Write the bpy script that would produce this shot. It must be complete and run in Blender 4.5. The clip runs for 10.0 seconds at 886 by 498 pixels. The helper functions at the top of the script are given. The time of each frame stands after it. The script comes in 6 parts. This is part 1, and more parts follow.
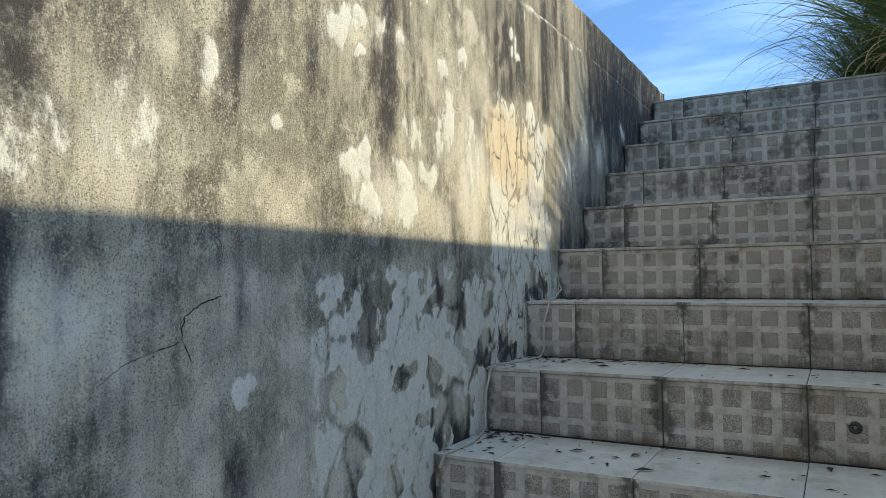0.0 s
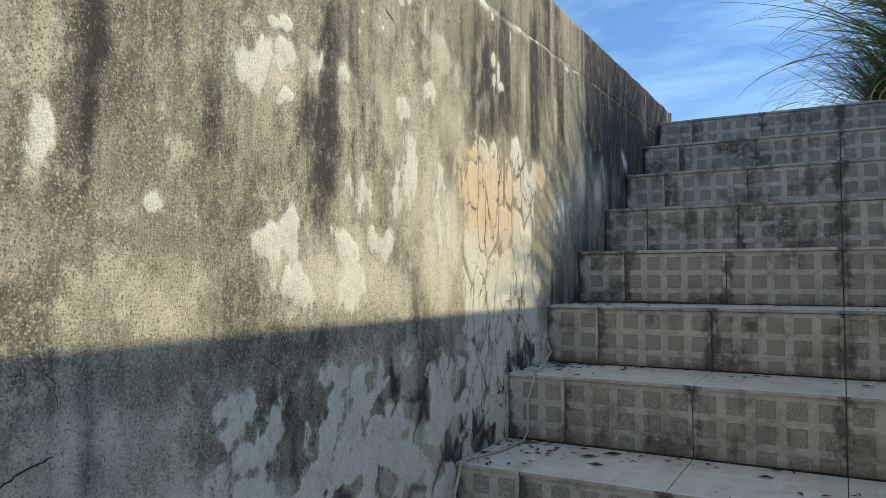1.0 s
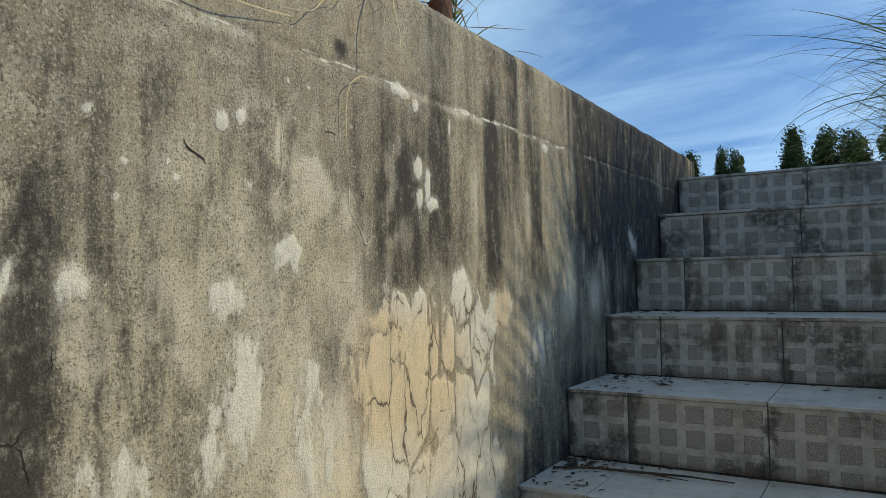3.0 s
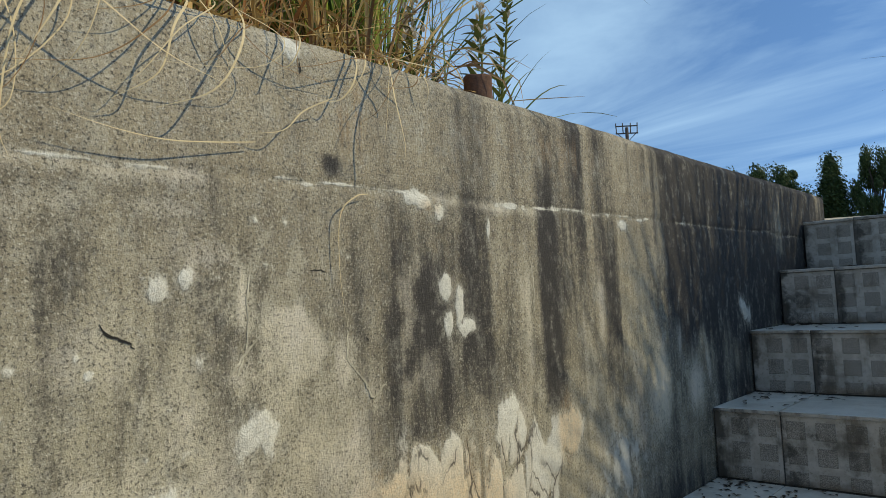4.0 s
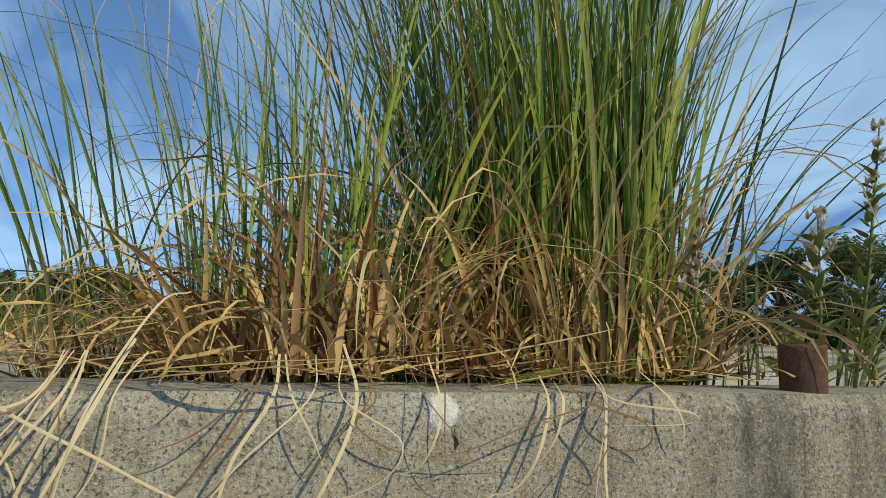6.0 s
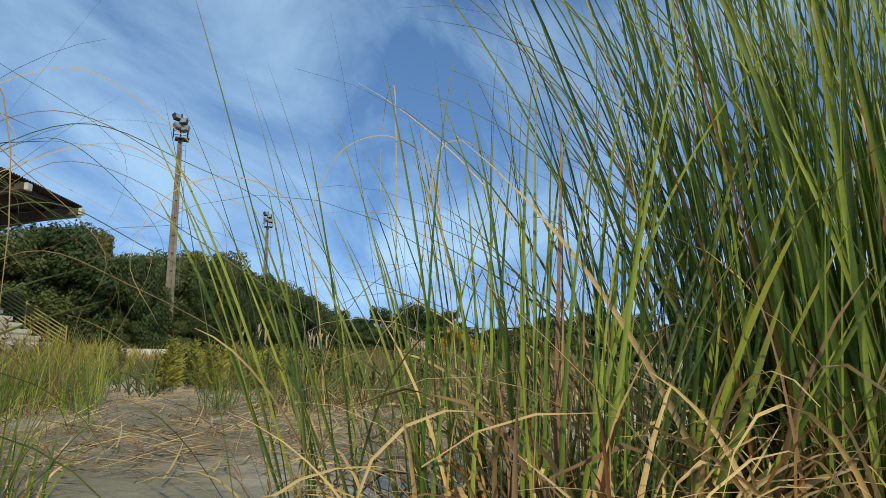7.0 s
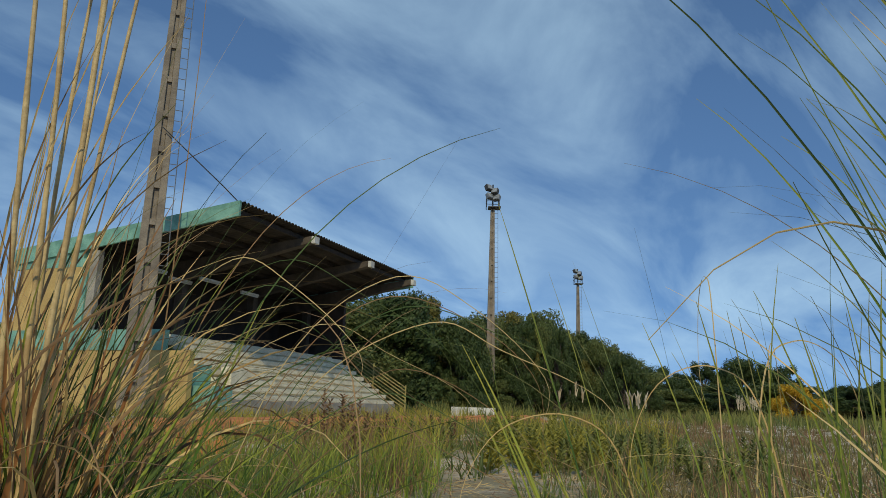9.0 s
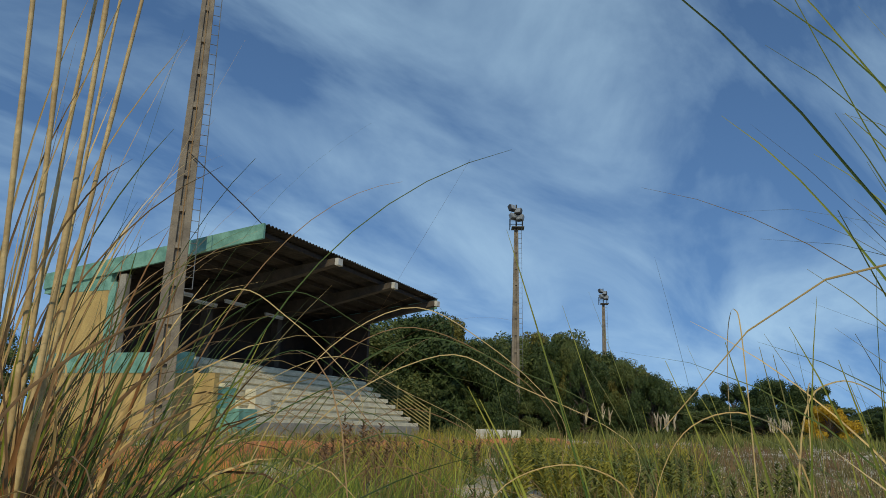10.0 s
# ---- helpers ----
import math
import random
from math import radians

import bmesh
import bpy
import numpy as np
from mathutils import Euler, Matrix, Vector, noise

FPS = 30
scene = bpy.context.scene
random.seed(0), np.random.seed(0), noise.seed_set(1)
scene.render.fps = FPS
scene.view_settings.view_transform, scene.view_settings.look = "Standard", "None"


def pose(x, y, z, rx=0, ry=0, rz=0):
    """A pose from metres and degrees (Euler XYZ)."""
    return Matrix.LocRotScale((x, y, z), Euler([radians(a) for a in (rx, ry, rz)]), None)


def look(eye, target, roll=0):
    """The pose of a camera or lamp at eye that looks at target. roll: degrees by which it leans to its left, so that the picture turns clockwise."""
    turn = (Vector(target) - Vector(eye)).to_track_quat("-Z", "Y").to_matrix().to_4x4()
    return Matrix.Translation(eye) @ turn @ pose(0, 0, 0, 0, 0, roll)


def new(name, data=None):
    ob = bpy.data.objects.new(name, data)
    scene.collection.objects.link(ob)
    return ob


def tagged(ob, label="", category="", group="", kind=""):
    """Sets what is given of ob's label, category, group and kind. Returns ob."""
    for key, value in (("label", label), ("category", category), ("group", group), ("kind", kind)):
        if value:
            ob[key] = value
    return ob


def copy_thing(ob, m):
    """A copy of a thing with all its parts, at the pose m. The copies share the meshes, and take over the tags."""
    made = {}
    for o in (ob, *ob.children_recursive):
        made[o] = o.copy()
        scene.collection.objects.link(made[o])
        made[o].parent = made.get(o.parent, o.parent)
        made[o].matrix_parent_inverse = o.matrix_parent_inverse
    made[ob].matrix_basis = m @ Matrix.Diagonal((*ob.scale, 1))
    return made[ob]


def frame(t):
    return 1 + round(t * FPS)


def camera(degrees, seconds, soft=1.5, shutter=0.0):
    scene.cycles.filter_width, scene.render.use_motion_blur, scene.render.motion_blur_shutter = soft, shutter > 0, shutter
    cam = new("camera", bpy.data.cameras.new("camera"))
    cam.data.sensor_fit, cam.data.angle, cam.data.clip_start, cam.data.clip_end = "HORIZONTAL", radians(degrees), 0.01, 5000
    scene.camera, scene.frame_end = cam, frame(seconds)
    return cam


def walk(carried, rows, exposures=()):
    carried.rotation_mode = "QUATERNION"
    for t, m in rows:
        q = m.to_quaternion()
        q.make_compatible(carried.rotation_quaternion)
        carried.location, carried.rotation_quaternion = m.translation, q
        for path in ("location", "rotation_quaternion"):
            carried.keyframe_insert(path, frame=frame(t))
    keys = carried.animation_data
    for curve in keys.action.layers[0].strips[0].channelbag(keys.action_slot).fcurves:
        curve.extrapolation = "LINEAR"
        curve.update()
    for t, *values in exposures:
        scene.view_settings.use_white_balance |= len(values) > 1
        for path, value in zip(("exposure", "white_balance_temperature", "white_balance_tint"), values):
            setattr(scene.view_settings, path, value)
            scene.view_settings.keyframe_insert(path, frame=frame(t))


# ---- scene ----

# ================= camera =================
cam = camera(63.7, 10.0, soft=0.7)
PATH = [
    (0, (0.866, -3.951, -0.961), (-0.101, -2.203, -0.876), -0.6),
    (0.5, (0.857, -3.808, -0.855), (-0.111, -2.06, -0.776), -0.4),
    (1, (0.796, -3.626, -0.78), (-0.181, -1.883, -0.697), -0.0),
    (1.5, (0.768, -3.474, -0.681), (-0.19, -1.72, -0.583), -0.8),
    (2, (0.77, -3.308, -0.592), (-0.199, -1.561, -0.483), -1.1),
    (2.5, (0.751, -3.172, -0.489), (-0.262, -1.451, -0.388), -1.3),
    (2.7, (0.725, -3.101, -0.453), (-0.296, -1.383, -0.363), -1.1),
    (3.8, (0.702, -2.799, -0.27), (-0.543, -1.24, -0.131), -2.3),
    (4, (0.709, -2.743, -0.224), (-0.607, -1.244, -0.074), -2.7),
    (4.5, (0.685, -2.626, -0.127), (-0.794, -1.288, 0.023), -2.0),
    (5, (0.633, -2.504, 0.0), (-1.012, -1.374, 0.138), -1.0),
    (5.2, (0.63, -2.468, 0.043), (-1.094, -1.461, 0.162), -0.5),
    (6.3, (0.57, -2.383, 0.218), (-1.365, -1.969, 0.506), 2.1),
    (6.5, (0.541, -2.365, 0.256), (-1.421, -2.114, 0.552), 2.0),
    (7, (0.48, -2.325, 0.362), (-1.487, -2.531, 0.661), 0.8),
    (7.5, (0.486, -2.325, 0.441), (-1.419, -2.864, 0.724), 0.5),
    (8, (0.468, -2.329, 0.5), (-1.35, -3.104, 0.807), 1.4),
    (8.5, (0.493, -2.317, 0.535), (-1.25, -3.224, 0.905), 1.6),
    (9, (0.509, -2.321, 0.57), (-1.166, -3.326, 0.998), 1.8),
    (9.5, (0.455, -2.329, 0.592), (-1.185, -3.377, 1.055), 1.9),
    (10, (0.439, -2.334, 0.6), (-1.189, -3.391, 1.082), 1.8),
]
EXPOSURES = [(0, 1.09), (0.5, 0.92), (1, 0.81), (2.5, 0.43), (4, 0.30), (5.2, 0.27), (6.5, 0.33), (7.2, 0.32), (8, 0.14), (10, -0.12)]
walk(cam, [(t, look(eye, target, roll)) for t, eye, target, roll in PATH], EXPOSURES)

# ================= world and sun =================
SUN = Vector((1.0, 0.6, 0.86)).normalized()
sun_data = bpy.data.lights.new("sun", "SUN")
sun_data.energy, sun_data.angle, sun_data.color = 2.25, radians(0.55), (1.0, 0.885, 0.58)
sun = new("sun", sun_data)
sun.matrix_world = look(SUN * 30, (0, 0, 0))

world = bpy.data.worlds.new("sky")
scene.world = world
world.use_nodes = True
W_NODES, W_LINKS = world.node_tree.nodes, world.node_tree.links
W_NODES.clear()


def wnode(kind, **values):
    n = W_NODES.new(kind)
    for key, value in values.items():
        n.inputs[key].default_value = value
    return n


sky = wnode("ShaderNodeTexSky")
sky.sky_type, sky.sun_disc = "NISHITA", False
sky.sun_elevation, sky.sun_rotation = math.asin(SUN.z), math.atan2(SUN.x, SUN.y)
sky.air_density, sky.dust_density, sky.ozone_density, sky.altitude = 0.95, 0.0, 3.0, 1200
# thin cirrus: noise laid on a high flat layer
coord = wnode("ShaderNodeTexCoord")
# the clear air keeps its blue down to the tree line
tall = wnode("ShaderNodeVectorMath"); tall.operation = "MULTIPLY_ADD"
tall.inputs[1].default_value, tall.inputs[2].default_value = (1, 1, 0.8), (0, 0, 0.24)
W_LINKS.new(coord.outputs["Generated"], tall.inputs[0])
level = wnode("ShaderNodeVectorMath"); level.operation = "NORMALIZE"
W_LINKS.new(tall.outputs[0], level.inputs[0])
W_LINKS.new(level.outputs[0], sky.inputs["Vector"])
sep = wnode("ShaderNodeSeparateXYZ")
W_LINKS.new(coord.outputs["Generated"], sep.inputs[0])
zz = wnode("ShaderNodeMath"); zz.operation = "MAXIMUM"; zz.inputs[1].default_value = 0.0
W_LINKS.new(sep.outputs["Z"], zz.inputs[0])
lift = wnode("ShaderNodeMath"); lift.operation = "ADD"; lift.inputs[1].default_value = 0.22
W_LINKS.new(zz.outputs[0], lift.inputs[0])
div = []
for axis in "XY":
    d = wnode("ShaderNodeMath"); d.operation = "DIVIDE"
    W_LINKS.new(sep.outputs[axis], d.inputs[0]); W_LINKS.new(lift.outputs[0], d.inputs[1])
    div.append(d)
comb = wnode("ShaderNodeCombineXYZ")
W_LINKS.new(div[0].outputs[0], comb.inputs[0]); W_LINKS.new(div[1].outputs[0], comb.inputs[1])
mapping = wnode("ShaderNodeMapping")
mapping.inputs["Rotation"].default_value = (0, 0, radians(28))
mapping.inputs["Location"].default_value = (0.35, -0.6, 0)
mapping.inputs["Scale"].default_value = (0.5, 1.05, 1.0)
W_LINKS.new(comb.outputs[0], mapping.inputs["Vector"])
cirrus = wnode("ShaderNodeTexNoise", Scale=1.7, Detail=9.0, Roughness=0.55, Distortion=0.6)
W_LINKS.new(mapping.outputs[0], cirrus.inputs["Vector"])
cloud_ramp = wnode("ShaderNodeValToRGB")
cloud_ramp.color_ramp.elements[0].position, cloud_ramp.color_ramp.elements[0].color = 0.39, (0, 0, 0, 1)
cloud_ramp.color_ramp.elements[1].position, cloud_ramp.color_ramp.elements[1].color = 0.72, (0.64, 0.64, 0.64, 1)
W_LINKS.new(cirrus.outputs["Fac"], cloud_ramp.inputs[0])
cloud_mix = wnode("ShaderNodeMix"); cloud_mix.data_type = "RGBA"
W_LINKS.new(cloud_ramp.outputs[0], cloud_mix.inputs["Factor"])
clean = wnode("ShaderNodeMix"); clean.data_type, clean.blend_type = "RGBA", "MULTIPLY"
clean.inputs["Factor"].default_value = 1.0
clean.inputs[7].default_value = (0.80, 0.97, 1.02, 1)
W_LINKS.new(sky.outputs[0], clean.inputs[6])
W_LINKS.new(clean.outputs[2], cloud_mix.inputs[6])
cloud_mix.inputs[7].default_value = (4.3, 6.2, 7.6, 1)
background = wnode("ShaderNodeBackground", Strength=0.13)
W_LINKS.new(cloud_mix.outputs[2], background.inputs[0])
W_LINKS.new(background.outputs[0], wnode("ShaderNodeOutputWorld").inputs[0])


# ================= material helpers =================
class Mat:
    """A small builder of node materials."""

    def __init__(self, name, rough=0.8, metal=0.0):
        self.m = bpy.data.materials.new(name)
        self.m.use_nodes = True
        self.t = self.m.node_tree
        self.b = self.t.nodes["Principled BSDF"]
        self.b.inputs["Roughness"].default_value = rough
        self.b.inputs["Metallic"].default_value = metal
        self.c = self.t.nodes.new("ShaderNodeTexCoord")
        self.src = self.c.outputs["Object"]

    def link(self, a, b):
        self.t.links.new(a, b)

    def put(self, socket, value):
        if hasattr(value, "links"):
            self.link(value, socket)
        elif isinstance(value, (tuple, list)) and len(value) == 3 and socket.type == "RGBA":
            socket.default_value = (*value, 1)
        else:
            socket.default_value = value

    def mapped(self, scale=(1, 1, 1), shift=(0, 0, 0)):
        n = self.t.nodes.new("ShaderNodeMapping")
        n.inputs["Scale"].default_value, n.inputs["Location"].default_value = scale, shift
        self.link(self.src, n.inputs["Vector"])
        return n.outputs[0]

    def noise(self, scale, detail=4, rough=0.55, stretch=(1, 1, 1), shift=(0, 0, 0), warp=0.0):
        n = self.t.nodes.new("ShaderNodeTexNoise")
        n.inputs["Scale"].default_value, n.inputs["Detail"].default_value = scale, detail
        n.inputs["Roughness"].default_value, n.inputs["Distortion"].default_value = rough, warp
        self.link(self.mapped(stretch, shift), n.inputs["Vector"])
        return n.outputs["Fac"]

    def cells(self, scale, feature="F1", stretch=(1, 1, 1), warp=0.0):
        n = self.t.nodes.new("ShaderNodeTexVoronoi")
        n.feature = feature
        n.inputs["Scale"].default_value = scale
        vec = self.mapped(stretch)
        if warp:
            w = self.t.nodes.new("ShaderNodeTexNoise")
            w.inputs["Scale"].default_value, w.inputs["Detail"].default_value = scale * 2.4, 5
            self.link(vec, w.inputs["Vector"])
            a = self.t.nodes.new("ShaderNodeVectorMath"); a.operation = "MULTIPLY_ADD"
            self.link(w.outputs["Color"], a.inputs[0])
            a.inputs[1].default_value = (warp, warp, warp)
            self.link(vec, a.inputs[2])
            vec = a.outputs[0]
        self.link(vec, n.inputs["Vector"])
        return n.outputs["Distance"]

    def ramp(self, fac, lo, hi, a=0.0, b=1.0):
        n = self.t.nodes.new("ShaderNodeMapRange")
        n.interpolation_type = "SMOOTHSTEP"
        self.put(n.inputs[0], fac)
        for k, v in enumerate((lo, hi, a, b)):
            n.inputs[k + 1].default_value = v
        return n.outputs[0]

    def math(self, op, a, b=0.0):
        n = self.t.nodes.new("ShaderNodeMath"); n.operation = op
        self.put(n.inputs[0], a); self.put(n.inputs[1], b)
        return n.outputs[0]

    def mix(self, fac, a, b, mode="MIX"):
        n = self.t.nodes.new("ShaderNodeMix"); n.data_type, n.blend_type = "RGBA", mode
        self.put(n.inputs[0], fac); self.put(n.inputs[6], a); self.put(n.inputs[7], b)
        return n.outputs[2]

    def attr(self, name):
        n = self.t.nodes.new("ShaderNodeAttribute"); n.attribute_name = name
        return n

    def placed(self):
        """Shift the texture by the object's place, so that alike pieces differ."""
        info, add = self.t.nodes.new("ShaderNodeObjectInfo"), self.t.nodes.new("ShaderNodeVectorMath")
        self.link(self.src, add.inputs[0]); self.link(info.outputs["Location"], add.inputs[1])
        self.src = add.outputs[0]
        return self

    def chance(self):
        n = self.t.nodes.new("ShaderNodeObjectInfo")
        return n.outputs["Random"]

    def island(self):
        n = self.t.nodes.new("ShaderNodeNewGeometry")
        return n.outputs["Random Per Island"]

    def bump(self, height, strength=0.4, distance=0.01):
        n = self.t.nodes.new("ShaderNodeBump")
        n.inputs["Strength"].default_value, n.inputs["Distance"].default_value = strength, distance
        self.link(height, n.inputs["Height"])
        if self.b.inputs["Normal"].links:
            self.link(self.b.inputs["Normal"].links[0].from_socket, n.inputs["Normal"])
        self.link(n.outputs[0], self.b.inputs["Normal"])
        return self

    def colour(self, c):
        self.put(self.b.inputs["Base Color"], c)
        return self.m


def weathered(name, light, dark, scale=6.0, rough=0.85, bump=0.3, grain=60.0, metal=0.0, depth=0.004):
    """A plain surface with blotches, fine grain and relief."""
    k = Mat(name, rough, metal)
    big, fine = k.noise(scale, 5, 0.6), k.noise(grain, 3, 0.6)
    c = k.mix(k.ramp(big, 0.32, 0.68), light, dark)
    c = k.mix(k.ramp(fine, 0.35, 0.75, 0.0, 0.45), c, tuple(0.55 * v for v in dark))
    k.bump(fine, bump, depth)
    return k.colour(c)


# ---- concrete of the stairwell walls ----
def wall_concrete():
    k = Mat("stained_concrete", 0.92)
    stain_shade = k.attr("stain_shade")
    sep = k.t.nodes.new("ShaderNodeSeparateColor")
    k.link(stain_shade.outputs["Color"], sep.inputs[0])
    pale, dark, warm = sep.outputs[0], sep.outputs[1], sep.outputs[2]
    wash, plates = k.attr("wash").outputs["Fac"], k.attr("plates").outputs["Fac"]
    run_amount = k.attr("runs").outputs["Fac"]
    streak = k.noise(1.0, 7, 0.68, (1, 15, 1.1))
    streak2 = k.noise(1.0, 7, 0.70, (1, 44, 3.0), (3, 7, 1))
    blotch = k.noise(2.6, 8, 0.68)
    cloud = k.noise(6.5, 8, 0.66, (1, 1.3, 0.8), (2, 5, 1))
    mottle = k.noise(17, 8, 0.74)
    fleck = k.noise(75, 6, 0.78)
    speck = k.noise(290, 4, 0.75)
    grain = k.noise(620, 2, 0.6)
    base = k.mix(k.ramp(blotch, 0.40, 0.60), (0.50, 0.45, 0.33), (0.275, 0.246, 0.18))
    base = k.mix(k.math("MULTIPLY", k.ramp(streak2, 0.46, 0.60, 0, 0.5), run_amount), base, (0.115, 0.105, 0.088))
    base = k.mix(k.ramp(mottle, 0.50, 0.60, 0, 0.5), base, (0.50, 0.458, 0.36))
    base = k.mix(k.ramp(k.noise(31, 7, 0.74, (1, 1, 1), (9, 4, 2)), 0.53, 0.64, 0, 0.42), base, (0.12, 0.112, 0.095))
    base = k.mix(k.ramp(k.noise(38, 4, 0.55, (1, 1, 1), (5, 1, 7)), 0.66, 0.69, 0, 0.55), base, (0.62, 0.58, 0.48))
    young = k.math("SUBTRACT", 1.0, k.attr("age").outputs["Fac"])
    base = k.mix(k.math("MULTIPLY", young, 0.75), base, k.mix(k.ramp(mottle, 0.42, 0.6), (0.40, 0.32, 0.215), (0.53, 0.44, 0.305)))
    # grey-green algae and pale lichen, broken down to the grain
    algae = k.noise(4.2, 12, 0.76, (1, 1.7, 0.62), (4, 4, 4))
    base = k.mix(k.math("MULTIPLY", k.math("MULTIPLY", k.ramp(algae, 0.485, 0.57, 0, 0.85), k.attr("age").outputs["Fac"]), k.ramp(fleck, 0.36, 0.56, 0.4, 1.0)), base, (0.072, 0.065, 0.054))
    lichen = k.noise(9.0, 12, 0.77, (1, 1.15, 0.9), (7, 1, 9))
    base = k.mix(k.math("MULTIPLY", k.ramp(lichen, 0.525, 0.60, 0, 0.8), k.attr("age").outputs["Fac"]), base, (0.66, 0.605, 0.475))
    # soft lime wash, cream to grey
    soft = k.math("ADD", wash, k.math("MULTIPLY", k.math("SUBTRACT", cloud, 0.5), 1.1))
    soft = k.math("ADD", soft, k.math("MULTIPLY", k.math("SUBTRACT", fleck, 0.5), 1.0))
    cream = k.mix(k.ramp(cloud, 0.40, 0.62), (0.88, 0.79, 0.605), (0.83, 0.755, 0.655))
    cream = k.mix(k.ramp(warm, 0.15, 0.9, 0, 0.6), cream, (0.84, 0.58, 0.35))
    base = k.mix(k.ramp(soft, 0.15, 0.80, 0, 0.96), base, cream)
    base = k.mix(k.ramp(grain, 0.54, 0.70, 0, 0.18), base, (0.60, 0.56, 0.46))
    # dark algae runs and painted bush shade, broken up by the grain of the concrete
    runs = k.math("ADD", dark, k.math("MULTIPLY", k.math("MULTIPLY", k.math("SUBTRACT", streak, 0.5), 2.6), run_amount))
    runs = k.math("ADD", runs, k.math("MULTIPLY", k.math("SUBTRACT", fleck, 0.5), 1.5))
    runs = k.math("ADD", runs, k.math("MULTIPLY", k.math("SUBTRACT", mottle, 0.5), 0.9))
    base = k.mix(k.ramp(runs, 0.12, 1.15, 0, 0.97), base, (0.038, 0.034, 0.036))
    # rusty ochre run-off
    base = k.mix(k.ramp(k.math("MULTIPLY", warm, k.ramp(streak2, 0.35, 0.6)), 0.15, 0.7, 0, 0.5), base, (0.33, 0.205, 0.10))
    # pale flaked plaster with crisp uneven edges
    rag = k.math("MULTIPLY", k.math("SUBTRACT", k.noise(26, 7, 0.66, (1, 1.35, 0.6)), 0.5), 1.25)
    edge = k.math("ADD", k.math("ADD", pale, rag), k.math("MULTIPLY", k.math("SUBTRACT", fleck, 0.5), 0.42))
    flake = k.ramp(edge, 0.36, 0.58)
    tint = k.mix(k.ramp(warm, 0.2, 0.8), (0.91, 0.885, 0.81), (0.90, 0.72, 0.50))
    tint = k.mix(k.ramp(k.noise(20, 6, 0.7), 0.50, 0.70, 0, 0.35), tint, (0.56, 0.52, 0.43))
    tint = k.mix(k.ramp(streak2, 0.50, 0.68, 0, 0.25), tint, (0.45, 0.41, 0.33))
    base = k.mix(k.math("MULTIPLY", flake, k.ramp(mottle, 0.38, 0.6, 0.97, 0.86)), base, tint)
    halo = k.math("MULTIPLY", k.ramp(edge, 0.10, 0.42), k.ramp(fleck, 0.44, 0.58, 0.12, 0.62))
    base = k.mix(k.math("MULTIPLY", halo, k.ramp(flake, 0.0, 1.0, 1.0, 0.35)), base, (0.56, 0.53, 0.45))
    smooth = k.ramp(k.math("MAXIMUM", soft, flake), 0.35, 0.85, 1.0, 0.33)
    base = k.mix(k.math("MULTIPLY", k.ramp(fleck, 0.55, 0.65, 0, 0.6), smooth), base, (0.09, 0.082, 0.07))
    base = k.mix(k.math("MULTIPLY", k.ramp(speck, 0.53, 0.61, 0, 0.88), smooth), base, (0.075, 0.068, 0.058))
    salt = k.ramp(k.noise(260, 4, 0.75, (1, 1, 1), (3, 8, 5)), 0.54, 0.62, 0, 0.62)
    base = k.mix(k.math("MULTIPLY", salt, k.ramp(runs, 0.2, 1.5, 1.0, 0.0)), base, (0.70, 0.65, 0.54))
    # hairline cracks between tall plates of plaster
    line = k.cells(1.0, "DISTANCE_TO_EDGE", (3, 13, 5.6), 0.5)
    line2 = k.cells(1.0, "DISTANCE_TO_EDGE", (3, 27, 9.0), 0.6)
    gate = k.math("MULTIPLY", plates, k.ramp(k.noise(7, 4, 0.6, (1, 1, 1), (1, 8, 3)), 0.40, 0.54))
    gap = k.math("MULTIPLY", k.ramp(line, 0.002, 0.022, 1.0, 0.0), gate)
    gap2 = k.math("MULTIPLY", k.ramp(line2, 0.0, 0.03, 0.35, 0.0), k.math("MULTIPLY", plates, k.ramp(cloud, 0.56, 0.64)))
    gap = k.math("MAXIMUM", gap, gap2)
    base = k.mix(k.math("MULTIPLY", k.ramp(line, 0.02, 0.10, 0.3, 0.0), gate), base, (0.46, 0.37, 0.26))
    base = k.mix(k.math("MULTIPLY", gap, 0.88), base, (0.075, 0.062, 0.052))
    k.bump(speck, 0.65, 0.0045)
    k.bump(grain, 0.4, 0.002)
    k.bump(flake, 0.4, 0.004)
    k.bump(k.math("SUBTRACT", 1.0, gap), 0.5, 0.004)
    return k.colour(base)


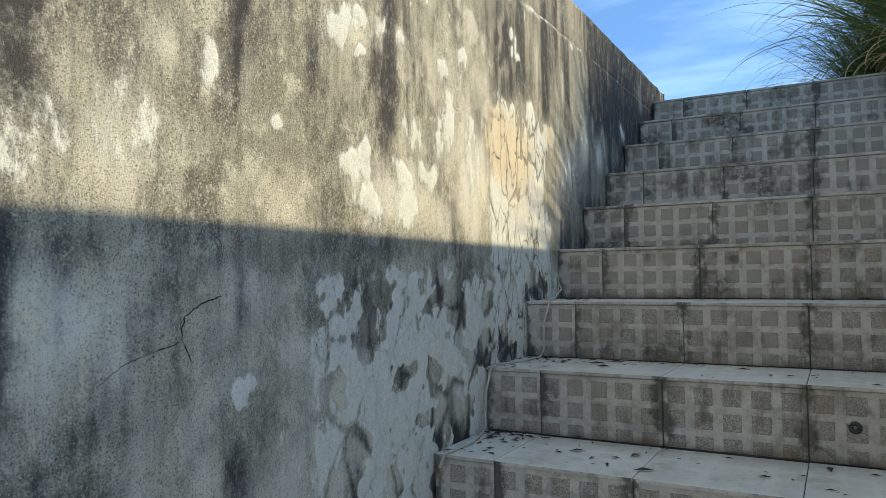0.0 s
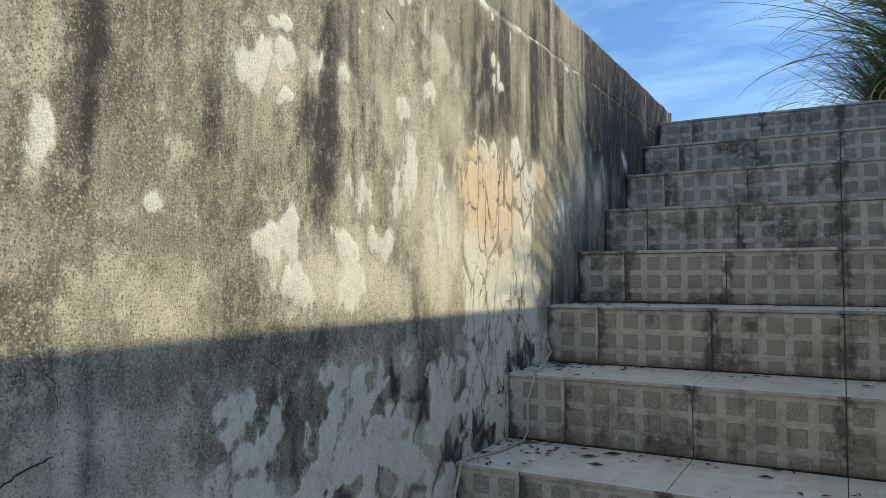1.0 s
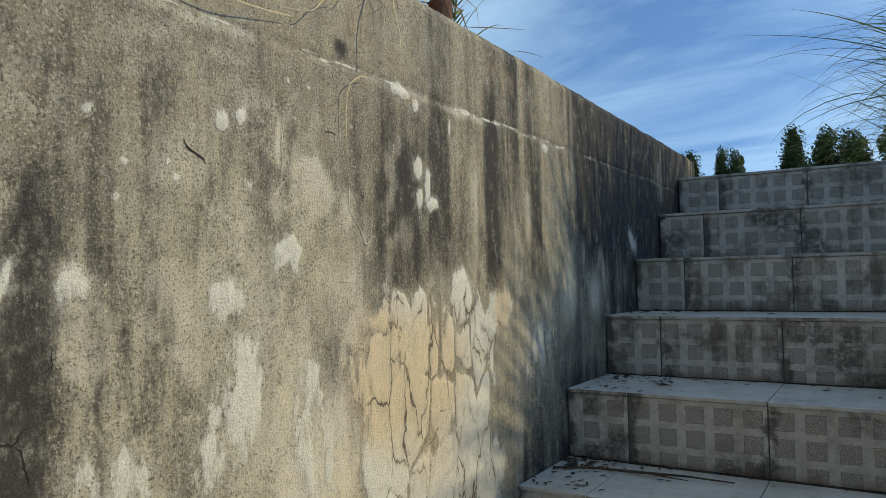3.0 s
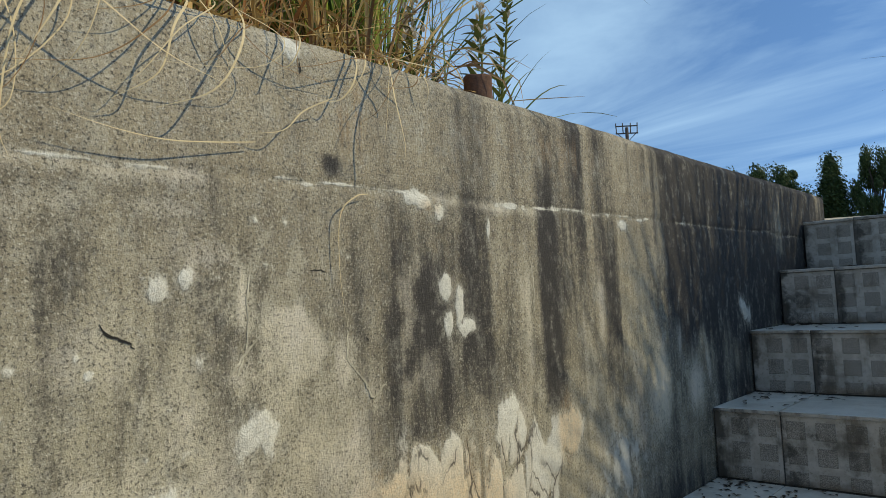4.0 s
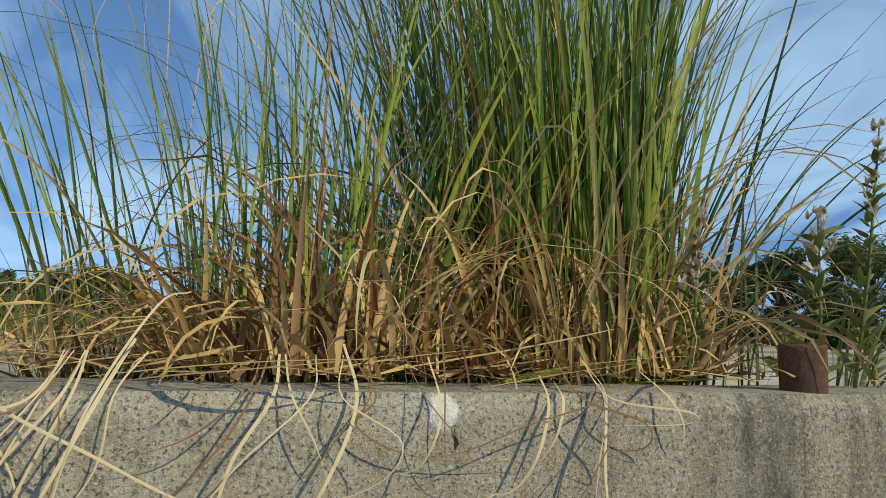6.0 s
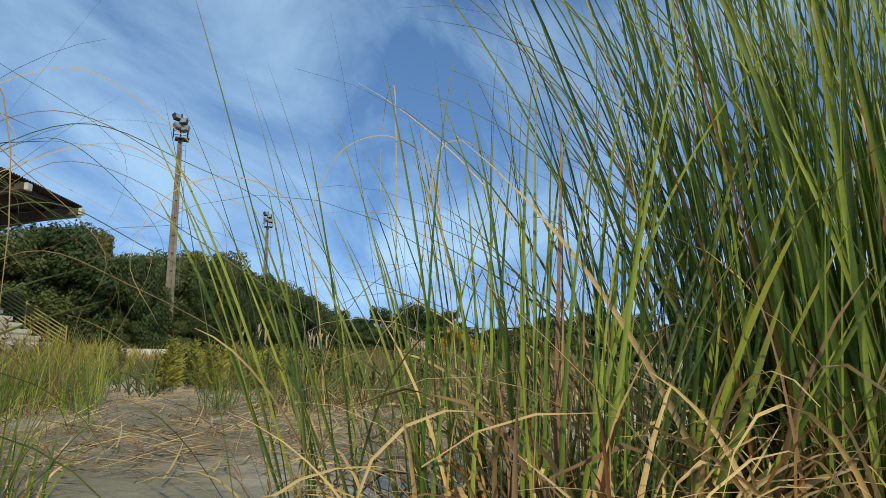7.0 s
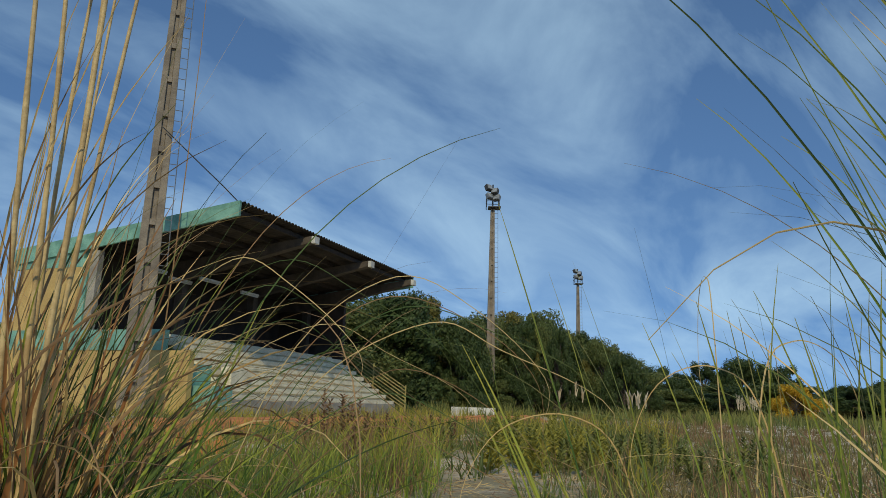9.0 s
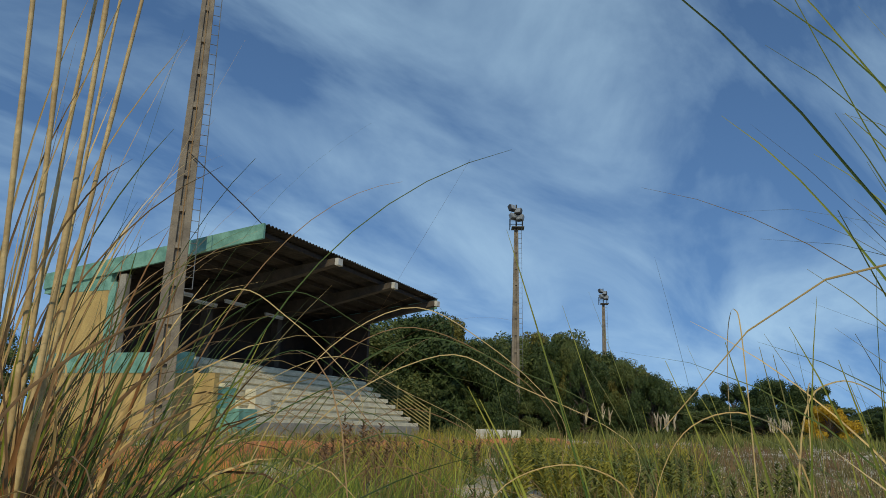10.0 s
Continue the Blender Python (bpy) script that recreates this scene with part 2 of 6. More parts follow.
def tile_face(name, square):
    """Grey glazed stair tile; the squares are rougher and darker."""
    k = Mat(name, 0.62 if square else 0.42).placed()
    grit = k.noise(380, 2, 0.7)
    dirt = k.noise(9, 6, 0.65)
    if square:
        c = k.mix(k.ramp(grit, 0.4, 0.62), (0.215, 0.185, 0.155), (0.47, 0.41, 0.345))
    else:
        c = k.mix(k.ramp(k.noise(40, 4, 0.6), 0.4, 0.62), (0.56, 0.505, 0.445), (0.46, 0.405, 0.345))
    c = k.mix(k.ramp(k.chance(), 0.0, 1.0, 0.0, 0.22), c, (0.17, 0.15, 0.12))
    c = k.mix(k.ramp(dirt, 0.46, 0.68, 0, 0.6), c, (0.19, 0.155, 0.11))
    drip = k.noise(1.0, 5, 0.65, (30, 1, 3.0), (2, 0, 5))
    c = k.mix(k.ramp(k.math("MULTIPLY", drip, dirt), 0.27, 0.40, 0, 0.6), c, (0.075, 0.058, 0.04))
    c = k.mix(k.ramp(k.noise(160, 4, 0.7), 0.56, 0.70, 0, 0.45), c, (0.09, 0.075, 0.055))
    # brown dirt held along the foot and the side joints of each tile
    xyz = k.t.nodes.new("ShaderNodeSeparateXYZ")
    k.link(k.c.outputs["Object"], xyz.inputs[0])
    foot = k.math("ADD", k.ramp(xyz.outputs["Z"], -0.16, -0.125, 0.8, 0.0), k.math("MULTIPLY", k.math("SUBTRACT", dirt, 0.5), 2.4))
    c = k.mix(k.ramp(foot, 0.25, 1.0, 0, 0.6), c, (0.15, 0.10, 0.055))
    side = k.math("ADD", k.math("MAXIMUM", k.ramp(xyz.outputs["X"], 0.0, 0.055, 1.0, 0.0), k.ramp(xyz.outputs["X"], 0.262, 0.317, 0.0, 1.0)), k.math("MULTIPLY", k.math("SUBTRACT", k.noise(14, 6, 0.7, (1, 1, 1), (3, 3, 3)), 0.5), 3.4))
    c = k.mix(k.ramp(side, 0.52, 1.15, 0, 0.9), c, (0.055, 0.047, 0.036))
    mould = k.math("MULTIPLY", k.ramp(k.noise(5.5, 3, 0.6, (1, 1, 1), (7, 1, 4)), 0.53, 0.66), k.ramp(k.noise(55, 5, 0.75), 0.40, 0.58, 0.25, 0.85))
    c = k.mix(mould, c, (0.06, 0.05, 0.038))
    k.bump(grit if square else dirt, 0.35, 0.0012)
    return k.colour(c)


def tread_face():
    k = Mat("tread_tile", 0.32).placed()
    # paler than the risers: sky light on the tops is put into the colour
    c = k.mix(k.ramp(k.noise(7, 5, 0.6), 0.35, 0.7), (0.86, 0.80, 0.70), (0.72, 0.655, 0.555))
    # worn pattern of squares
    xyz = k.t.nodes.new("ShaderNodeSeparateXYZ")
    k.link(k.c.outputs["Object"], xyz.inputs[0])
    grid = 1.0
    for axis in "XY":
        f = k.math("FRACT", k.math("MULTIPLY", xyz.outputs[axis], 1 / 0.0634))
        grid = k.math("MULTIPLY", grid, k.math("MULTIPLY", k.ramp(f, 0.14, 0.18), k.ramp(f, 0.82, 0.86, 1, 0)))
    c = k.mix(k.math("MULTIPLY", grid, k.ramp(k.noise(6, 4, 0.6, (1, 1, 1), (1, 2, 3)), 0.4, 0.6, 0.12, 0.4)), c, (0.62, 0.56, 0.47))
    c = k.mix(k.ramp(k.noise(12, 6, 0.7, (1, 1, 1), (2, 6, 1)), 0.50, 0.70, 0, 0.65), c, (0.50, 0.42, 0.30))
    c = k.mix(k.ramp(k.noise(60, 5, 0.7), 0.56, 0.75, 0, 0.6), c, (0.33, 0.28, 0.21))
    c = k.mix(k.ramp(k.chance(), 0, 1, 0, 0.15), c, (0.42, 0.38, 0.32))
    k.bump(k.noise(120, 3), 0.2, 0.002)
    return k.colour(c)


def blade_mat(name, a, b, tip, rough=0.55, trans=0.25):
    """Grass blades: colour varies from blade to blade and along its length."""
    k = Mat(name, rough)
    k.b.inputs["Specular IOR Level"].default_value = 0.25
    c = k.mix(k.island(), a, b)
    along = k.attr("along").outputs["Fac"]
    c = k.mix(k.ramp(along, 0.55, 1.0, 0, 0.7), c, tip)
    c = k.mix(k.ramp(k.noise(55, 3, 0.6, (1, 1, 0.4)), 0.5, 0.8, 0, 0.4), c, tuple(0.5 * v for v in b))
    k.colour(c)
    out = k.t.nodes["Material Output"]
    tr = k.t.nodes.new("ShaderNodeBsdfTranslucent")
    k.put(tr.inputs[0], c)
    mx = k.t.nodes.new("ShaderNodeMixShader")
    mx.inputs[0].default_value = trans
    k.link(k.b.outputs[0], mx.inputs[1]); k.link(tr.outputs[0], mx.inputs[2])
    k.link(mx.outputs[0], out.inputs[0])
    return k.m


def sand_mat():
    k = Mat("sandy_ground", 0.95)
    c = k.mix(k.ramp(k.noise(0.9, 6, 0.6), 0.35, 0.68), (0.64, 0.545, 0.41), (0.45, 0.37, 0.26))
    c = k.mix(k.ramp(k.noise(0.33, 6, 0.65, (1, 1, 1), (4, 2, 0)), 0.43, 0.57, 0, 0.8), c, (0.165, 0.145, 0.066))
    c = k.mix(k.ramp(k.noise(14, 5, 0.7), 0.5, 0.72, 0, 0.6), c, (0.19, 0.155, 0.105))
    c = k.mix(k.ramp(k.noise(90, 3, 0.6), 0.5, 0.75, 0, 0.4), c, (0.42, 0.37, 0.29))
    k.bump(k.noise(16, 5, 0.65), 0.5, 0.03)
    k.bump(k.noise(110, 3, 0.7), 0.4, 0.006)
    return k.colour(c)


M = {}
M["wall"] = wall_concrete()
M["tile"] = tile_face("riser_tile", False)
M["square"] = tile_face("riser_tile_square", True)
M["tread"] = tread_face()
M["crack"] = weathered("crack_dirt", (0.03, 0.027, 0.024), (0.014, 0.013, 0.012), 60)
M["vein"] = weathered("lime_vein", (0.66, 0.61, 0.49), (0.46, 0.42, 0.33), 30)
M["mortar"] = weathered("dirty_mortar", (0.12, 0.105, 0.085), (0.05, 0.043, 0.035), 14)
M["sand"] = sand_mat()
M["green"] = blade_mat("green_blade", (0.40, 0.46, 0.07), (0.075, 0.16, 0.028), (0.46, 0.40, 0.07), 0.5, 0.30)
M["deep_green"] = blade_mat("deep_green_blade", (0.11, 0.17, 0.04), (0.045, 0.085, 0.025), (0.17, 0.18, 0.05), 0.5, 0.25)
M["grey_green"] = blade_mat("grey_green_blade", (0.20, 0.25, 0.07), (0.08, 0.12, 0.04), (0.27, 0.22, 0.08), 0.6, 0.25)
M["dry"] = blade_mat("dry_blade", (0.80, 0.58, 0.25), (0.44, 0.265, 0.095), (0.74, 0.52, 0.22), 0.65, 0.15)
M["brown"] = blade_mat("brown_blade", (0.42, 0.255, 0.12), (0.14, 0.08, 0.04), (0.42, 0.27, 0.13), 0.75, 0.1)
M["orange_brown"] = blade_mat("orange_brown_blade", (0.38, 0.17, 0.055), (0.24, 0.10, 0.04), (0.3, 0.17, 0.08), 0.65, 0.2)
M["culm"] = blade_mat("tan_stalk", (0.66, 0.49, 0.22), (0.50, 0.35, 0.15), (0.62, 0.48, 0.25), 0.6, 0.1)
M["pale_straw"] = blade_mat("pale_straw", (0.82, 0.69, 0.43), (0.60, 0.46, 0.26), (0.80, 0.66, 0.41), 0.7, 0.08)
M["stalk"] = weathered("dry_reed", (0.66, 0.49, 0.23), (0.44, 0.29, 0.12), 14, 0.6, 0.2, 90)
M["weed"] = blade_mat("weed_leaf", (0.25, 0.265, 0.07), (0.11, 0.13, 0.04), (0.32, 0.27, 0.09), 0.6, 0.2)
M["olive_weed"] = blade_mat("olive_weed", (0.24, 0.20, 0.085), (0.12, 0.105, 0.045), (0.30, 0.235, 0.11), 0.7, 0.15)
M["gold"] = blade_mat("goldenrod", (0.38, 0.34, 0.06), (0.19, 0.20, 0.045), (0.62, 0.47, 0.05), 0.7, 0.25)
M["russet"] = blade_mat("russet_weed", (0.30, 0.17, 0.09), (0.16, 0.10, 0.06), (0.34, 0.20, 0.11), 0.8, 0.1)
M["plume"] = blade_mat("pale_plume", (0.78, 0.68, 0.52), (0.56, 0.46, 0.33), (0.80, 0.70, 0.55), 0.9, 0.3)
M["leaf_dark"] = blade_mat("dark_leaf", (0.078, 0.118, 0.037), (0.030, 0.052, 0.018), (0.105, 0.13, 0.042), 0.55, 0.25)
M["leaf_olive"] = blade_mat("olive_leaf", (0.165, 0.20, 0.06), (0.07, 0.098, 0.032), (0.20, 0.20, 0.065), 0.6, 0.25)
M["leaf_moss"] = blade_mat("moss_leaf", (0.225, 0.205, 0.055), (0.09, 0.098, 0.03), (0.29, 0.24, 0.06), 0.6, 0.25)
M["leaf_autumn"] = blade_mat("autumn_leaf", (0.66, 0.42, 0.03), (0.40, 0.25, 0.03), (0.70, 0.46, 0.03), 0.6, 0.25)
M["bark"] = weathered("bark", (0.13, 0.10, 0.075), (0.06, 0.048, 0.038), 8)
M["pole"] = weathered("pole_concrete", (0.30, 0.25, 0.19), (0.17, 0.14, 0.11), 2.2, grain=30)
M["steel"] = weathered("galvanised_steel", (0.36, 0.36, 0.35), (0.2, 0.2, 0.2), 5, 0.5, 0.1, 80, 0.6)
M["dark_steel"] = weathered("dark_steel", (0.06, 0.06, 0.06), (0.03, 0.03, 0.03), 5, 0.6)
M["rust"] = weathered("rusty_iron", (0.17, 0.075, 0.04), (0.075, 0.035, 0.022), 30, 0.8, 0.4, 150)
M["lamp_glass"] = weathered("lamp_glass", (0.34, 0.36, 0.38), (0.2, 0.22, 0.24), 5, 0.12, 0.02)
M["teal"] = weathered("teal_paint", (0.24, 0.47, 0.37), (0.12, 0.28, 0.225), 2.6, 0.7, 0.15, 40)
M["yellow"] = weathered("ochre_paint", (0.60, 0.42, 0.15), (0.45, 0.30, 0.11), 1.5, 0.8, 0.15, 40)
M["terrace"] = weathered("whitewashed_concrete", (0.84, 0.77, 0.58), (0.62, 0.555, 0.41), 2.4, 0.9, 0.3, 25)
M["plain_concrete"] = weathered("grey_concrete", (0.40, 0.37, 0.31), (0.24, 0.22, 0.19), 2.4, 0.9, 0.3, 25)
# pale render given to unseen walls and floor as a bounce surface
M["plaster"] = weathered("white_bounce_render", (0.84, 0.81, 0.74), (0.68, 0.65, 0.58), 2.2, 0.9)
# under-roof colours: the stand's deep shade is put into these dark tones
M["dark_concrete"] = weathered("roof_shaded_concrete", (0.115, 0.09, 0.068), (0.06, 0.048, 0.038), 2.0, 0.9)
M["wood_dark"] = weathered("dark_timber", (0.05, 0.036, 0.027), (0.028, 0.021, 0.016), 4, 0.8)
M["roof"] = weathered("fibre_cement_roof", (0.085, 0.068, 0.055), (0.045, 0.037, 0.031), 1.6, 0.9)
M["dark_wall"] = weathered("roof_shaded_wall", (0.075, 0.052, 0.038), (0.04, 0.03, 0.024), 1.2, 0.9)
M["rail"] = weathered("faded_yellow_paint", (0.42, 0.36, 0.12), (0.24, 0.20, 0.075), 4, 0.7)
M["white"] = weathered("white_paint", (0.72, 0.70, 0.65), (0.52, 0.5, 0.45), 3, 0.7)
M["orange"] = weathered("orange_clay", (0.70, 0.24, 0.06), (0.50, 0.17, 0.05), 3, 0.85, grain=20)
M["string"] = weathered("pale_root", (0.66, 0.58, 0.45), (0.48, 0.41, 0.31), 20, 0.8)
M["litter"] = weathered("dead_leaf_litter", (0.10, 0.065, 0.035), (0.045, 0.032, 0.022), 30, 0.9)


# ================= geometry helpers =================
def finish(name, bm, mats, parent=None, label="", smooth=False):
    me = bpy.data.meshes.new(name)
    bm.to_mesh(me)
    bm.free()
    for m in mats if isinstance(mats, (list, tuple)) else [mats]:
        me.materials.append(m)
    if smooth:
        me.polygons.foreach_set("use_smooth", [True] * len(me.polygons))
    ob = new(name, me)
    if parent:
        ob.parent = parent
    if label:
        tagged(ob, label)
    return ob


def part(name, bm, material, parent, label="", smooth=False):
    return finish(name, bm, material, parent, label, smooth)


def raw(name, verts, faces, mats, parent=None, along=None, smooth=False):
    """A mesh object from arrays; faces all of one size."""
    me = bpy.data.meshes.new(name)
    verts = np.asarray(verts, np.float32); faces = np.asarray(faces, np.int32)
    me.vertices.add(len(verts)); me.vertices.foreach_set("co", verts.ravel())
    n = faces.shape[1]
    me.loops.add(faces.size); me.loops.foreach_set("vertex_index", faces.ravel())
    me.polygons.add(len(faces)); me.polygons.foreach_set("loop_start", np.arange(0, faces.size, n, dtype=np.int32))
    me.update(calc_edges=True)
    for m in mats if isinstance(mats, (list, tuple)) else [mats]:
        me.materials.append(m)
    if along is not None:
        a = me.attributes.new("along", "FLOAT", "POINT")
        a.data.foreach_set("value", np.asarray(along, np.float32))
    if smooth:
        me.polygons.foreach_set("use_smooth", [True] * len(me.polygons))
    ob = new(name, me)
    if parent:
        ob.parent = parent
    return ob


def thing(name, label, category, group="", kind="", at=None):
    ob = new(name)
    ob.empty_display_size = 0.1
    if at is not None:
        ob.matrix_world = at
    return tagged(ob, label, category, group, kind)


def box(bm, x0, x1, y0, y1, z0, z1, bevel=0.0, mat=0):
    b = bmesh.new()
    vs = [b.verts.new((x, y, z)) for x in (x0, x1) for y in (y0, y1) for z in (z0, z1)]
    for f in ((0, 1, 3, 2), (4, 6, 7, 5), (0, 4, 5, 1), (2, 3, 7, 6), (0, 2, 6, 4), (1, 5, 7, 3)):
        b.faces.new([vs[i] for i in f]).material_index = mat
    if bevel:
        bmesh.ops.bevel(b, geom=b.edges[:], offset=bevel, segments=2, affect="EDGES", profile=0.6)
    me = bpy.data.meshes.new("t"); b.to_mesh(me); b.free()
    bm.from_mesh(me); bpy.data.meshes.remove(me)
    return bm


def tube(bm, points, radii, sides=8):
    """A tapered round bar along points."""
    points = [Vector(p) for p in points]
    if not hasattr(radii, "__len__"):
        radii = [radii] * len(points)
    rings = []
    for i, p in enumerate(points):
        d = (points[min(i + 1, len(points) - 1)] - points[max(i - 1, 0)]).normalized()
        a = d.orthogonal().normalized() if abs(d.z) > 0.9 else d.cross(Vector((0, 0, 1))).normalized()
        c = d.cross(a)
        rings.append([bm.verts.new(p + radii[i] * (math.cos(k * math.tau / sides) * a + math.sin(k * math.tau / sides) * c)) for k in range(sides)])
    for r, q in zip(rings, rings[1:]):
        for k in range(sides):
            bm.faces.new((r[k], r[(k + 1) % sides], q[(k + 1) % sides], q[k]))
    bm.faces.new(rings[0][::-1]); bm.faces.new(rings[-1])
    return bm


def lattice(x, y, seed):
    """Hash noise at whole-number points, 0 to 1."""
    n = (x.astype(np.int64) * 374761393 + y.astype(np.int64) * 668265263 + seed * 982451653) & 0xFFFFFFFF
    n = ((n ^ (n >> 13)) * 1274126177) & 0xFFFFFFFF
    return ((n ^ (n >> 16)) & 0xFFFF) / 65535.0


def vnoise(x, y, seed=0, octaves=3):
    """Smooth value noise on arrays, 0 to 1."""
    total, amp, norm = 0.0, 1.0, 0.0
    for o in range(octaves):
        fx, fy = np.floor(x), np.floor(y)
        u, v = x - fx, y - fy
        u, v = u * u * (3 - 2 * u), v * v * (3 - 2 * v)
        a, b = lattice(fx, fy, seed + o), lattice(fx + 1, fy, seed + o)
        c, d = lattice(fx, fy + 1, seed + o), lattice(fx + 1, fy + 1, seed + o)
        total = total + amp * ((a * (1 - u) + b * u) * (1 - v) + (c * (1 - u) + d * u) * v)
        norm += amp
        x, y, amp = x * 2.03, y * 2.03, amp * 0.5
    return total / norm


def step(a, lo, hi):
    t = np.clip((a - lo) / (hi - lo), 0, 1)
    return t * t * (3 - 2 * t)


# ================= stairwell =================
TOP = 0.12          # wall top
WIDTH = 1.14        # stair width
R = 0.172           # riser
Y_END, Y_LOW = 0.335, -4.6   # extent of the stair wall
YARD_X, YARD_N, YARD_S = 5.0, -3.30, -11.0   # unseen yard added at the stair foot to bounce light into the shade

STEP_Y = [0.0]
for k in range(1, 13):
    STEP_Y.append(STEP_Y[-1] - (0.316 if k <= 4 else 0.297))


def cell_edges(x, y, seed):
    """Distance to the borders of uneven cells on a jittered unit grid."""
    fx, fy = np.floor(x), np.floor(y)
    d1, d2 = np.full(x.shape, 9.0), np.full(x.shape, 9.0)
    for i in (-1, 0, 1):
        for j in (-1, 0, 1):
            gx, gy = fx + i, fy + j
            d = np.hypot(gx + lattice(gx, gy, seed) - x, gy + lattice(gx, gy, seed + 7) - y)
            d2 = np.minimum(d2, np.maximum(d1, d))
            d1 = np.minimum(d1, d)
    return d2 - d1


def blob(y, z, y0, z0, ry, rz):
    return np.exp(-(((y - y0) / ry) ** 2 + ((z - z0) / rz) ** 2) * 1.2)


def left_wall():
    ys = np.concatenate([np.arange(Y_LOW, -3.6, 0.02), np.arange(-3.6, -1.3, 0.0048), np.linspace(-1.3, Y_END, 180)])
    zs = np.concatenate([np.arange(-2.75, -1.5, 0.03), np.linspace(-1.5, TOP, 320)])
    Y, Z = np.meshgrid(ys, zs, indexing="ij")
    # ---- relief
    X = 0.006 * (vnoise(Y * 1.3, Z * 1.3, 5) - 0.5) + 0.004 * (vnoise(Y * 9, Z * 6, 8) - 0.5)
    # ---- pale flaking
    tops = 0.42 + 0.10 * (vnoise(Y * 19, Z * 0, 206, 2) - 0.5) + 0.55 * np.maximum(-1.98 - Y, 0) + 0.25 * np.maximum(Y + 1.72, 0)
    zy = Y + 0.05 * (vnoise(Y * 10, Z * 7, 207, 3) - 0.5)
    zone = step(zy, -2.14, -2.08) * (1 - step(zy, -1.68, -1.56)) * step(-Z - tops, -0.01, 0.03)
    tall = vnoise(Y * 9.0, Z * 3.4, 11, 3)
    lower = step(-Z, 0.88, 0.99) * step(Y + 0.4 * (vnoise(Y * 4, Z * 4, 66, 3) - 0.5), -3.02, -2.62)
    wy = Y + 0.05 * (vnoise(Y * 9, Z * 7, 61, 3) - 0.5)
    wz = Z + 0.07 * (vnoise(Y * 9, Z * 7, 62, 3) - 0.5)
    vein = np.minimum(cell_edges(wy / 0.105, wz / 0.19, 63), 1.5 * cell_edges(wy / 0.06, wz / 0.12, 64))
    veiny = np.exp(-((vein / (0.02 + 0.15 * vnoise(Y * 7, Z * 5, 67, 2))) ** 2))
    pale = 0.20 * vnoise(Y * 2.4, Z * 1.8, 3, 3)
    patches = vnoise(Y * 15.0 + 0.8 * vnoise(Y * 20, Z * 20, 22, 2), Z * 11.0, 21, 4)
    cut = np.quantile(patches[lower > 0.5], 0.36)
    plate = step(patches, cut - 0.035, cut + 0.035)
    full = np.maximum(1.1 * zone * (0.55 + 0.6 * step(tall, 0.30, 0.46)), 1.15 * lower * plate)
    pale = np.maximum(pale, 0.78 * full)
    # extra paleness below the shadow line makes up for weak fill light
    pale += 0.08 * step(-Z, 0.85, 1.0)
    fy = Y + 0.055 * (vnoise(Y * 12, Z * 8, 201, 4) - 0.5) + 0.022 * (vnoise(Y * 40, Z * 26, 203, 3) - 0.5)
    fz = Z + 0.085 * (vnoise(Y * 15, Z * 6, 202, 4) - 0.5) + 0.030 * (vnoise(Y * 44, Z * 18, 204, 3) - 0.5)
    fingers = 0.78 + 0.44 * vnoise(Y * 34, Z * 7, 205, 3)
    for group in (FLAKES_HIGH, FLAKES_WARM, FLAKES_LOW, FLAKES_NEAR):
        for y0, z0, ry, rz, a in group:
            pale = np.maximum(pale, (1.25 * a * blob(fy, fz, y0, z0, ry * 1.15, rz * 1.15)) * fingers + 0.10)
    sy, sz = Y + 0.3 * (fy - Y), Z + 0.3 * (fz - Z)
    for y0, z0, ry, rz, a in FLAKES_SMALL:
        pale = np.maximum(pale, 1.15 * a * blob(sy, sz, y0, z0, ry * 1.15, rz * 1.15) + 0.12)
    spots = random.Random(19)
    for _ in range(26):
        y0, z0, r = spots.uniform(-2.6, -2.08), spots.uniform(-0.40, -0.11), spots.uniform(0.004, 0.008) * (1.7 if spots.random() < 0.2 else 1)
        pale = np.maximum(pale, 0.62 * blob(sy, sz, y0, z0, r, r * spots.uniform(0.8, 1.3)))
    # ---- soft lime wash
    warpy = Y + 0.10 * (vnoise(Y * 5, Z * 3, 91, 3) - 0.5)
    warpz = Z + 0.14 * (vnoise(Y * 5, Z * 3, 92, 3) - 0.5)
    wash = 0.16 * step(vnoise(Y * 3.5, Z * 1.6, 93, 3), 0.4, 0.7)
    for y0, z0, ry, rz, a in WASH:
        wash = np.maximum(wash, a * blob(warpy, warpz, y0, z0, ry, rz))
    # below the shadow line: real lime plates, whitened further to lift the shade
    wash = np.maximum(wash, 0.75 * step(-warpz, 0.86, 0.98) * step(warpy, -2.85, -2.5) * (0.3 + 0.85 * plate))
    wash = np.maximum(wash, (0.02 + 0.95 * vnoise(Y * 5, Z * 5, 94, 3)) * step(-warpz, 0.86, 1.0))
    # lichen blotches, pale and dark, over the older concrete
    old = step(-Z, 0.08, 0.2) * (1 - step(Y, -2.0, -1.8)) * (1 - step(-Z, 0.8, 0.95))
    wash = np.maximum(wash, 0.5 * old * step(Y, -2.95, -2.7) * step(vnoise(Y * 9, Z * 7, 310, 5), 0.53, 0.66))
    column = step(vnoise(Y * 13, Z * 0.8, 95, 3), 0.50, 0.68)
    wash = np.maximum(wash, 0.42 * column * step(Y, -1.85, -1.65) * (1 - step(Y, -1.22, -1.05)) * step(-Z, 0.02, 0.3))
    # ---- dark runs
    dark = -0.10 + 0.42 * step(vnoise(Y * 1.9, Z * 1.1, 31, 3), 0.40, 0.66)
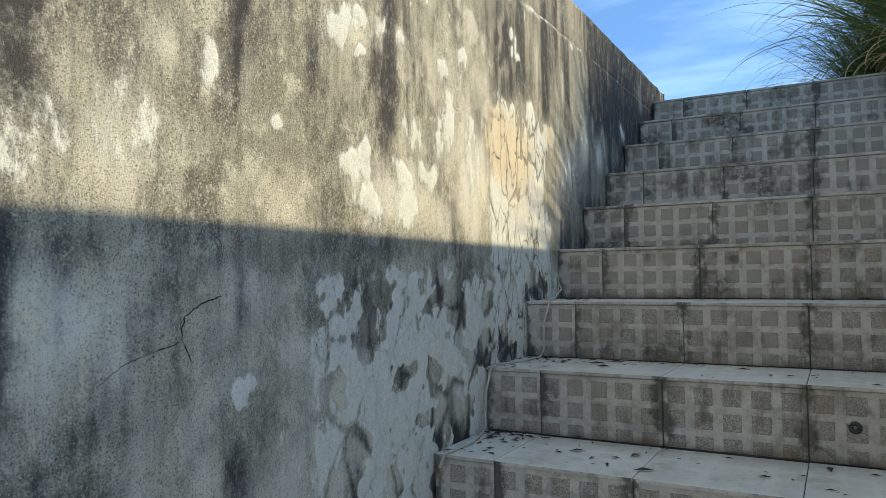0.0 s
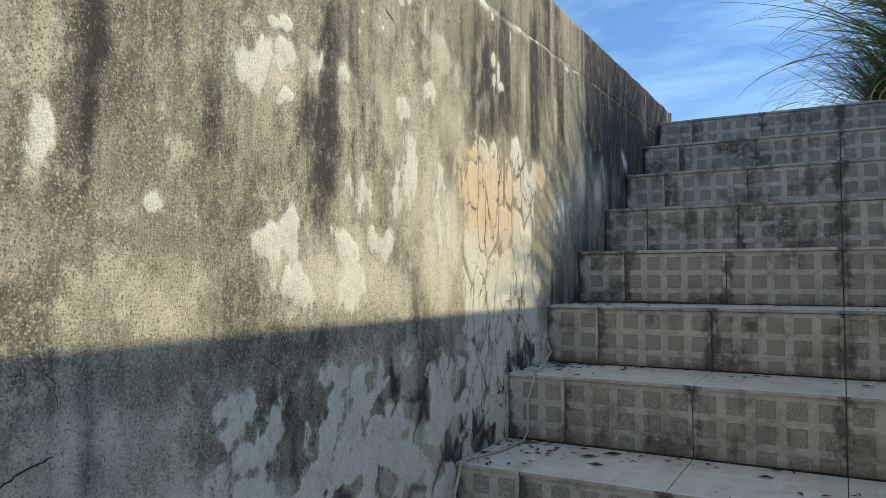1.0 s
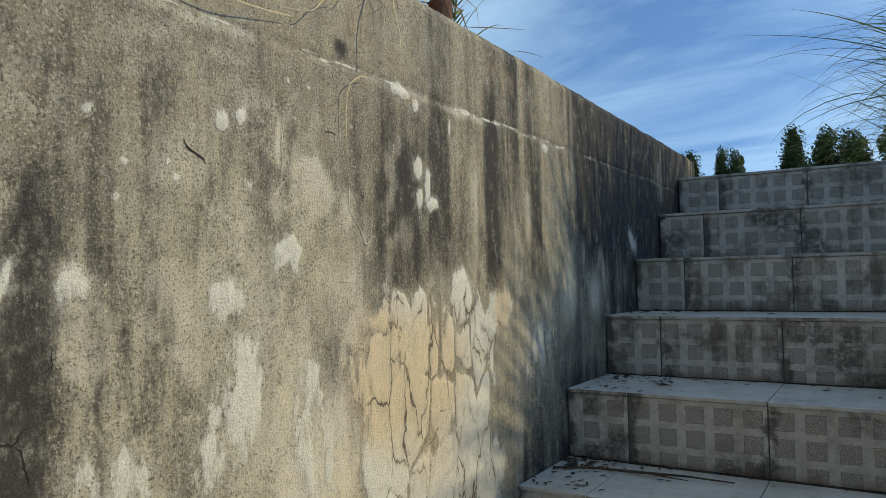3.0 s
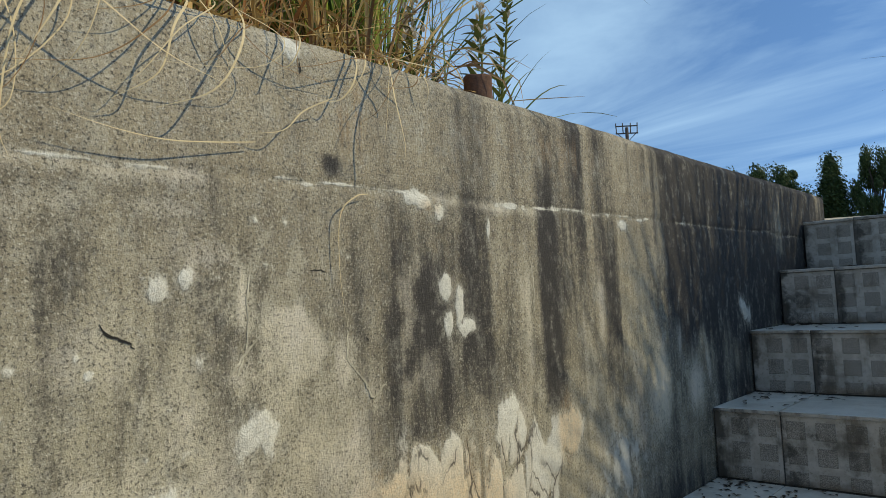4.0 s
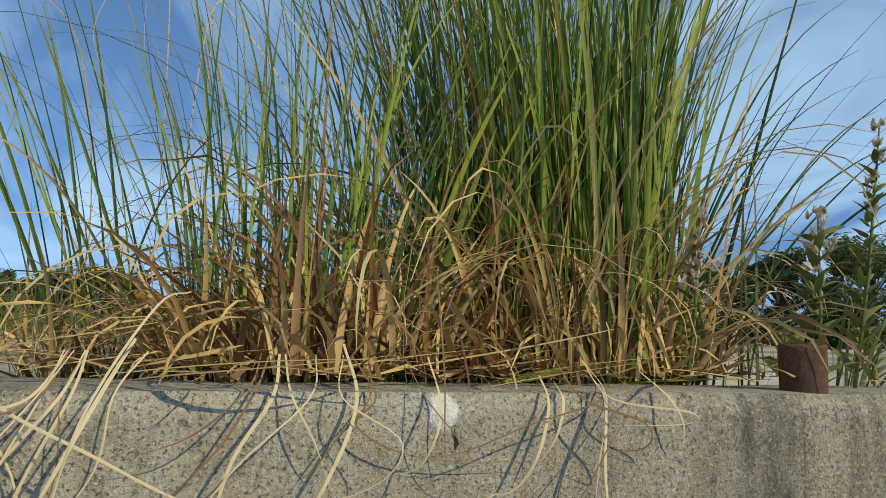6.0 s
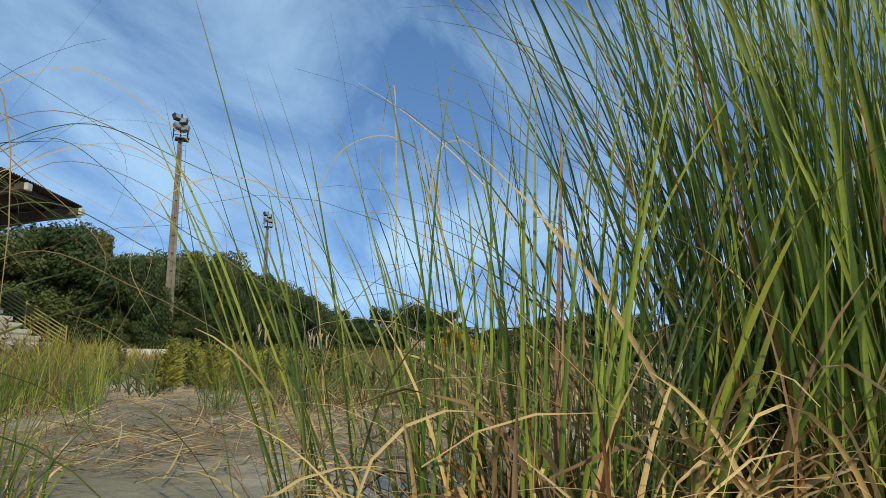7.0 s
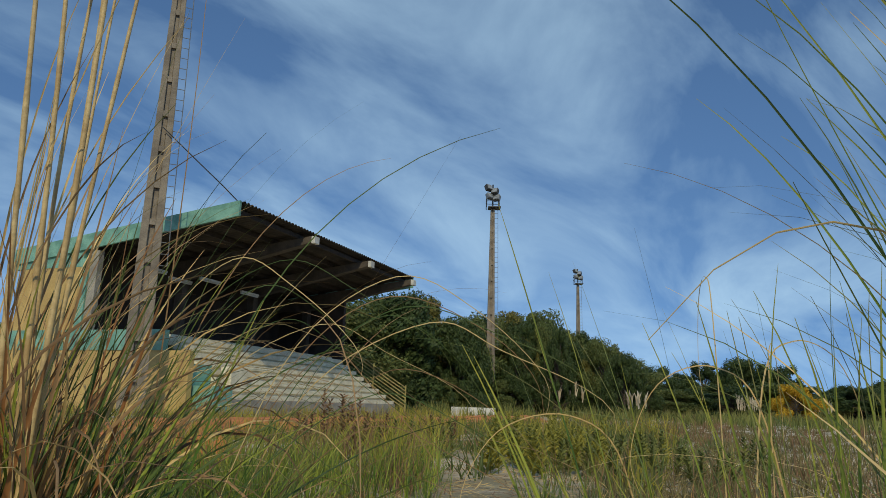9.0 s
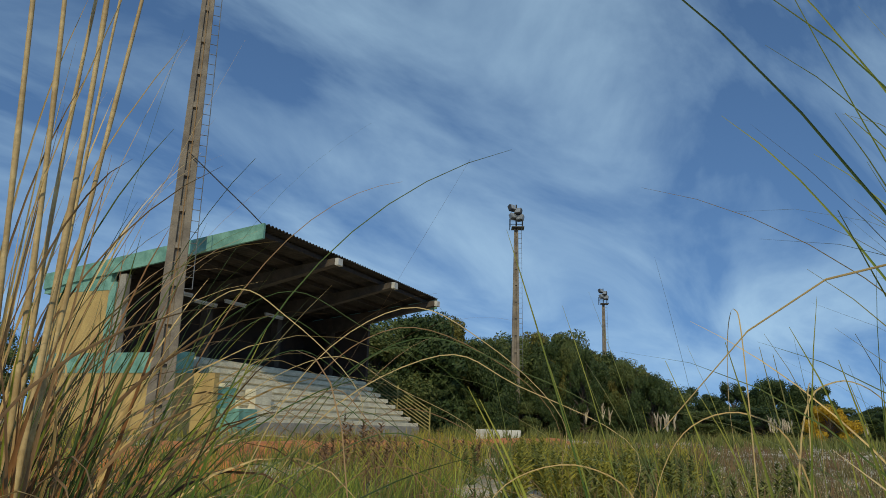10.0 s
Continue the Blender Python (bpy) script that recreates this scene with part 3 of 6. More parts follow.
    drift = 0.35 * (vnoise(Y * 2, Z * 3, 37, 2) - 0.5)
    dark += 0.50 * step(vnoise(Y * 8.5 + drift, Z * 0.75, 33, 3), 0.50, 0.64) * (0.4 + 0.9 * vnoise(Y * 3, Z * 2.2, 36, 2))
    banded = step(Y, -2.12, -1.92) * step(vnoise(Y * 14 + drift, Z * 0.9, 208, 3), 0.44, 0.60) * (1 - 0.7 * zone)
    dark += 0.75 * banded * (0.45 + 0.55 * step(-Z, 0.0, 0.3)) * (0.15 + 0.9 * vnoise(Y * 5, Z * 2.6, 209, 3))
    dark += 0.26 * step(vnoise(Y * 26 + drift, Z * 1.4, 34, 2), 0.56, 0.70)
    # upper end: shade of the stair-head grass painted in with the dark stain
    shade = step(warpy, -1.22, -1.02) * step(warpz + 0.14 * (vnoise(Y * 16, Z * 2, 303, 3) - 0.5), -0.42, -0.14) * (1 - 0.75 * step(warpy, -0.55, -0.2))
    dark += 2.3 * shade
    dark += 0.55 * (vnoise(Y * 6, Z * 5, 301, 5) - 0.5) * step(-Z, -0.06, 0.1)
    dark += 0.5 * step(warpy, -1.4, -1.1) * step(warpz, -0.8, -0.4) * step(vnoise(Y * 9, Z * 1.2, 38, 3), 0.42, 0.6)
    # dark blotches at the far left; lower plates lightened against the dim shade
    dark += 0.75 * step(-Z, 0.84, 0.95) * step(vnoise(Y * 5.5, Z * 3.5, 40, 4), 0.42, 0.68) * (1 - step(Y, -2.9, -2.6)) - 0.45 * lower
    dark += 0.5 * old * step(vnoise(Y * 9, Z * 4.5, 311, 5), 0.54, 0.68)
    for y0, z0, ry, rz, a in RUNS:
        dark += 1.6 * a * blob(warpy, Z, y0, z0, ry, rz)
    dark = np.maximum(dark - 0.75 * wash - 0.8 * zone, -0.5)
    dark += 0.4 * lower * step(vnoise(Y * 10, Z * 5, 39, 3), 0.56, 0.68)
    # darker, uneven band where the treads meet the wall
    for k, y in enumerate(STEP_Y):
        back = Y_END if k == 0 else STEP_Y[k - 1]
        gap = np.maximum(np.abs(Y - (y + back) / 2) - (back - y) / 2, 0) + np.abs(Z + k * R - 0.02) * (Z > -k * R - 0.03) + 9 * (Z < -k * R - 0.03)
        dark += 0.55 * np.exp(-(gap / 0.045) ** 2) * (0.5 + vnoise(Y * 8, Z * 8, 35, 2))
    # ---- warm tint
    warm = 0.0 * Y
    for y0, z0, ry, rz, a in WARM:
        warm += a * blob(Y, Z, y0, z0, ry, rz)
    # ---- joint between pours, with lime bloom
    line = -0.064 + 0.02 * (vnoise(Y * 5, Z * 0, 41, 4) - 0.5) + 0.012 * step(Y, -1.5, -0.6)
    bloom = np.exp(-((Z - line) / (0.0028 + 0.007 * vnoise(Y * 14, Z * 0, 43) ** 3)) ** 2) * step(vnoise(Y * 7, Z * 0, 44, 3), 0.25, 0.5)
    pale = np.maximum(pale, 0.66 * bloom * (1 - step(Y, -1.3, -0.9) * 0.45))
    wash = np.maximum(wash, 0.55 * np.exp(-((Z - line + 0.004) / 0.016) ** 2) * step(vnoise(Y * 5, Z * 0, 45, 2), 0.3, 0.6) * (1 - step(Y, -1.6, -1.3)))
    X -= 0.003 * np.exp(-((Z - line) / 0.006) ** 2)
    seam = cell_edges((Y + 0.03 * (vnoise(Y * 16, Z * 9, 211, 3) - 0.5)) / 0.060, (Z + 0.06 * (vnoise(Y * 14, Z * 8, 212, 3) - 0.5)) / 0.15, 213)
    seam = np.exp(-((seam / (0.05 + 0.16 * vnoise(Y * 11, Z * 5, 214, 2) ** 2)) ** 2)) * zone * step(vnoise(Y * 6, Z * 5, 215, 2), 0.28, 0.5)
    pale -= 0.62 * seam
    wash *= 1 - 0.8 * seam
    dark += 0.5 * seam
    lumps = cell_edges((Y + 0.05 * (vnoise(Y * 13, Z * 9, 216, 4) - 0.5)) / 0.088, (Z + 0.07 * (vnoise(Y * 12, Z * 9, 217, 4) - 0.5)) / 0.135, 218)
    joint = np.exp(-((lumps / (0.05 + 0.42 * vnoise(Y * 8, Z * 6, 219, 3) ** 2)) ** 2)) * lower
    pale -= 0.45 * joint
    wash *= 1 - 0.6 * joint
    dark += 0.42 * joint
    thin = np.exp(-((vein / 0.045) ** 2)) * step(vnoise(Y * 7, Z * 5, 68, 2), 0.45, 0.65)
    pale *= 1 - 0.6 * lower * (1 - plate)
    pale -= 0.3 * thin * lower + 0.2 * veiny * zone
    dark += 0.25 * thin * lower + (0.40 + 0.65 * vnoise(Y * 24, Z * 15, 70, 3)) * lower * (1 - plate)
    plates = np.maximum(step(zone, 0.3, 0.8) * step(pale + wash, 0.3, 0.6), 0.12 * lower * plate)
    runs = 1 - 0.85 * step(Z, -0.09, -0.04) * (1 - step(Y, -2.05, -1.75)) - 0.45 * (1 - step(Y, -3.0, -2.6)) * step(-Z, 0.5, 0.8)
    X += 0.002 * step(pale, 0.4, 0.7)
    X *= step(np.minimum(TOP - Z, Y_END - Y), -0.001, 0.02)
    # rounded worn arris at the top
    X -= 0.010 * np.exp(-((TOP - Z) / 0.010) ** 2) * (0.4 + vnoise(Y * 11, Z * 0, 71, 3))
    n, m = Y.shape
    verts = np.stack([X, Y, Z], -1).reshape(-1, 3)
    idx = np.arange(n * m).reshape(n, m)
    faces = np.stack([idx[:-1, :-1], idx[1:, :-1], idx[1:, 1:], idx[:-1, 1:]], -1).reshape(-1, 4)
    # top sheet, 0.15 m deep, uneven
    xs = np.linspace(0, -0.155, 14)
    YT, XT = np.meshgrid(ys, xs, indexing="ij")
    ZT = TOP + 0.006 * (vnoise(YT * 6, XT * 9, 81, 3) - 0.5)
    ZT[:, 0] = TOP
    XT[:, 0] = X[:, -1]
    ZT[:, -1] -= 0.02
    vt = np.stack([XT, YT, ZT], -1).reshape(-1, 3)
    it = np.arange(YT.size).reshape(YT.shape) + len(verts)
    ft = np.stack([it[:-1, :-1], it[1:, :-1], it[1:, 1:], it[:-1, 1:]], -1).reshape(-1, 4)
    # end, back and foot
    back = np.array([[-0.155, Y_LOW, -2.75], [-0.155, Y_END, -2.75], [-0.155, Y_END, TOP - 0.018], [-0.155, Y_LOW, TOP - 0.018],
                     [0, Y_END, -2.75], [0, Y_END, TOP], [0, Y_LOW, -2.75], [0, Y_LOW, TOP]])
    k = len(verts) + len(vt)
    fb = np.array([[0, 3, 2, 1], [1, 2, 5, 4], [6, 7, 3, 0]]) + k
    allv = np.concatenate([verts, vt, back])
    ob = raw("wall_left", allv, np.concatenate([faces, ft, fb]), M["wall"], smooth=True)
    me = ob.data
    pad = len(allv) - pale.size
    topdark = np.full(pad, 0.35)
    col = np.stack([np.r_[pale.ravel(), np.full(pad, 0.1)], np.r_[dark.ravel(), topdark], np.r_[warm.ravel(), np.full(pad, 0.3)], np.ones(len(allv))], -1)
    a = me.color_attributes.new("stain_shade", "FLOAT_COLOR", "POINT")
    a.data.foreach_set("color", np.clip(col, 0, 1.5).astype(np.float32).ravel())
    c = me.attributes.new("runs", "FLOAT", "POINT")
    c.data.foreach_set("value", np.r_[runs.ravel(), np.zeros(pad)].astype(np.float32))
    age = np.minimum(1, 0.30 + 0.24 * step(-warpz, 0.02, 0.08) + 0.46 * step(-warpz, 0.08, 0.36)) * (1 - 0.25 * step(Y, -2.3, -2.0))
    c = me.attributes.new("age", "FLOAT", "POINT")
    c.data.foreach_set("value", np.r_[age.ravel(), np.full(pad, 0.6)].astype(np.float32))
    c = me.attributes.new("wash", "FLOAT", "POINT")
    c.data.foreach_set("value", np.r_[wash.ravel(), np.full(pad, 0.2)].astype(np.float32))
    c = me.attributes.new("plates", "FLOAT", "POINT")
    c.data.foreach_set("value", np.r_[plates.ravel(), np.zeros(pad)].astype(np.float32))
    tagged(ob, "weathered concrete retaining wall with flaking plaster, cracks and dark runs", "wall", kind="structure")
    for width, *pts in CRACKS:
        crack_strip(ob, width, pts, ys, zs, X)
    for width, *pts in VEINS:
        crack_strip(ob, width, pts, ys, zs, X).data.materials[0] = M["vein"]
    return ob


def crack_strip(wall, width, pts, ys, zs, X):
    """A jagged dark crack lying in the face of the wall."""
    rng = random.Random(round(1000 * abs(pts[0][0] + pts[0][1])))
    line = []
    for (a, b), (c, d) in zip(pts, pts[1:]):
        n = max(2, round(math.hypot(c - a, d - b) / 0.005))
        line += [(a + (c - a) * i / n + rng.gauss(0, 0.0009), b + (d - b) * i / n + rng.gauss(0, 0.0009)) for i in range(n)]
    line.append(pts[-1])
    verts = []
    for i, (y, z) in enumerate(line):
        y0, z0 = line[max(i - 1, 0)]
        y1, z1 = line[min(i + 1, len(line) - 1)]
        g = math.hypot(y1 - y0, z1 - z0) + 1e-9
        w = width * 0.38 * rng.uniform(0.5, 1.1) * min(1, 0.3 + 1.2 * min(i, len(line) - 1 - i) / 3)
        j, k = min(np.searchsorted(ys, y), len(ys) - 1), min(np.searchsorted(zs, z), len(zs) - 1)
        x = X[max(j - 2, 0):j + 2, max(k - 2, 0):k + 2].max() + 0.0006
        verts += [(x, y - (z1 - z0) / g * w, z + (y1 - y0) / g * w), (x, y + (z1 - z0) / g * w, z - (y1 - y0) / g * w)]
    faces = [(2 * i, 2 * i + 1, 2 * i + 3, 2 * i + 2) for i in range(len(line) - 1)]
    return raw("crack", np.array(verts), np.array(faces), M["crack"], wall)


# centre y, centre z, half width, half height, strength
FLAKES_HIGH = [
    (-2.754, -0.358, 0.029, 0.023, 0.6), (-2.745, -0.416, 0.03, 0.026, 0.6), (-2.727, -0.494, 0.013, 0.012, 0.9), (-2.66, -0.392, 0.029, 0.037, 0.42),
    (-2.574, -0.395, 0.034, 0.028, 0.36), (-2.372, -0.42, 0.054, 0.035, 0.45), (-2.265, -0.374, 0.026, 0.026, 0.65), (-2.226, -0.556, 0.046, 0.056, 0.5),
    (-2.398, -0.611, 0.046, 0.049, 0.4), (-2.532, -0.617, 0.064, 0.044, 0.38), (-2.455, -0.705, 0.052, 0.035, 0.46), (-2.576, -0.729, 0.042, 0.021, 0.55),
    (-2.182, -0.665, 0.022, 0.087, 0.42),
]
FLAKES_WARM = [
    (-2.1, 0.05, 0.9, 0.09, 0.08), (-2.05, -0.56, 0.06, 0.11, 0.9), (-1.62, -0.46, 0.03, 0.05, 0.6),
    (-2.056, -0.545, 0.046, 0.047, 0.7), (-1.995, -0.479, 0.035, 0.029, 0.8), (-1.93, -0.454, 0.033, 0.032, 0.7), (-1.797, -0.441, 0.057, 0.056, 0.8),
    (-1.764, -0.56, 0.053, 0.088, 0.6), (-1.613, -0.465, 0.044, 0.041, 0.8), (-1.911, -0.552, 0.04, 0.052, 0.55), (-2.069, -0.628, 0.037, 0.047, 0.6),
    (-1.993, -0.702, 0.053, 0.065, 0.8), (-1.897, -0.738, 0.036, 0.08, 0.8), (-1.788, -0.768, 0.056, 0.073, 0.7), (-1.831, -0.844, 0.074, 0.047, 0.8),
    (-2.018, -0.805, 0.069, 0.052, 0.7), (-1.414, -0.577, 0.133, 0.09, 0.38), (-0.647, -0.301, 0.05, 0.041, 0.5), (-2.236, -0.657, 0.026, 0.101, 0.45),
]
FLAKES_LOW = [
    (-3.074, -1.131, 0.02, 0.024, 0.8), (-2.767, -1.069, 0.048, 0.052, 0.9), (-2.608, -1.061, 0.069, 0.069, 0.7), (-2.374, -1.139, 0.118, 0.085, 0.9),
    (-2.178, -1.064, 0.107, 0.108, 0.8), (-2.461, -1.279, 0.097, 0.107, 0.9), (-2.739, -1.302, 0.089, 0.069, 0.55), (-2.612, -1.383, 0.103, 0.049, 0.7),
    (-2.868, -1.317, 0.067, 0.043, 0.42), (-2.006, -1.072, 0.074, 0.1, 0.7), (-2.251, -1.254, 0.116, 0.074, 0.9),
]
FLAKES_NEAR = [
    (-3.284, -0.745, 0.084, 0.088, 0.32), (-3.393, -0.757, 0.046, 0.044, 0.3), (-3.457, -0.79, 0.054, 0.047, 0.35), (-3.155, -0.609, 0.026, 0.028, 0.55),
    (-3.007, -0.68, 0.02, 0.016, 0.7), (-2.81, -0.429, 0.041, 0.035, 0.7), (-2.734, -0.729, 0.036, 0.036, 0.8), (-2.774, -0.746, 0.03, 0.041, 0.8),
    (-2.715, -0.811, 0.045, 0.036, 0.8), (-2.557, -0.798, 0.062, 0.052, 0.7), (-2.575, -0.737, 0.043, 0.029, 0.8), (-2.362, -0.557, 0.048, 0.103, 0.45),
]
FLAKES_SMALL = [
    (-1.936, -0.197, 0.012, 0.018, 0.9), (-1.905, -0.225, 0.010, 0.03, 0.85), (-1.93, -0.25, 0.009, 0.018, 0.8), (-1.885, -0.262, 0.02, 0.012, 0.8),
    (-2.385, -0.198, 0.012, 0.012, 0.65), (-2.354, -0.189, 0.010, 0.011, 0.6), (-1.985, -0.07, 0.03, 0.013, 0.75), (-1.94, -0.085, 0.018, 0.016, 0.6),
    (-1.825, -0.105, 0.004, 0.016, 0.8), (-1.35, -0.075, 0.02, 0.012, 0.6), (-2.205, 0.10, 0.012, 0.014, 0.75),
]
WASH = [
    (-1.02, -0.20, 0.014, 0.15, 0.75), (-0.84, -0.16, 0.012, 0.13, 0.7), (-0.47, -0.08, 0.02, 0.12, 0.75), (-0.93, -0.36, 0.02, 0.10, 0.6), (-1.24, -0.44, 0.07, 0.12, 0.8), (-1.02, -0.44, 0.06, 0.10, 0.75), (-1.12, -0.30, 0.025, 0.09, 0.6), (-0.80, -0.52, 0.08, 0.10, 0.6), (-0.25, -0.02, 0.05, 0.10, 0.6), (0.12, 0.02, 0.10, 0.10, 0.55),
    (-2.20, -0.42, 0.12, 0.12, 0.6), (-2.05, -0.36, 0.05, 0.10, 0.32), (-2.34, -0.37, 0.08, 0.12, 0.55), (-2.28, -0.52, 0.10, 0.10, 0.65), (-2.45, -0.27, 0.06, 0.06, 0.4),
    (-1.46, -0.55, 0.03, 0.16, 0.6), (-1.36, -0.50, 0.02, 0.14, 0.6), (-1.27, -0.44, 0.025, 0.12, 0.55), (-1.54, -0.62, 0.025, 0.16, 0.5), (-1.74, -0.22, 0.02, 0.14, 0.5),
    (-3.32, -0.78, 0.12, 0.11, 0.55), (-3.45, -0.70, 0.10, 0.16, 0.38), (-3.23, -0.61, 0.05, 0.07, 0.6), (-3.14, -0.64, 0.03, 0.05, 0.5), (-2.95, -0.80, 0.08, 0.07, 0.55),
    (-2.76, -0.43, 0.07, 0.09, 0.75), (-2.66, -0.45, 0.05, 0.07, 0.5), (-2.38, -0.44, 0.05, 0.07, 0.55), (-2.30, -0.60, 0.09, 0.14, 0.7), (-2.20, -0.72, 0.14, 0.17, 0.9),
    (-2.03, -0.70, 0.12, 0.20, 1.0), (-1.87, -0.68, 0.12, 0.24, 1.05), (-1.76, -0.52, 0.07, 0.14, 0.9), (-2.45, -0.80, 0.16, 0.10, 0.65), (-2.60, -0.80, 0.12, 0.08, 0.75),
    (-2.74, -0.78, 0.06, 0.07, 0.7), (-1.70, -0.80, 0.10, 0.1, 0.7), (-1.40, -0.52, 0.13, 0.14, 0.55), (-1.28, -0.35, 0.06, 0.1, 0.45), (-0.62, -0.33, 0.04, 0.1, 0.5),
    (-0.30, -0.12, 0.14, 0.12, 0.45), (-2.50, -0.085, 0.06, 0.03, 0.42), (-2.40, -0.085, 0.07, 0.018, 0.36), (-2.0, -0.33, 0.03, 0.1, 0.3), (-2.28, -0.20, 0.008, 0.06, 0.7),
    (-2.28, -0.30, 0.05, 0.05, 0.5), (-2.15, -0.34, 0.025, 0.06, 0.55), (-2.45, -0.38, 0.06, 0.06, 0.4), (-1.72, -0.24, 0.02, 0.15, 0.6), (-1.44, -0.2, 0.03, 0.13, 0.5),
]
RUNS = [
    (-3.07, -0.5, 0.018, 0.2, 0.6), (-3.2, -0.66, 0.03, 0.1, 0.35), (-2.47, -0.17, 0.03, 0.07, 0.4), (-2.35, -0.21, 0.018, 0.05, 0.4), (-2.70, -0.55, 0.06, 0.14, 0.3),
    (-1.66, -0.2, 0.016, 0.16, 0.5), (-1.65, -0.37, 0.03, 0.1, 0.5), (-2.0, -0.25, 0.06, 0.1, 0.12), (-2.55, -0.40, 0.07, 0.16, 0.3), (-3.15, -0.98, 0.1, 0.12, 0.12),
    (-2.66, -0.246, 0.02, 0.1, 0.5), (-2.681, -0.438, 0.02, 0.09, 0.45), (-2.483, -0.463, 0.06, 0.061, 0.4), (-1.975, -0.257, 0.08, 0.148, 0.3),
    (-2.147, -0.31, 0.038, 0.163, 0.25), (-1.63, -0.226, 0.031, 0.207, 0.7), (-2.333, -0.33, 0.023, 0.178, 0.35), (-1.83, -0.337, 0.076, 0.111, 0.35),
    (-3.27, -1.152, 0.123, 0.087, 0.12), (-3.034, -1.059, 0.082, 0.115, 0.1), (-3.375, -0.909, 0.054, 0.044, 0.15), (-2.624, -0.46, 0.032, 0.194, 0.4),
    (-2.882, -0.585, 0.051, 0.176, 0.3), (-3.075, -0.592, 0.029, 0.144, 0.35), (-3.192, -0.945, 0.065, 0.06, 0.25), (-1.38, -0.2, 0.03, 0.25, 0.4),
    (-2.138, -0.039, 0.012, 0.016, 0.8),
]
WARM = [
    (-2.1, 0.05, 0.9, 0.09, 0.08), (-2.05, -0.56, 0.06, 0.11, 0.9), (-1.62, -0.46, 0.03, 0.05, 0.6),
    (-1.90, -0.56, 0.17, 0.15, 0.9), (-1.60, -0.46, 0.045, 0.07, 0.9), (-2.11, 0.03, 0.04, 0.07, 0.6), (-2.10, -0.55, 0.06, 0.12, 0.6),
    (-1.55, 0.04, 0.12, 0.06, 0.4), (-1.96, -0.08, 0.04, 0.02, 0.6), (-1.9, -0.75, 0.15, 0.1, 0.35), (-2.35, 0.04, 0.3, 0.06, 0.32), (-1.75, 0.05, 0.25, 0.05, 0.3),
]
# crack: width, then points (y, z) along it
CRACKS = [
    (0.0034, (-3.121, -0.983), (-3.157, -0.993), (-3.193, -1.011), (-3.199, -1.031), (-3.2, -1.048)), (0.0026, (-3.2, -1.05), (-3.219, -1.056), (-3.247, -1.061)),
    (0.003, (-3.198, -1.051), (-3.186, -1.07), (-3.18, -1.085)), (0.0018, (-3.247, -1.061), (-3.30, -1.075), (-3.34, -1.10)),
    (0.003, (-2.654, -0.549), (-2.641, -0.555), (-2.628, -0.541)), (0.002, (-2.641, -0.555), (-2.633, -0.563), (-2.629, -0.58), (-2.623, -0.599)),
    (0.0026, (-2.662, -0.458), (-2.662, -0.47), (-2.664, -0.482)), (0.002, (-2.604, -0.467), (-2.604, -0.489)), (0.002, (-2.511, -0.476), (-2.505, -0.484)),
    (0.002, (-2.337, -0.648), (-2.346, -0.656)), (0.0042, (-2.445, -0.232), (-2.432, -0.242), (-2.421, -0.248), (-2.410, -0.256)),
    (0.0022, (-2.189, -0.178), (-2.175, -0.176), (-2.162, -0.178)), (0.0016, (-2.178, -0.17), (-2.18, -0.184)), (0.004, (-2.0985, -0.266), (-2.095, -0.270)),
    (0.006, (-2.195, 0.089), (-2.194, 0.072)), (0.003, (-2.413, -0.111), (-2.412, -0.117)), (0.002, (-3.14, -0.883), (-3.124, -0.896), (-3.118, -0.932)),
    (0.002, (-2.79, -0.90), (-2.74, -0.93), (-2.72, -0.99), (-2.68, -1.03), (-2.67, -1.10)), (0.002, (-2.30, -0.90), (-2.22, -0.95), (-2.20, -1.02)),
]

# pale lime veins, as the cracks
VEINS = [
    (0.004, (-2.274, -0.181), (-2.28, -0.209), (-2.277, -0.232), (-2.282, -0.266), (-2.295, -0.297)), (0.004, (-2.307, -0.30), (-2.289, -0.276), (-2.263, -0.251)),
    (0.004, (-2.13, -0.254), (-2.133, -0.289), (-2.103, -0.324), (-2.095, -0.343), (-2.083, -0.343), (-2.064, -0.327)), (0.004, (-1.705, -0.156), (-1.698, -0.21), (-1.704, -0.253)),
]


wall_left = left_wall()


def plain_wall(name, x0, x1, y0, y1, z0, z1, label):
    bm = bmesh.new()
    box(bm, x0, x1, y0, y1, z0, z1, 0.008)
    return tagged(finish(name, bm, M["plain_concrete"]), label, "wall", kind="structure")


right_wall = plain_wall("wall_right", WIDTH, WIDTH + 0.15, YARD_N, Y_END, -2.75, TOP, "unseen wall along the shaded side of the stair, white to bounce light")
# white on this unseen wall is chosen to brighten the shaded stair
right_wall.data.materials[0] = M["plaster"]
# unseen yard walls and floor, added to throw sunlight into the stair
plain_wall("bounce_wall_west", -0.155, -0.004, YARD_S, Y_LOW - 0.002, -2.75, TOP, "unseen white wall added round a yard to bounce light into the stair").data.materials[0] = M["plaster"]
plain_wall("bounce_wall_north", WIDTH + 0.152, YARD_X, YARD_N, YARD_N + 0.15, -2.75, TOP, "unseen white wall added round a yard to bounce light into the stair").data.materials[0] = M["plaster"]
plain_wall("bounce_wall_east", YARD_X, YARD_X + 0.15, YARD_S, YARD_N + 0.15, -2.75, TOP, "unseen white wall added round a yard to bounce light into the stair").data.materials[0] = M["plaster"]
plain_wall("bounce_wall_south", -0.155, YARD_X + 0.15, YARD_S - 0.152, YARD_S - 0.002, -2.75, TOP, "unseen white wall added round a yard to bounce light into the stair").data.materials[0] = M["plaster"]
bm = bmesh.new()
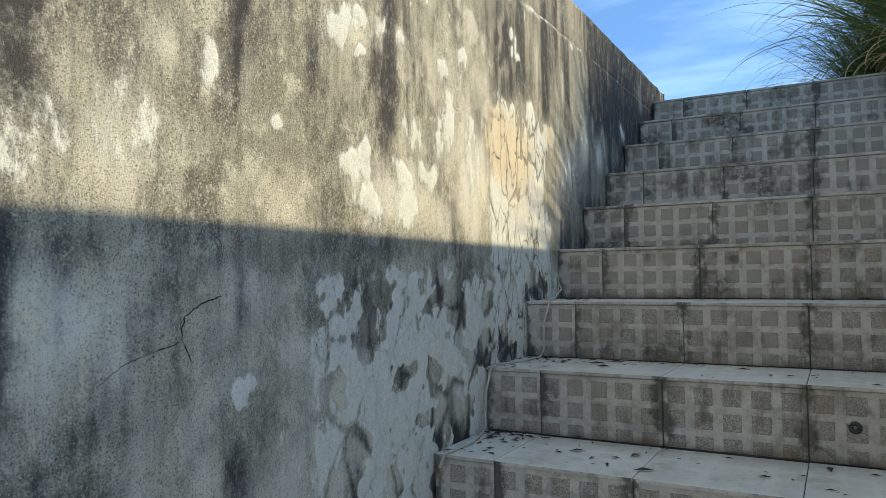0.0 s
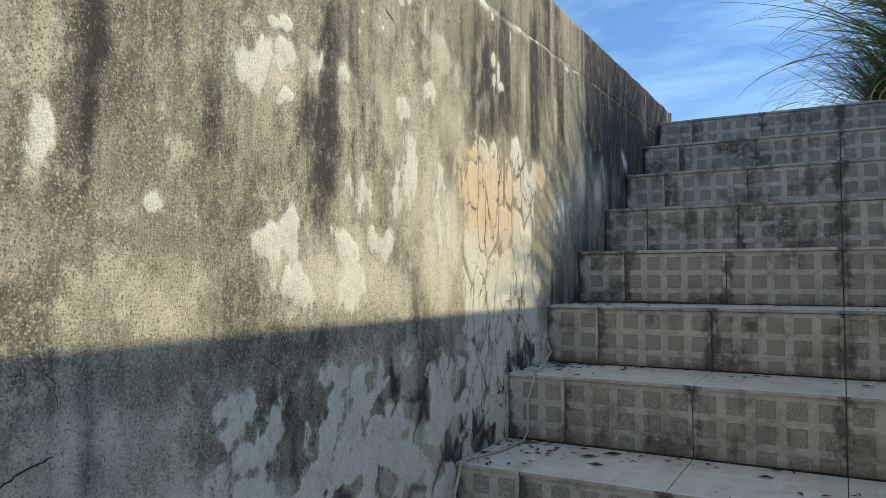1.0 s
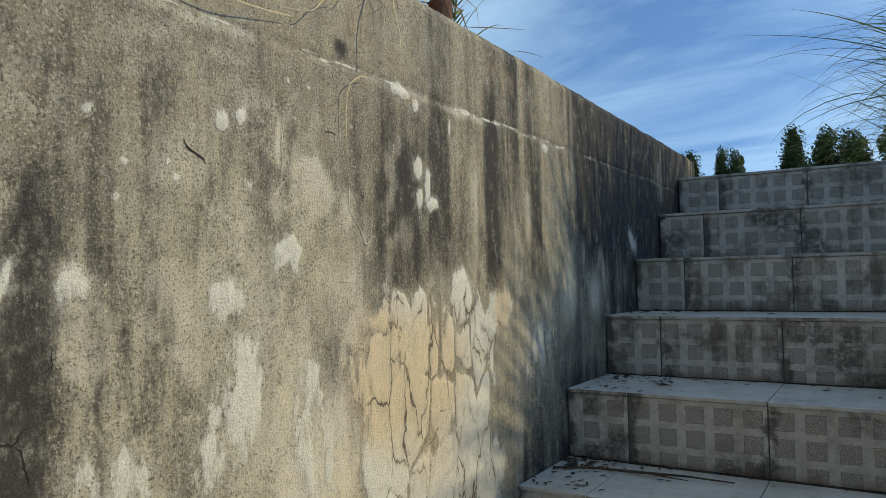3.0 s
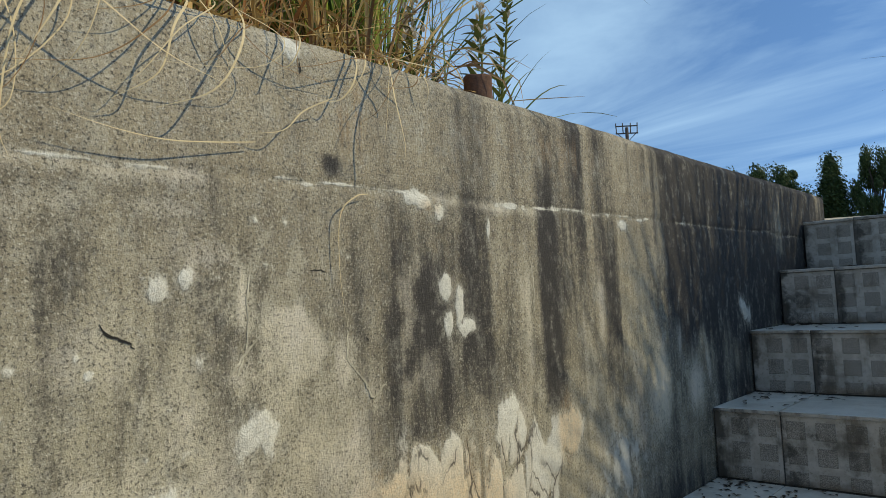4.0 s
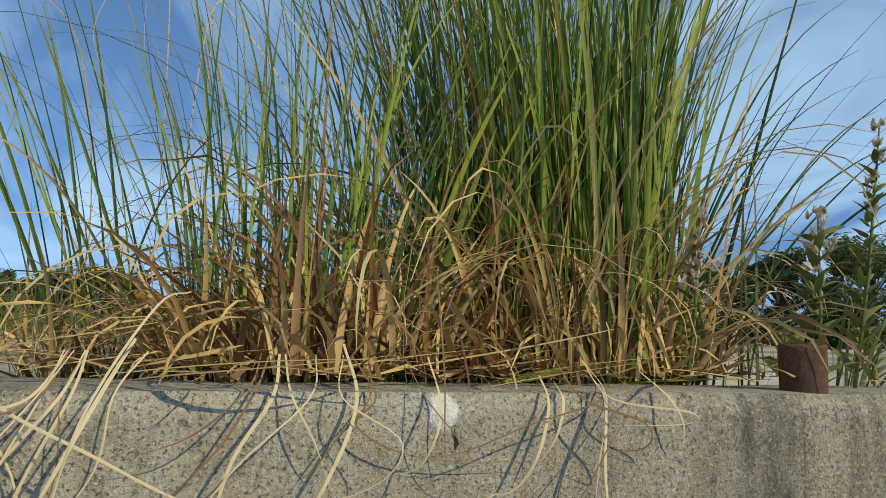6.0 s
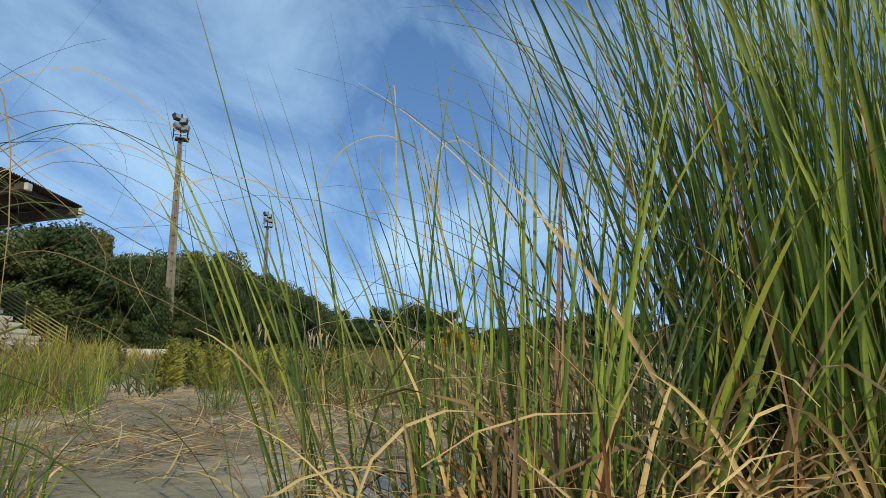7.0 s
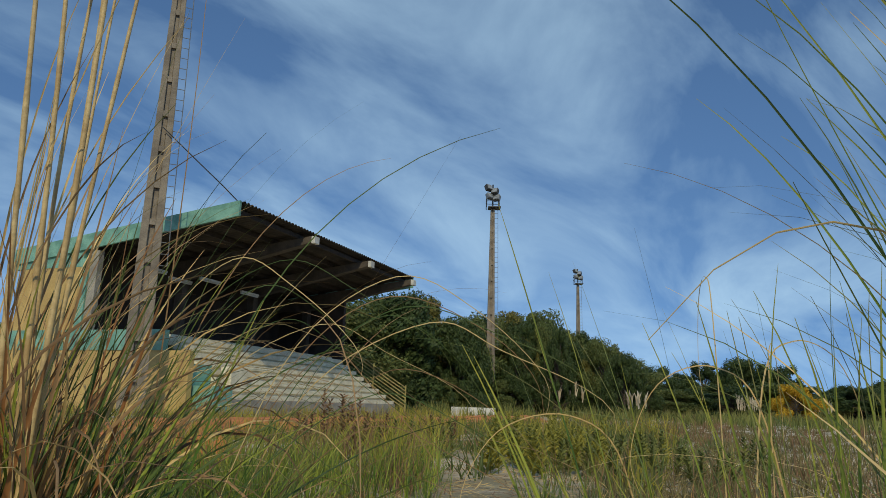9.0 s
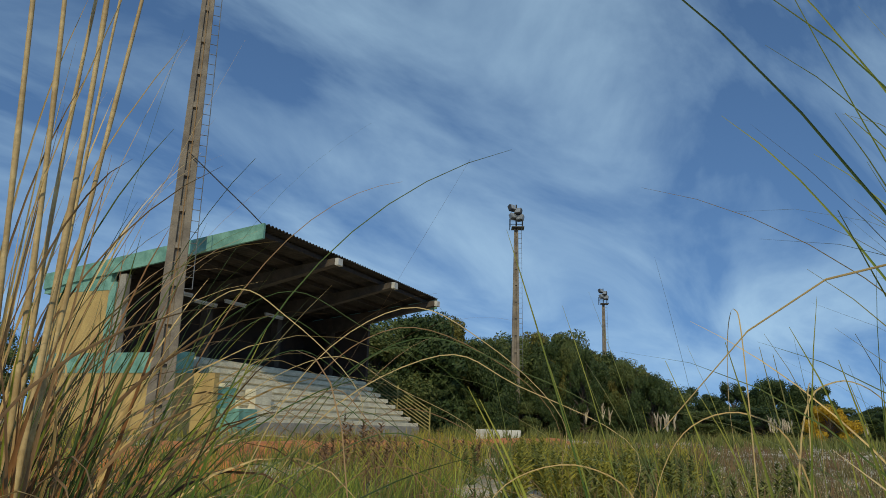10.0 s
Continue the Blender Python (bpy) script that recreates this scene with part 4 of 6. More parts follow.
box(bm, 0.004, YARD_X, YARD_S, YARD_N, -2.78, -2.06 - 0.003)
tagged(finish("floor", bm, M["plaster"]), "unseen pale floor added below the stair to bounce sunlight", "floor", kind="structure")


# ---- stair core and tiles ----
stair = thing("stair", "flight of steps tiled with grey anti-slip squares", "stair", kind="structure")
STEPS = []
for k, y in enumerate(STEP_Y):
    bm = bmesh.new()
    box(bm, 0.006, WIDTH - 0.003, y + 0.0075, (Y_END - 0.004 if k == 0 else STEP_Y[k - 1]) + 0.011, -2.77, -k * R - 0.0045)
    STEPS.append(part("step", bm, M["mortar"], stair))
TILE = 0.317
JOINT_X = 0.163     # first full joint from the wall


def riser_mesh(width, height, first):
    """A riser tile in its own frame: x along, z down from the top; squares stand 0.8 mm proud."""
    bm = bmesh.new()
    box(bm, 0.0014, width - 0.0014, -0.008, 0.0, -height, 0.0, 0.001)
    pitch = TILE / 5
    n = int((width + 1e-6) / pitch)
    off = (width - n * pitch) if first else 0.0
    for i in range(n):
        for j in range(3):
            x0, z1 = off + i * pitch + 0.011, -0.012 - j * 0.058
            x1, z0 = x0 + pitch - 0.022, max(z1 - 0.041, -height + 0.002)
            if z1 - z0 > 0.006:
                a = [bm.verts.new(v) for v in ((x0, -0.0082, z0), (x1, -0.0082, z0), (x1, -0.0082, z1), (x0, -0.0082, z1))]
                e = 0.0012
                b = [bm.verts.new(v) for v in ((x0 + e, -0.0092, z0 + e), (x1 - e, -0.0092, z0 + e), (x1 - e, -0.0092, z1 - e), (x0 + e, -0.0092, z1 - e))]
                bm.faces.new(b).material_index = 1
                for q in range(4):
                    bm.faces.new((a[q], a[(q + 1) % 4], b[(q + 1) % 4], b[q])).material_index = 1
    me = bpy.data.meshes.new("tile")
    bm.to_mesh(me); bm.free()
    me.materials.append(M["tile"]); me.materials.append(M["square"])
    return me


def tread_mesh(width, depth):
    bm = bmesh.new()
    box(bm, 0.001, width - 0.001, 0.0, depth - 0.002, -0.009, 0.0, 0.0018)
    bm.normal_update()
    # front edge takes the darker riser colour, the top the paler one
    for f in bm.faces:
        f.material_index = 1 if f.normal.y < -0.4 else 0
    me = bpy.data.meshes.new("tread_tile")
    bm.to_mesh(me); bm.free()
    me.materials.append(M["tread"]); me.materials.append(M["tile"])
    return me


SPANS = [(0.006, JOINT_X)]
while SPANS[-1][1] < WIDTH - 0.01:
    SPANS.append((SPANS[-1][1], min(SPANS[-1][1] + TILE, WIDTH - 0.004)))
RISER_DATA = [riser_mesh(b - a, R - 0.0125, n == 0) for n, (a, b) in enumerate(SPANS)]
TREAD_DATA = {}
rng = random.Random(4)
for k, y in enumerate(STEP_Y[:12]):
    depth = 0.333 if k == 0 else STEP_Y[k - 1] - y + 0.002
    for n, (a, b) in enumerate(SPANS):
        shift = rng.uniform(-0.004, 0.004)
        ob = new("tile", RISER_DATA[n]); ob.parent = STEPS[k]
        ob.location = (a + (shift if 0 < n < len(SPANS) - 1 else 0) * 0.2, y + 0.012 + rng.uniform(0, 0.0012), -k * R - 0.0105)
        key = (n, round(depth, 3))
        if key not in TREAD_DATA:
            TREAD_DATA[key] = tread_mesh(b - a, depth)
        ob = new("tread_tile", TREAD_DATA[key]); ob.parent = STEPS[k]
        ob.location = (a, y - 0.004 + rng.uniform(-0.001, 0.001), -k * R + rng.uniform(-0.0006, 0.0006))


# ================= ground =================
def ground_height(x, y):
    near = np.exp(-((x - 0.7) ** 2 + (y - 1.3) ** 2) / 1.2)
    return 0.075 + 0.03 * (vnoise(x * 0.5, y * 0.5, 91, 3) - 0.5) - 0.075 * near


def ground():
    """One sheet with a hole for the stairwell, fine near it and coarse to the horizon."""
    def axis(holes):
        c = [-900, -600, -400, -250, -160, -110, -80, -60, -45, -34, -26, -20, -16, -13, -10.5, -8.5, -7]
        c += list(np.arange(-6, 5.01, 0.25)) + [6, 7, 8.5, 10.5, 13, 16, 20, 26, 34, 45, 60, 80, 110, 160, 250, 400, 600, 900]
        return np.unique(np.round([v for v in c if all(abs(v - h) > 0.06 for h in holes)] + list(holes), 4))
    hx, hy = (-0.154, WIDTH + 0.15), (YARD_N + 0.15, Y_END)
    xs, ys = axis((*hx, YARD_X + 0.15)), axis((YARD_S - 0.15, *hy))
    X, Y = np.meshgrid(xs, ys, indexing="ij")
    Z = ground_height(X, Y)
    front = (np.abs(Y - Y_END) < 0.01) & (X > hx[0] - 0.01) & (X < hx[1] + 0.01)
    Z[front] = -0.012
    idx = np.arange(X.size).reshape(X.shape)
    cx, cy = (xs[:-1] + xs[1:]) / 2, (ys[:-1] + ys[1:]) / 2
    CX, CY = np.meshgrid(cx, cy, indexing="ij")
    keep = ~((CX > hx[0]) & (CX < hx[1]) & (CY > hy[0]) & (CY < hy[1]))
    keep &= ~((CX > hx[0]) & (CX < YARD_X + 0.15) & (CY > YARD_S - 0.15) & (CY < hy[0]))
    f = np.stack([idx[:-1, :-1], idx[1:, :-1], idx[1:, 1:], idx[:-1, 1:]], -1)[keep]
    ob = raw("ground", np.stack([X, Y, Z], -1).reshape(-1, 3), f, M["sand"], smooth=True)
    return tagged(ob, "sandy ground with dry straw and sparse weeds", "ground", kind="structure")


ground()


# ================= plants =================
def blades(rng, specs, seg=9):
    """Folded grass blades. specs: rows of base, azimuth, length, width, lean (from upright), curl (bend towards the tip), sway.
    Returns vertices, quads and the share along each blade."""
    n = len(specs)
    P = np.array([r[0] for r in specs], float)
    ph, ln, wd, th, cu, sw = (np.array([r[k] for r in specs], float) for k in range(1, 7))
    tw = np.array([rng.uniform(-0.9, 0.9) for _ in specs])
    V, A = np.zeros((n, seg + 1, 3, 3)), np.zeros((n, seg + 1, 3))
    for i in range(seg + 1):
        t = i / seg
        d = np.stack([np.sin(th) * np.cos(ph), np.sin(th) * np.sin(ph), np.cos(th)], -1)
        q = ph + tw * t * 2 + 0.6
        side = np.stack([-np.sin(q), np.cos(q), 0 * q], -1)
        side -= d * (side * d).sum(-1, keepdims=True)
        side /= np.linalg.norm(side, axis=-1, keepdims=True) + 1e-9
        up = np.cross(d, side)
        w = (wd * (1 - t) ** 0.6 * (0.6 + 0.8 * min(1, t * 4) - 0.4 * t) * 0.5 + 0.0003)[:, None]
        V[:, i, 0], V[:, i, 1], V[:, i, 2] = P - side * w, P + up * w * 0.35, P + side * w
        A[:, i] = t
        P = P + d * (ln / seg)[:, None]
        th = th + cu * (0.25 + 1.5 * t) / seg
        ph = ph + sw / seg
    idx = np.arange(n * (seg + 1) * 3).reshape(n, seg + 1, 3)
    F = np.concatenate([np.stack([idx[:, :-1, k], idx[:, :-1, k + 1], idx[:, 1:, k + 1], idx[:, 1:, k]], -1).reshape(-1, 4) for k in (0, 1)])
    return V.reshape(-1, 3), F, A.ravel()


def blade_part(name, rng, specs, mat, parent, seg=9, limit=None):
    """limit: leave out blades that reach past this x, out over the stair."""
    V, F, A = blades(rng, specs, seg)
    if limit is not None:
        n, m = len(specs), (seg + 1) * 3
        W = V.reshape(n, m, 3)
        keep = np.flatnonzero((W[:, :, 0].max(1) < limit) & ((W[:, :, 2] + 9 * (W[:, :, 0] < 0.008)).min(1) > TOP - 0.05))
        shift = ((keep - np.arange(len(keep))) * m)[None, :, None, None]
        V, A = V.reshape(n, m, 3)[keep].reshape(-1, 3), A.reshape(n, m)[keep].ravel()
        F = (F.reshape(2, n, seg, 4)[:, keep] - shift).reshape(-1, 4)
        on = V[:, 0] < 0.008
        V[on, 2] = np.maximum(V[on, 2], TOP + 0.003 + 0.02 * vnoise(V[on, 0] * 40, V[on, 1] * 40, 3, 1))
    ob = raw(name, V - np.array(parent.location), F, mat, parent, A, smooth=True)
    ob["kind"] = "stuff"
    return ob


def spread(rng, n, at, radius, lo, hi, lean, curl, width, aim=None, loose=0.7, oval=1.0, away=0.0):
    """Specs of n blades over a round foot."""
    out = []
    for _ in range(n):
        a, r = rng.uniform(0, math.tau), math.sqrt(rng.random())
        base = (at[0] + radius * r * math.cos(a), at[1] + oval * radius * r * math.sin(a), at[2] - 0.01)
        az = a + rng.gauss(0, 0.7) if aim is None else aim + rng.gauss(0, loose)
        if away and math.cos(az) > 0 and rng.random() < away:
            az = math.pi - az
        out.append((base, az, rng.uniform(lo, hi), width * rng.uniform(0.6, 1.3), abs(rng.gauss(0, lean)) * (0.4 + r),
                    max(0.05, rng.gauss(curl, curl * 0.5)), rng.gauss(0, 0.5)))
    return out


def tussock(rng, at, radius, height, green=260, grey=60, dry=150, brown=90, lean=0.28, width=0.008, label="", aim=None, tips=0.7, oval=1.0, away=0.0):
    """A tussock of long grass: green blades, dry bent ones and a skirt of brown thatch."""
    rng = random.Random(round(abs(at[0]) * 977 + abs(at[1]) * 7919))
    top = thing("grass_tussock", label or "tall tussock of green grass with dry straw at its foot", "grass", "grass tussocks")
    top.location = at
    if green:
        blade_part("green_blade", rng, spread(rng, green, at, radius, height * 0.55, height * 1.1, lean, tips, width, aim, oval=oval, away=away), M["green"], top, 11)
    if grey:
        blade_part("grey_green_blade", rng, spread(rng, grey, at, radius, height * 0.5, height * 1.15, lean * 1.3, tips * 1.5, width * 0.5, aim, oval=oval, away=away), M["grey_green"], top, 12)
    if dry:
        blade_part("dry_blade", rng, spread(rng, dry, at, radius * 1.1, height * 0.16, height * 0.5, lean * 2.2, 2.6, width * 0.9, oval=oval), M["dry"], top, 11)
    if brown:
        blade_part("thatch", rng, spread(rng, brown, at, radius * 1.1, height * 0.12, height * 0.36, lean * 3.0, 2.2, width * 0.9, oval=oval), M["brown"], top, 8)
    return top


def extra(name, rng, top, n, at, radius, lo, hi, lean, curl, width, mat, aim=None, loose=0.5, seg=12, away=0.0):
    rng = random.Random(round(abs(at[0]) * 977 + abs(at[1]) * 7919) + n)
    return blade_part(name, rng, spread(rng, n, at, radius, lo, hi, lean, curl, width, aim, loose, away=away), M[mat], top, seg, 0.05 if away else None)


def ribbon(name, points, width, mat, parent=None, fold=0.3):
    """One bent leaf through a few points, smoothed."""
    pts = [np.array(p, float) for p in points]
    pts = [2 * pts[0] - pts[1]] + pts + [2 * pts[-1] - pts[-2]]
    line = []
    for a, b, c, d in zip(pts, pts[1:], pts[2:], pts[3:]):
        for i in range(6):
            t = i / 6
            line.append(0.5 * (2 * b + (c - a) * t + (2 * a - 5 * b + 4 * c - d) * t ** 2 + (3 * b - a - 3 * c + d) * t ** 3))
    line = np.array(line + [pts[-2]])
    n = len(line)
    d = np.gradient(line, axis=0); d /= np.linalg.norm(d, axis=1, keepdims=True) + 1e-9
    side = np.cross(d, np.array([1.0, 0.15, 0.3])); side /= np.linalg.norm(side, axis=1, keepdims=True) + 1e-9
    up = np.cross(side, d)
    t = np.linspace(0, 1, n)[:, None]
    w = width * (0.35 + 0.65 * np.sin(np.pi * np.clip(t * 0.75 + 0.2, 0, 1))) * (1 - 0.7 * t ** 3) * 0.5
    V = np.stack([line - side * w, line + up * w * fold, line + side * w], 1).reshape(-1, 3)
    idx = np.arange(n * 3).reshape(n, 3)
    F = np.concatenate([np.stack([idx[:-1, k], idx[:-1, k + 1], idx[1:, k + 1], idx[1:, k]], -1) for k in (0, 1)])
    off = np.array(parent.location) if parent else 0
    return raw(name, V - off, F, mat, parent, np.repeat(t.ravel(), 3), smooth=True)


rng = random.Random(11)
GZ = 0.085
# dense green tussock behind the wall, beside the pipe stub
t_green = tussock(rng, (-0.33, -1.95, GZ), 0.15, 1.15, 360, 60, 220, 170, 0.09, 0.0043, "dense tussock of tall green grass behind the wall top", tips=0.5, oval=1.15, away=0.85)
extra("yellow_blade", rng, t_green, 34, (-0.33, -1.95, GZ), 0.14, 0.4, 0.9, 0.14, 0.9, 0.0045, "dry", None, away=0.8)
extra("red_brown_blade", rng, t_green, 12, (-0.33, -1.98, GZ), 0.14, 0.4, 0.85, 0.16, 0.6, 0.0045, "orange_brown", None, away=0.8)
extra("leaning_blade", rng, t_green, 16, (-0.24, -2.18, GZ), 0.03, 0.3, 0.5, 0.55, 0.25, 0.012, "green", math.radians(70), 0.3)
extra("arching_blade", rng, t_green, 26, (-0.36, -2.08, GZ), 0.12, 0.55, 1.0, 0.26, 1.3, 0.004, "grey_green", math.radians(-120), 0.5)
extra("curled_straw", rng, t_green, 120, (-0.28, -1.88, GZ), 0.15, 0.2, 0.5, 0.5, 3.6, 0.005, "dry", None, away=0.6)
extra("broken_straw", rng, t_green, 80, (-0.22, -1.92, GZ), 0.14, 0.18, 0.42, 0.7, 2.2, 0.0065, "dry", None, seg=7, away=0.3)
extra("broken_leaf", rng, t_green, 60, (-0.22, -1.96, GZ), 0.15, 0.2, 0.5, 0.6, 2.8, 0.0075, "brown", None, seg=7, away=0.3)
extra("leaning_straw", rng, t_green, 40, (-0.25, -1.98, GZ), 0.14, 0.3, 0.7, 0.45, 1.2, 0.006, "culm", None, away=0.5)
extra("inner_blade", rng, t_green, 100, (-0.36, -1.92, GZ), 0.15, 0.4, 0.95, 0.08, 0.5, 0.007, "deep_green", None, away=0.8)
extra("broad_blade", rng, t_green, 90, (-0.27, -1.90, GZ), 0.11, 0.5, 1.0, 0.07, 0.45, 0.0062, "green", None, away=0.7)
extra("kinked_straw", rng, t_green, 20, (-0.28, -1.95, GZ), 0.16, 0.3, 0.6, 0.45, 3.6, 0.006, "culm", None, seg=12, away=0.85)
extra("red_stem", rng, t_green, 14, (-0.30, -1.95, GZ), 0.15, 0.4, 0.9, 0.12, 0.4, 0.0042, "orange_brown", None, away=0.9)
extra("side_blade", rng, t_green, 34, (-0.30, -1.80, GZ), 0.06, 0.5, 0.95, 0.32, 0.7, 0.0045, "deep_green", math.radians(95), 0.5)
extra("thin_blade", rng, t_green, 24, (-0.40, -2.12, GZ), 0.10, 0.7, 1.15, 0.16, 1.0, 0.0032, "deep_green", math.radians(-140), 0.9)
extra("looping_straw", rng, t_green, 16, (-0.36, -2.10, GZ), 0.10, 0.7, 1.1, 0.2, 3.4, 0.0028, "dry", math.radians(-130), 0.9, 18)
# thin grey-green tussock with a thatched foot
t_thin = tussock(rng, (-0.29, -2.29, GZ), 0.12, 0.65, 92, 46, 190, 180, 0.13, 0.0046, "thin grey-green tussock with a brown thatched foot on the wall edge", tips=0.4, oval=1.3, away=0.9)
extra("bent_straw", rng, t_thin, 70, (-0.26, -2.35, GZ), 0.13, 0.2, 0.46, 0.6, 3.2, 0.0042, "dry", away=0.85)
extra("kinked_straw", rng, t_thin, 16, (-0.26, -2.30, GZ), 0.14, 0.25, 0.5, 0.5, 3.6, 0.005, "culm", None, seg=12, away=0.85)
extra("curled_straw", rng, t_thin, 90, (-0.24, -2.28, GZ), 0.17, 0.18, 0.45, 0.8, 3.4, 0.0045, "dry", None, seg=14, away=0.5)
extra("broken_straw", rng, t_thin, 80, (-0.22, -2.30, GZ), 0.17, 0.15, 0.4, 0.75, 2.2, 0.006, "dry", None, seg=7, away=0.35)
extra("broken_leaf", rng, t_thin, 80, (-0.22, -2.28, GZ), 0.17, 0.16, 0.42, 0.6, 2.6, 0.0065, "brown", None, seg=7, away=0.35)
extra("rusty_leaf", rng, t_thin, 40, (-0.24, -2.20, GZ), 0.15, 0.2, 0.45, 0.5, 2.0, 0.006, "orange_brown", None, seg=8, away=0.4)
extra("wide_straw", rng, t_thin, 8, (-0.24, -2.18, GZ), 0.12, 0.3, 0.5, 0.6, 2.4, 0.0075, "culm", None, seg=14, away=0.9)
extra("dark_stalk", rng, t_thin, 3, (-0.30, -2.30, GZ), 0.05, 0.5, 0.6, 0.05, 0.05, 0.006, "brown", 3.0, 0.4)
extra("standing_straw", rng, t_thin, 60, (-0.36, -2.22, GZ), 0.20, 0.2, 0.42, 0.3, 2.0, 0.0055, "brown", None, away=0.6)
extra("standing_leaf", rng, t_thin, 80, (-0.34, -2.14, GZ), 0.18, 0.25, 0.55, 0.3, 2.0, 0.006, "dry", None, away=0.6)
extra("golden_leaf", rng, t_thin, 40, (-0.28, -2.20, GZ), 0.16, 0.28, 0.55, 0.4, 3.2, 0.0085, "culm", None, seg=14, away=0.75)
# open fan of stems leaning over the sand
t_fan = tussock(rng, (-0.33, -2.55, GZ), 0.06, 0.55, 0, 8, 50, 50, 0.3, 0.006, "open fan of green stems leaning over the sand", tips=0.6, away=0.9)
fan = random.Random(77)
blade_part("green_stem", fan, [((-0.33 + fan.gauss(0, 0.03), -2.52 + fan.gauss(0, 0.035), GZ), math.radians(-104 + fan.gauss(0, 14)), fan.uniform(0.45, 0.84), fan.uniform(0.005, 0.008),
                                fan.uniform(0.10, 0.42), fan.uniform(0.1, 0.4), fan.gauss(0, 0.2)) for _ in range(18)], M["green"], t_fan, 12)
# straw and green beside tall tan stalks
t_left = tussock(rng, (-0.30, -3.72, GZ), 0.20, 0.72, 10, 14, 150, 150, 0.20, 0.009, "straw-coloured tussock with green blades and tall tan stalks", tips=0.8)
reed = random.Random(31)
for n in range(9):
    base = Vector((-0.19 + reed.gauss(0, 0.035), -3.545 + reed.gauss(0, 0.035), GZ - 0.01)) - t_left.location
    side, high = Vector((reed.gauss(0, 0.05), 0.02 + reed.gauss(0, 0.04), 0)), reed.uniform(1.6, 2.3)
    bow, thick = Vector((reed.gauss(0, 0.02), reed.gauss(0, 0.02), 0)), reed.uniform(0.0028, 0.0062)
    line, radii = [], []
    for i in range(25):
        u = i / 24
        line.append(base + side * u * high + bow * math.sin(u * math.pi) + Vector((0, 0, u * high)))
        radii.append(thick * (1 - 0.5 * u) * (1.22 if i % 5 == 0 else 1.0))
    bm = bmesh.new()
    tube(bm, line, radii, 7)
    part("stalk", bm, M["stalk"], t_left, "dry tan reed stalk", smooth=True)
extra("brown_stalk", rng, t_left, 28, (-0.20, -3.58, GZ), 0.11, 0.5, 0.9, 0.10, 0.4, 0.009, "orange_brown", None)
extra("brown_leaf", rng, t_left, 80, (-0.20, -3.60, GZ), 0.12, 0.5, 1.0, 0.16, 2.2, 0.008, "brown", None)
extra("dry_leaf", rng, t_left, 64, (-0.20, -3.60, GZ), 0.12, 0.5, 1.05, 0.14, 2.2, 0.0075, "dry", None)
extra("leaning_blade", rng, t_left, 44, (-0.24, -3.56, GZ), 0.12, 0.5, 0.92, 0.36, 0.45, 0.0065, "deep_green", math.radians(125), 0.35)
extra("upright_blade", rng, t_left, 10, (-0.24, -3.48, GZ), 0.13, 0.5, 0.85, 0.2, 0.5, 0.0065, "green", math.radians(125), 0.8)
extra("arching_blade", rng, t_left, 12, (-0.32, -3.45, GZ), 0.14, 0.8, 1.25, 0.42, 1.6, 0.0034, "deep_green", math.radians(130), 0.4, 16)
extra("arching_straw", rng, t_left, 12, (-0.34, -3.40, GZ), 0.14, 0.9, 1.45, 0.38, 2.5, 0.0022, "brown", math.radians(130), 0.5, 18)
extra("tall_straw", rng, t_left, 40, (-0.20, -3.74, GZ), 0.09, 0.8, 1.4, 0.08, 0.9, 0.0065, "dry", None, 0.5, 14)
extra("tall_leaf", rng, t_left, 40, (-0.20, -3.74, GZ), 0.10, 0.7, 1.25, 0.09, 1.4, 0.007, "brown", None, 0.5, 14)
extra("tall_blade", rng, t_left, 10, (-0.22, -3.66, GZ), 0.09, 0.7, 1.15, 0.14, 0.9, 0.006, "deep_green", math.radians(110), 0.6, 14)
# blades bending out over the wall towards the stair
extra("overhanging_blade", rng, t_left, 50, (-0.20, -3.52, GZ), 0.09, 0.4, 0.7, 0.5, 0.7, 0.007, "green", math.radians(-5), 0.5)
extra("overhanging_straw", rng, t_left, 60, (-0.20, -3.52, GZ), 0.10, 0.3, 0.6, 0.6, 1.2, 0.006, "dry", math.radians(-5), 0.6)
extra("overhanging_thatch", rng, t_left, 60, (-0.20, -3.52, GZ), 0.10, 0.25, 0.5, 0.6, 1.6, 0.006, "brown", math.radians(-5), 0.7)
for yaw, d, h in ((131, 3.5, 0.42), (134, 3.1, 0.40), (127.5, 3.9, 0.40), (138, 3.3, 0.45), (124, 4.6, 0.42), (142, 3.0, 0.5), (130, 4.6, 0.42), (135.5, 4.2, 0.4)):
    a = radians(yaw)
    tussock(rng, (0.5 - math.sin(a) * d, -2.33 + math.cos(a) * d, 0.07), 0.12, h, 78, 44, 60, 60, 0.30, 0.0055, "bright green grass tuft on the open sand", tips=0.6)["group"] = "tufts on the sand"
t_low = tussock(rng, (-0.75, -3.3, GZ), 0.12, 0.26, 50, 40, 40, 30, 0.24, 0.005, "low green tussock on the sand behind the wall", tips=0.5)
t_sand = tussock(rng, (-1.5, -4.4, GZ), 0.2, 0.36, 60, 60, 50, 40, 0.3, 0.006, "green tussock on the open sand", tips=0.6)
# top of the stair, shaded side
t_head = tussock(rng, (1.20, 0.80, 0.03), 0.2, 0.82, 0, 1300, 200, 160, 0.42, 0.0062, "dark bushy grass tussock at the head of the stair", tips=1.3)
extra("drooping_blade", rng, t_head, 110, (1.18, 0.80, 0.03), 0.16, 0.55, 0.92, 0.58, 1.5, 0.0042, "deep_green", math.pi, 0.7, 14)
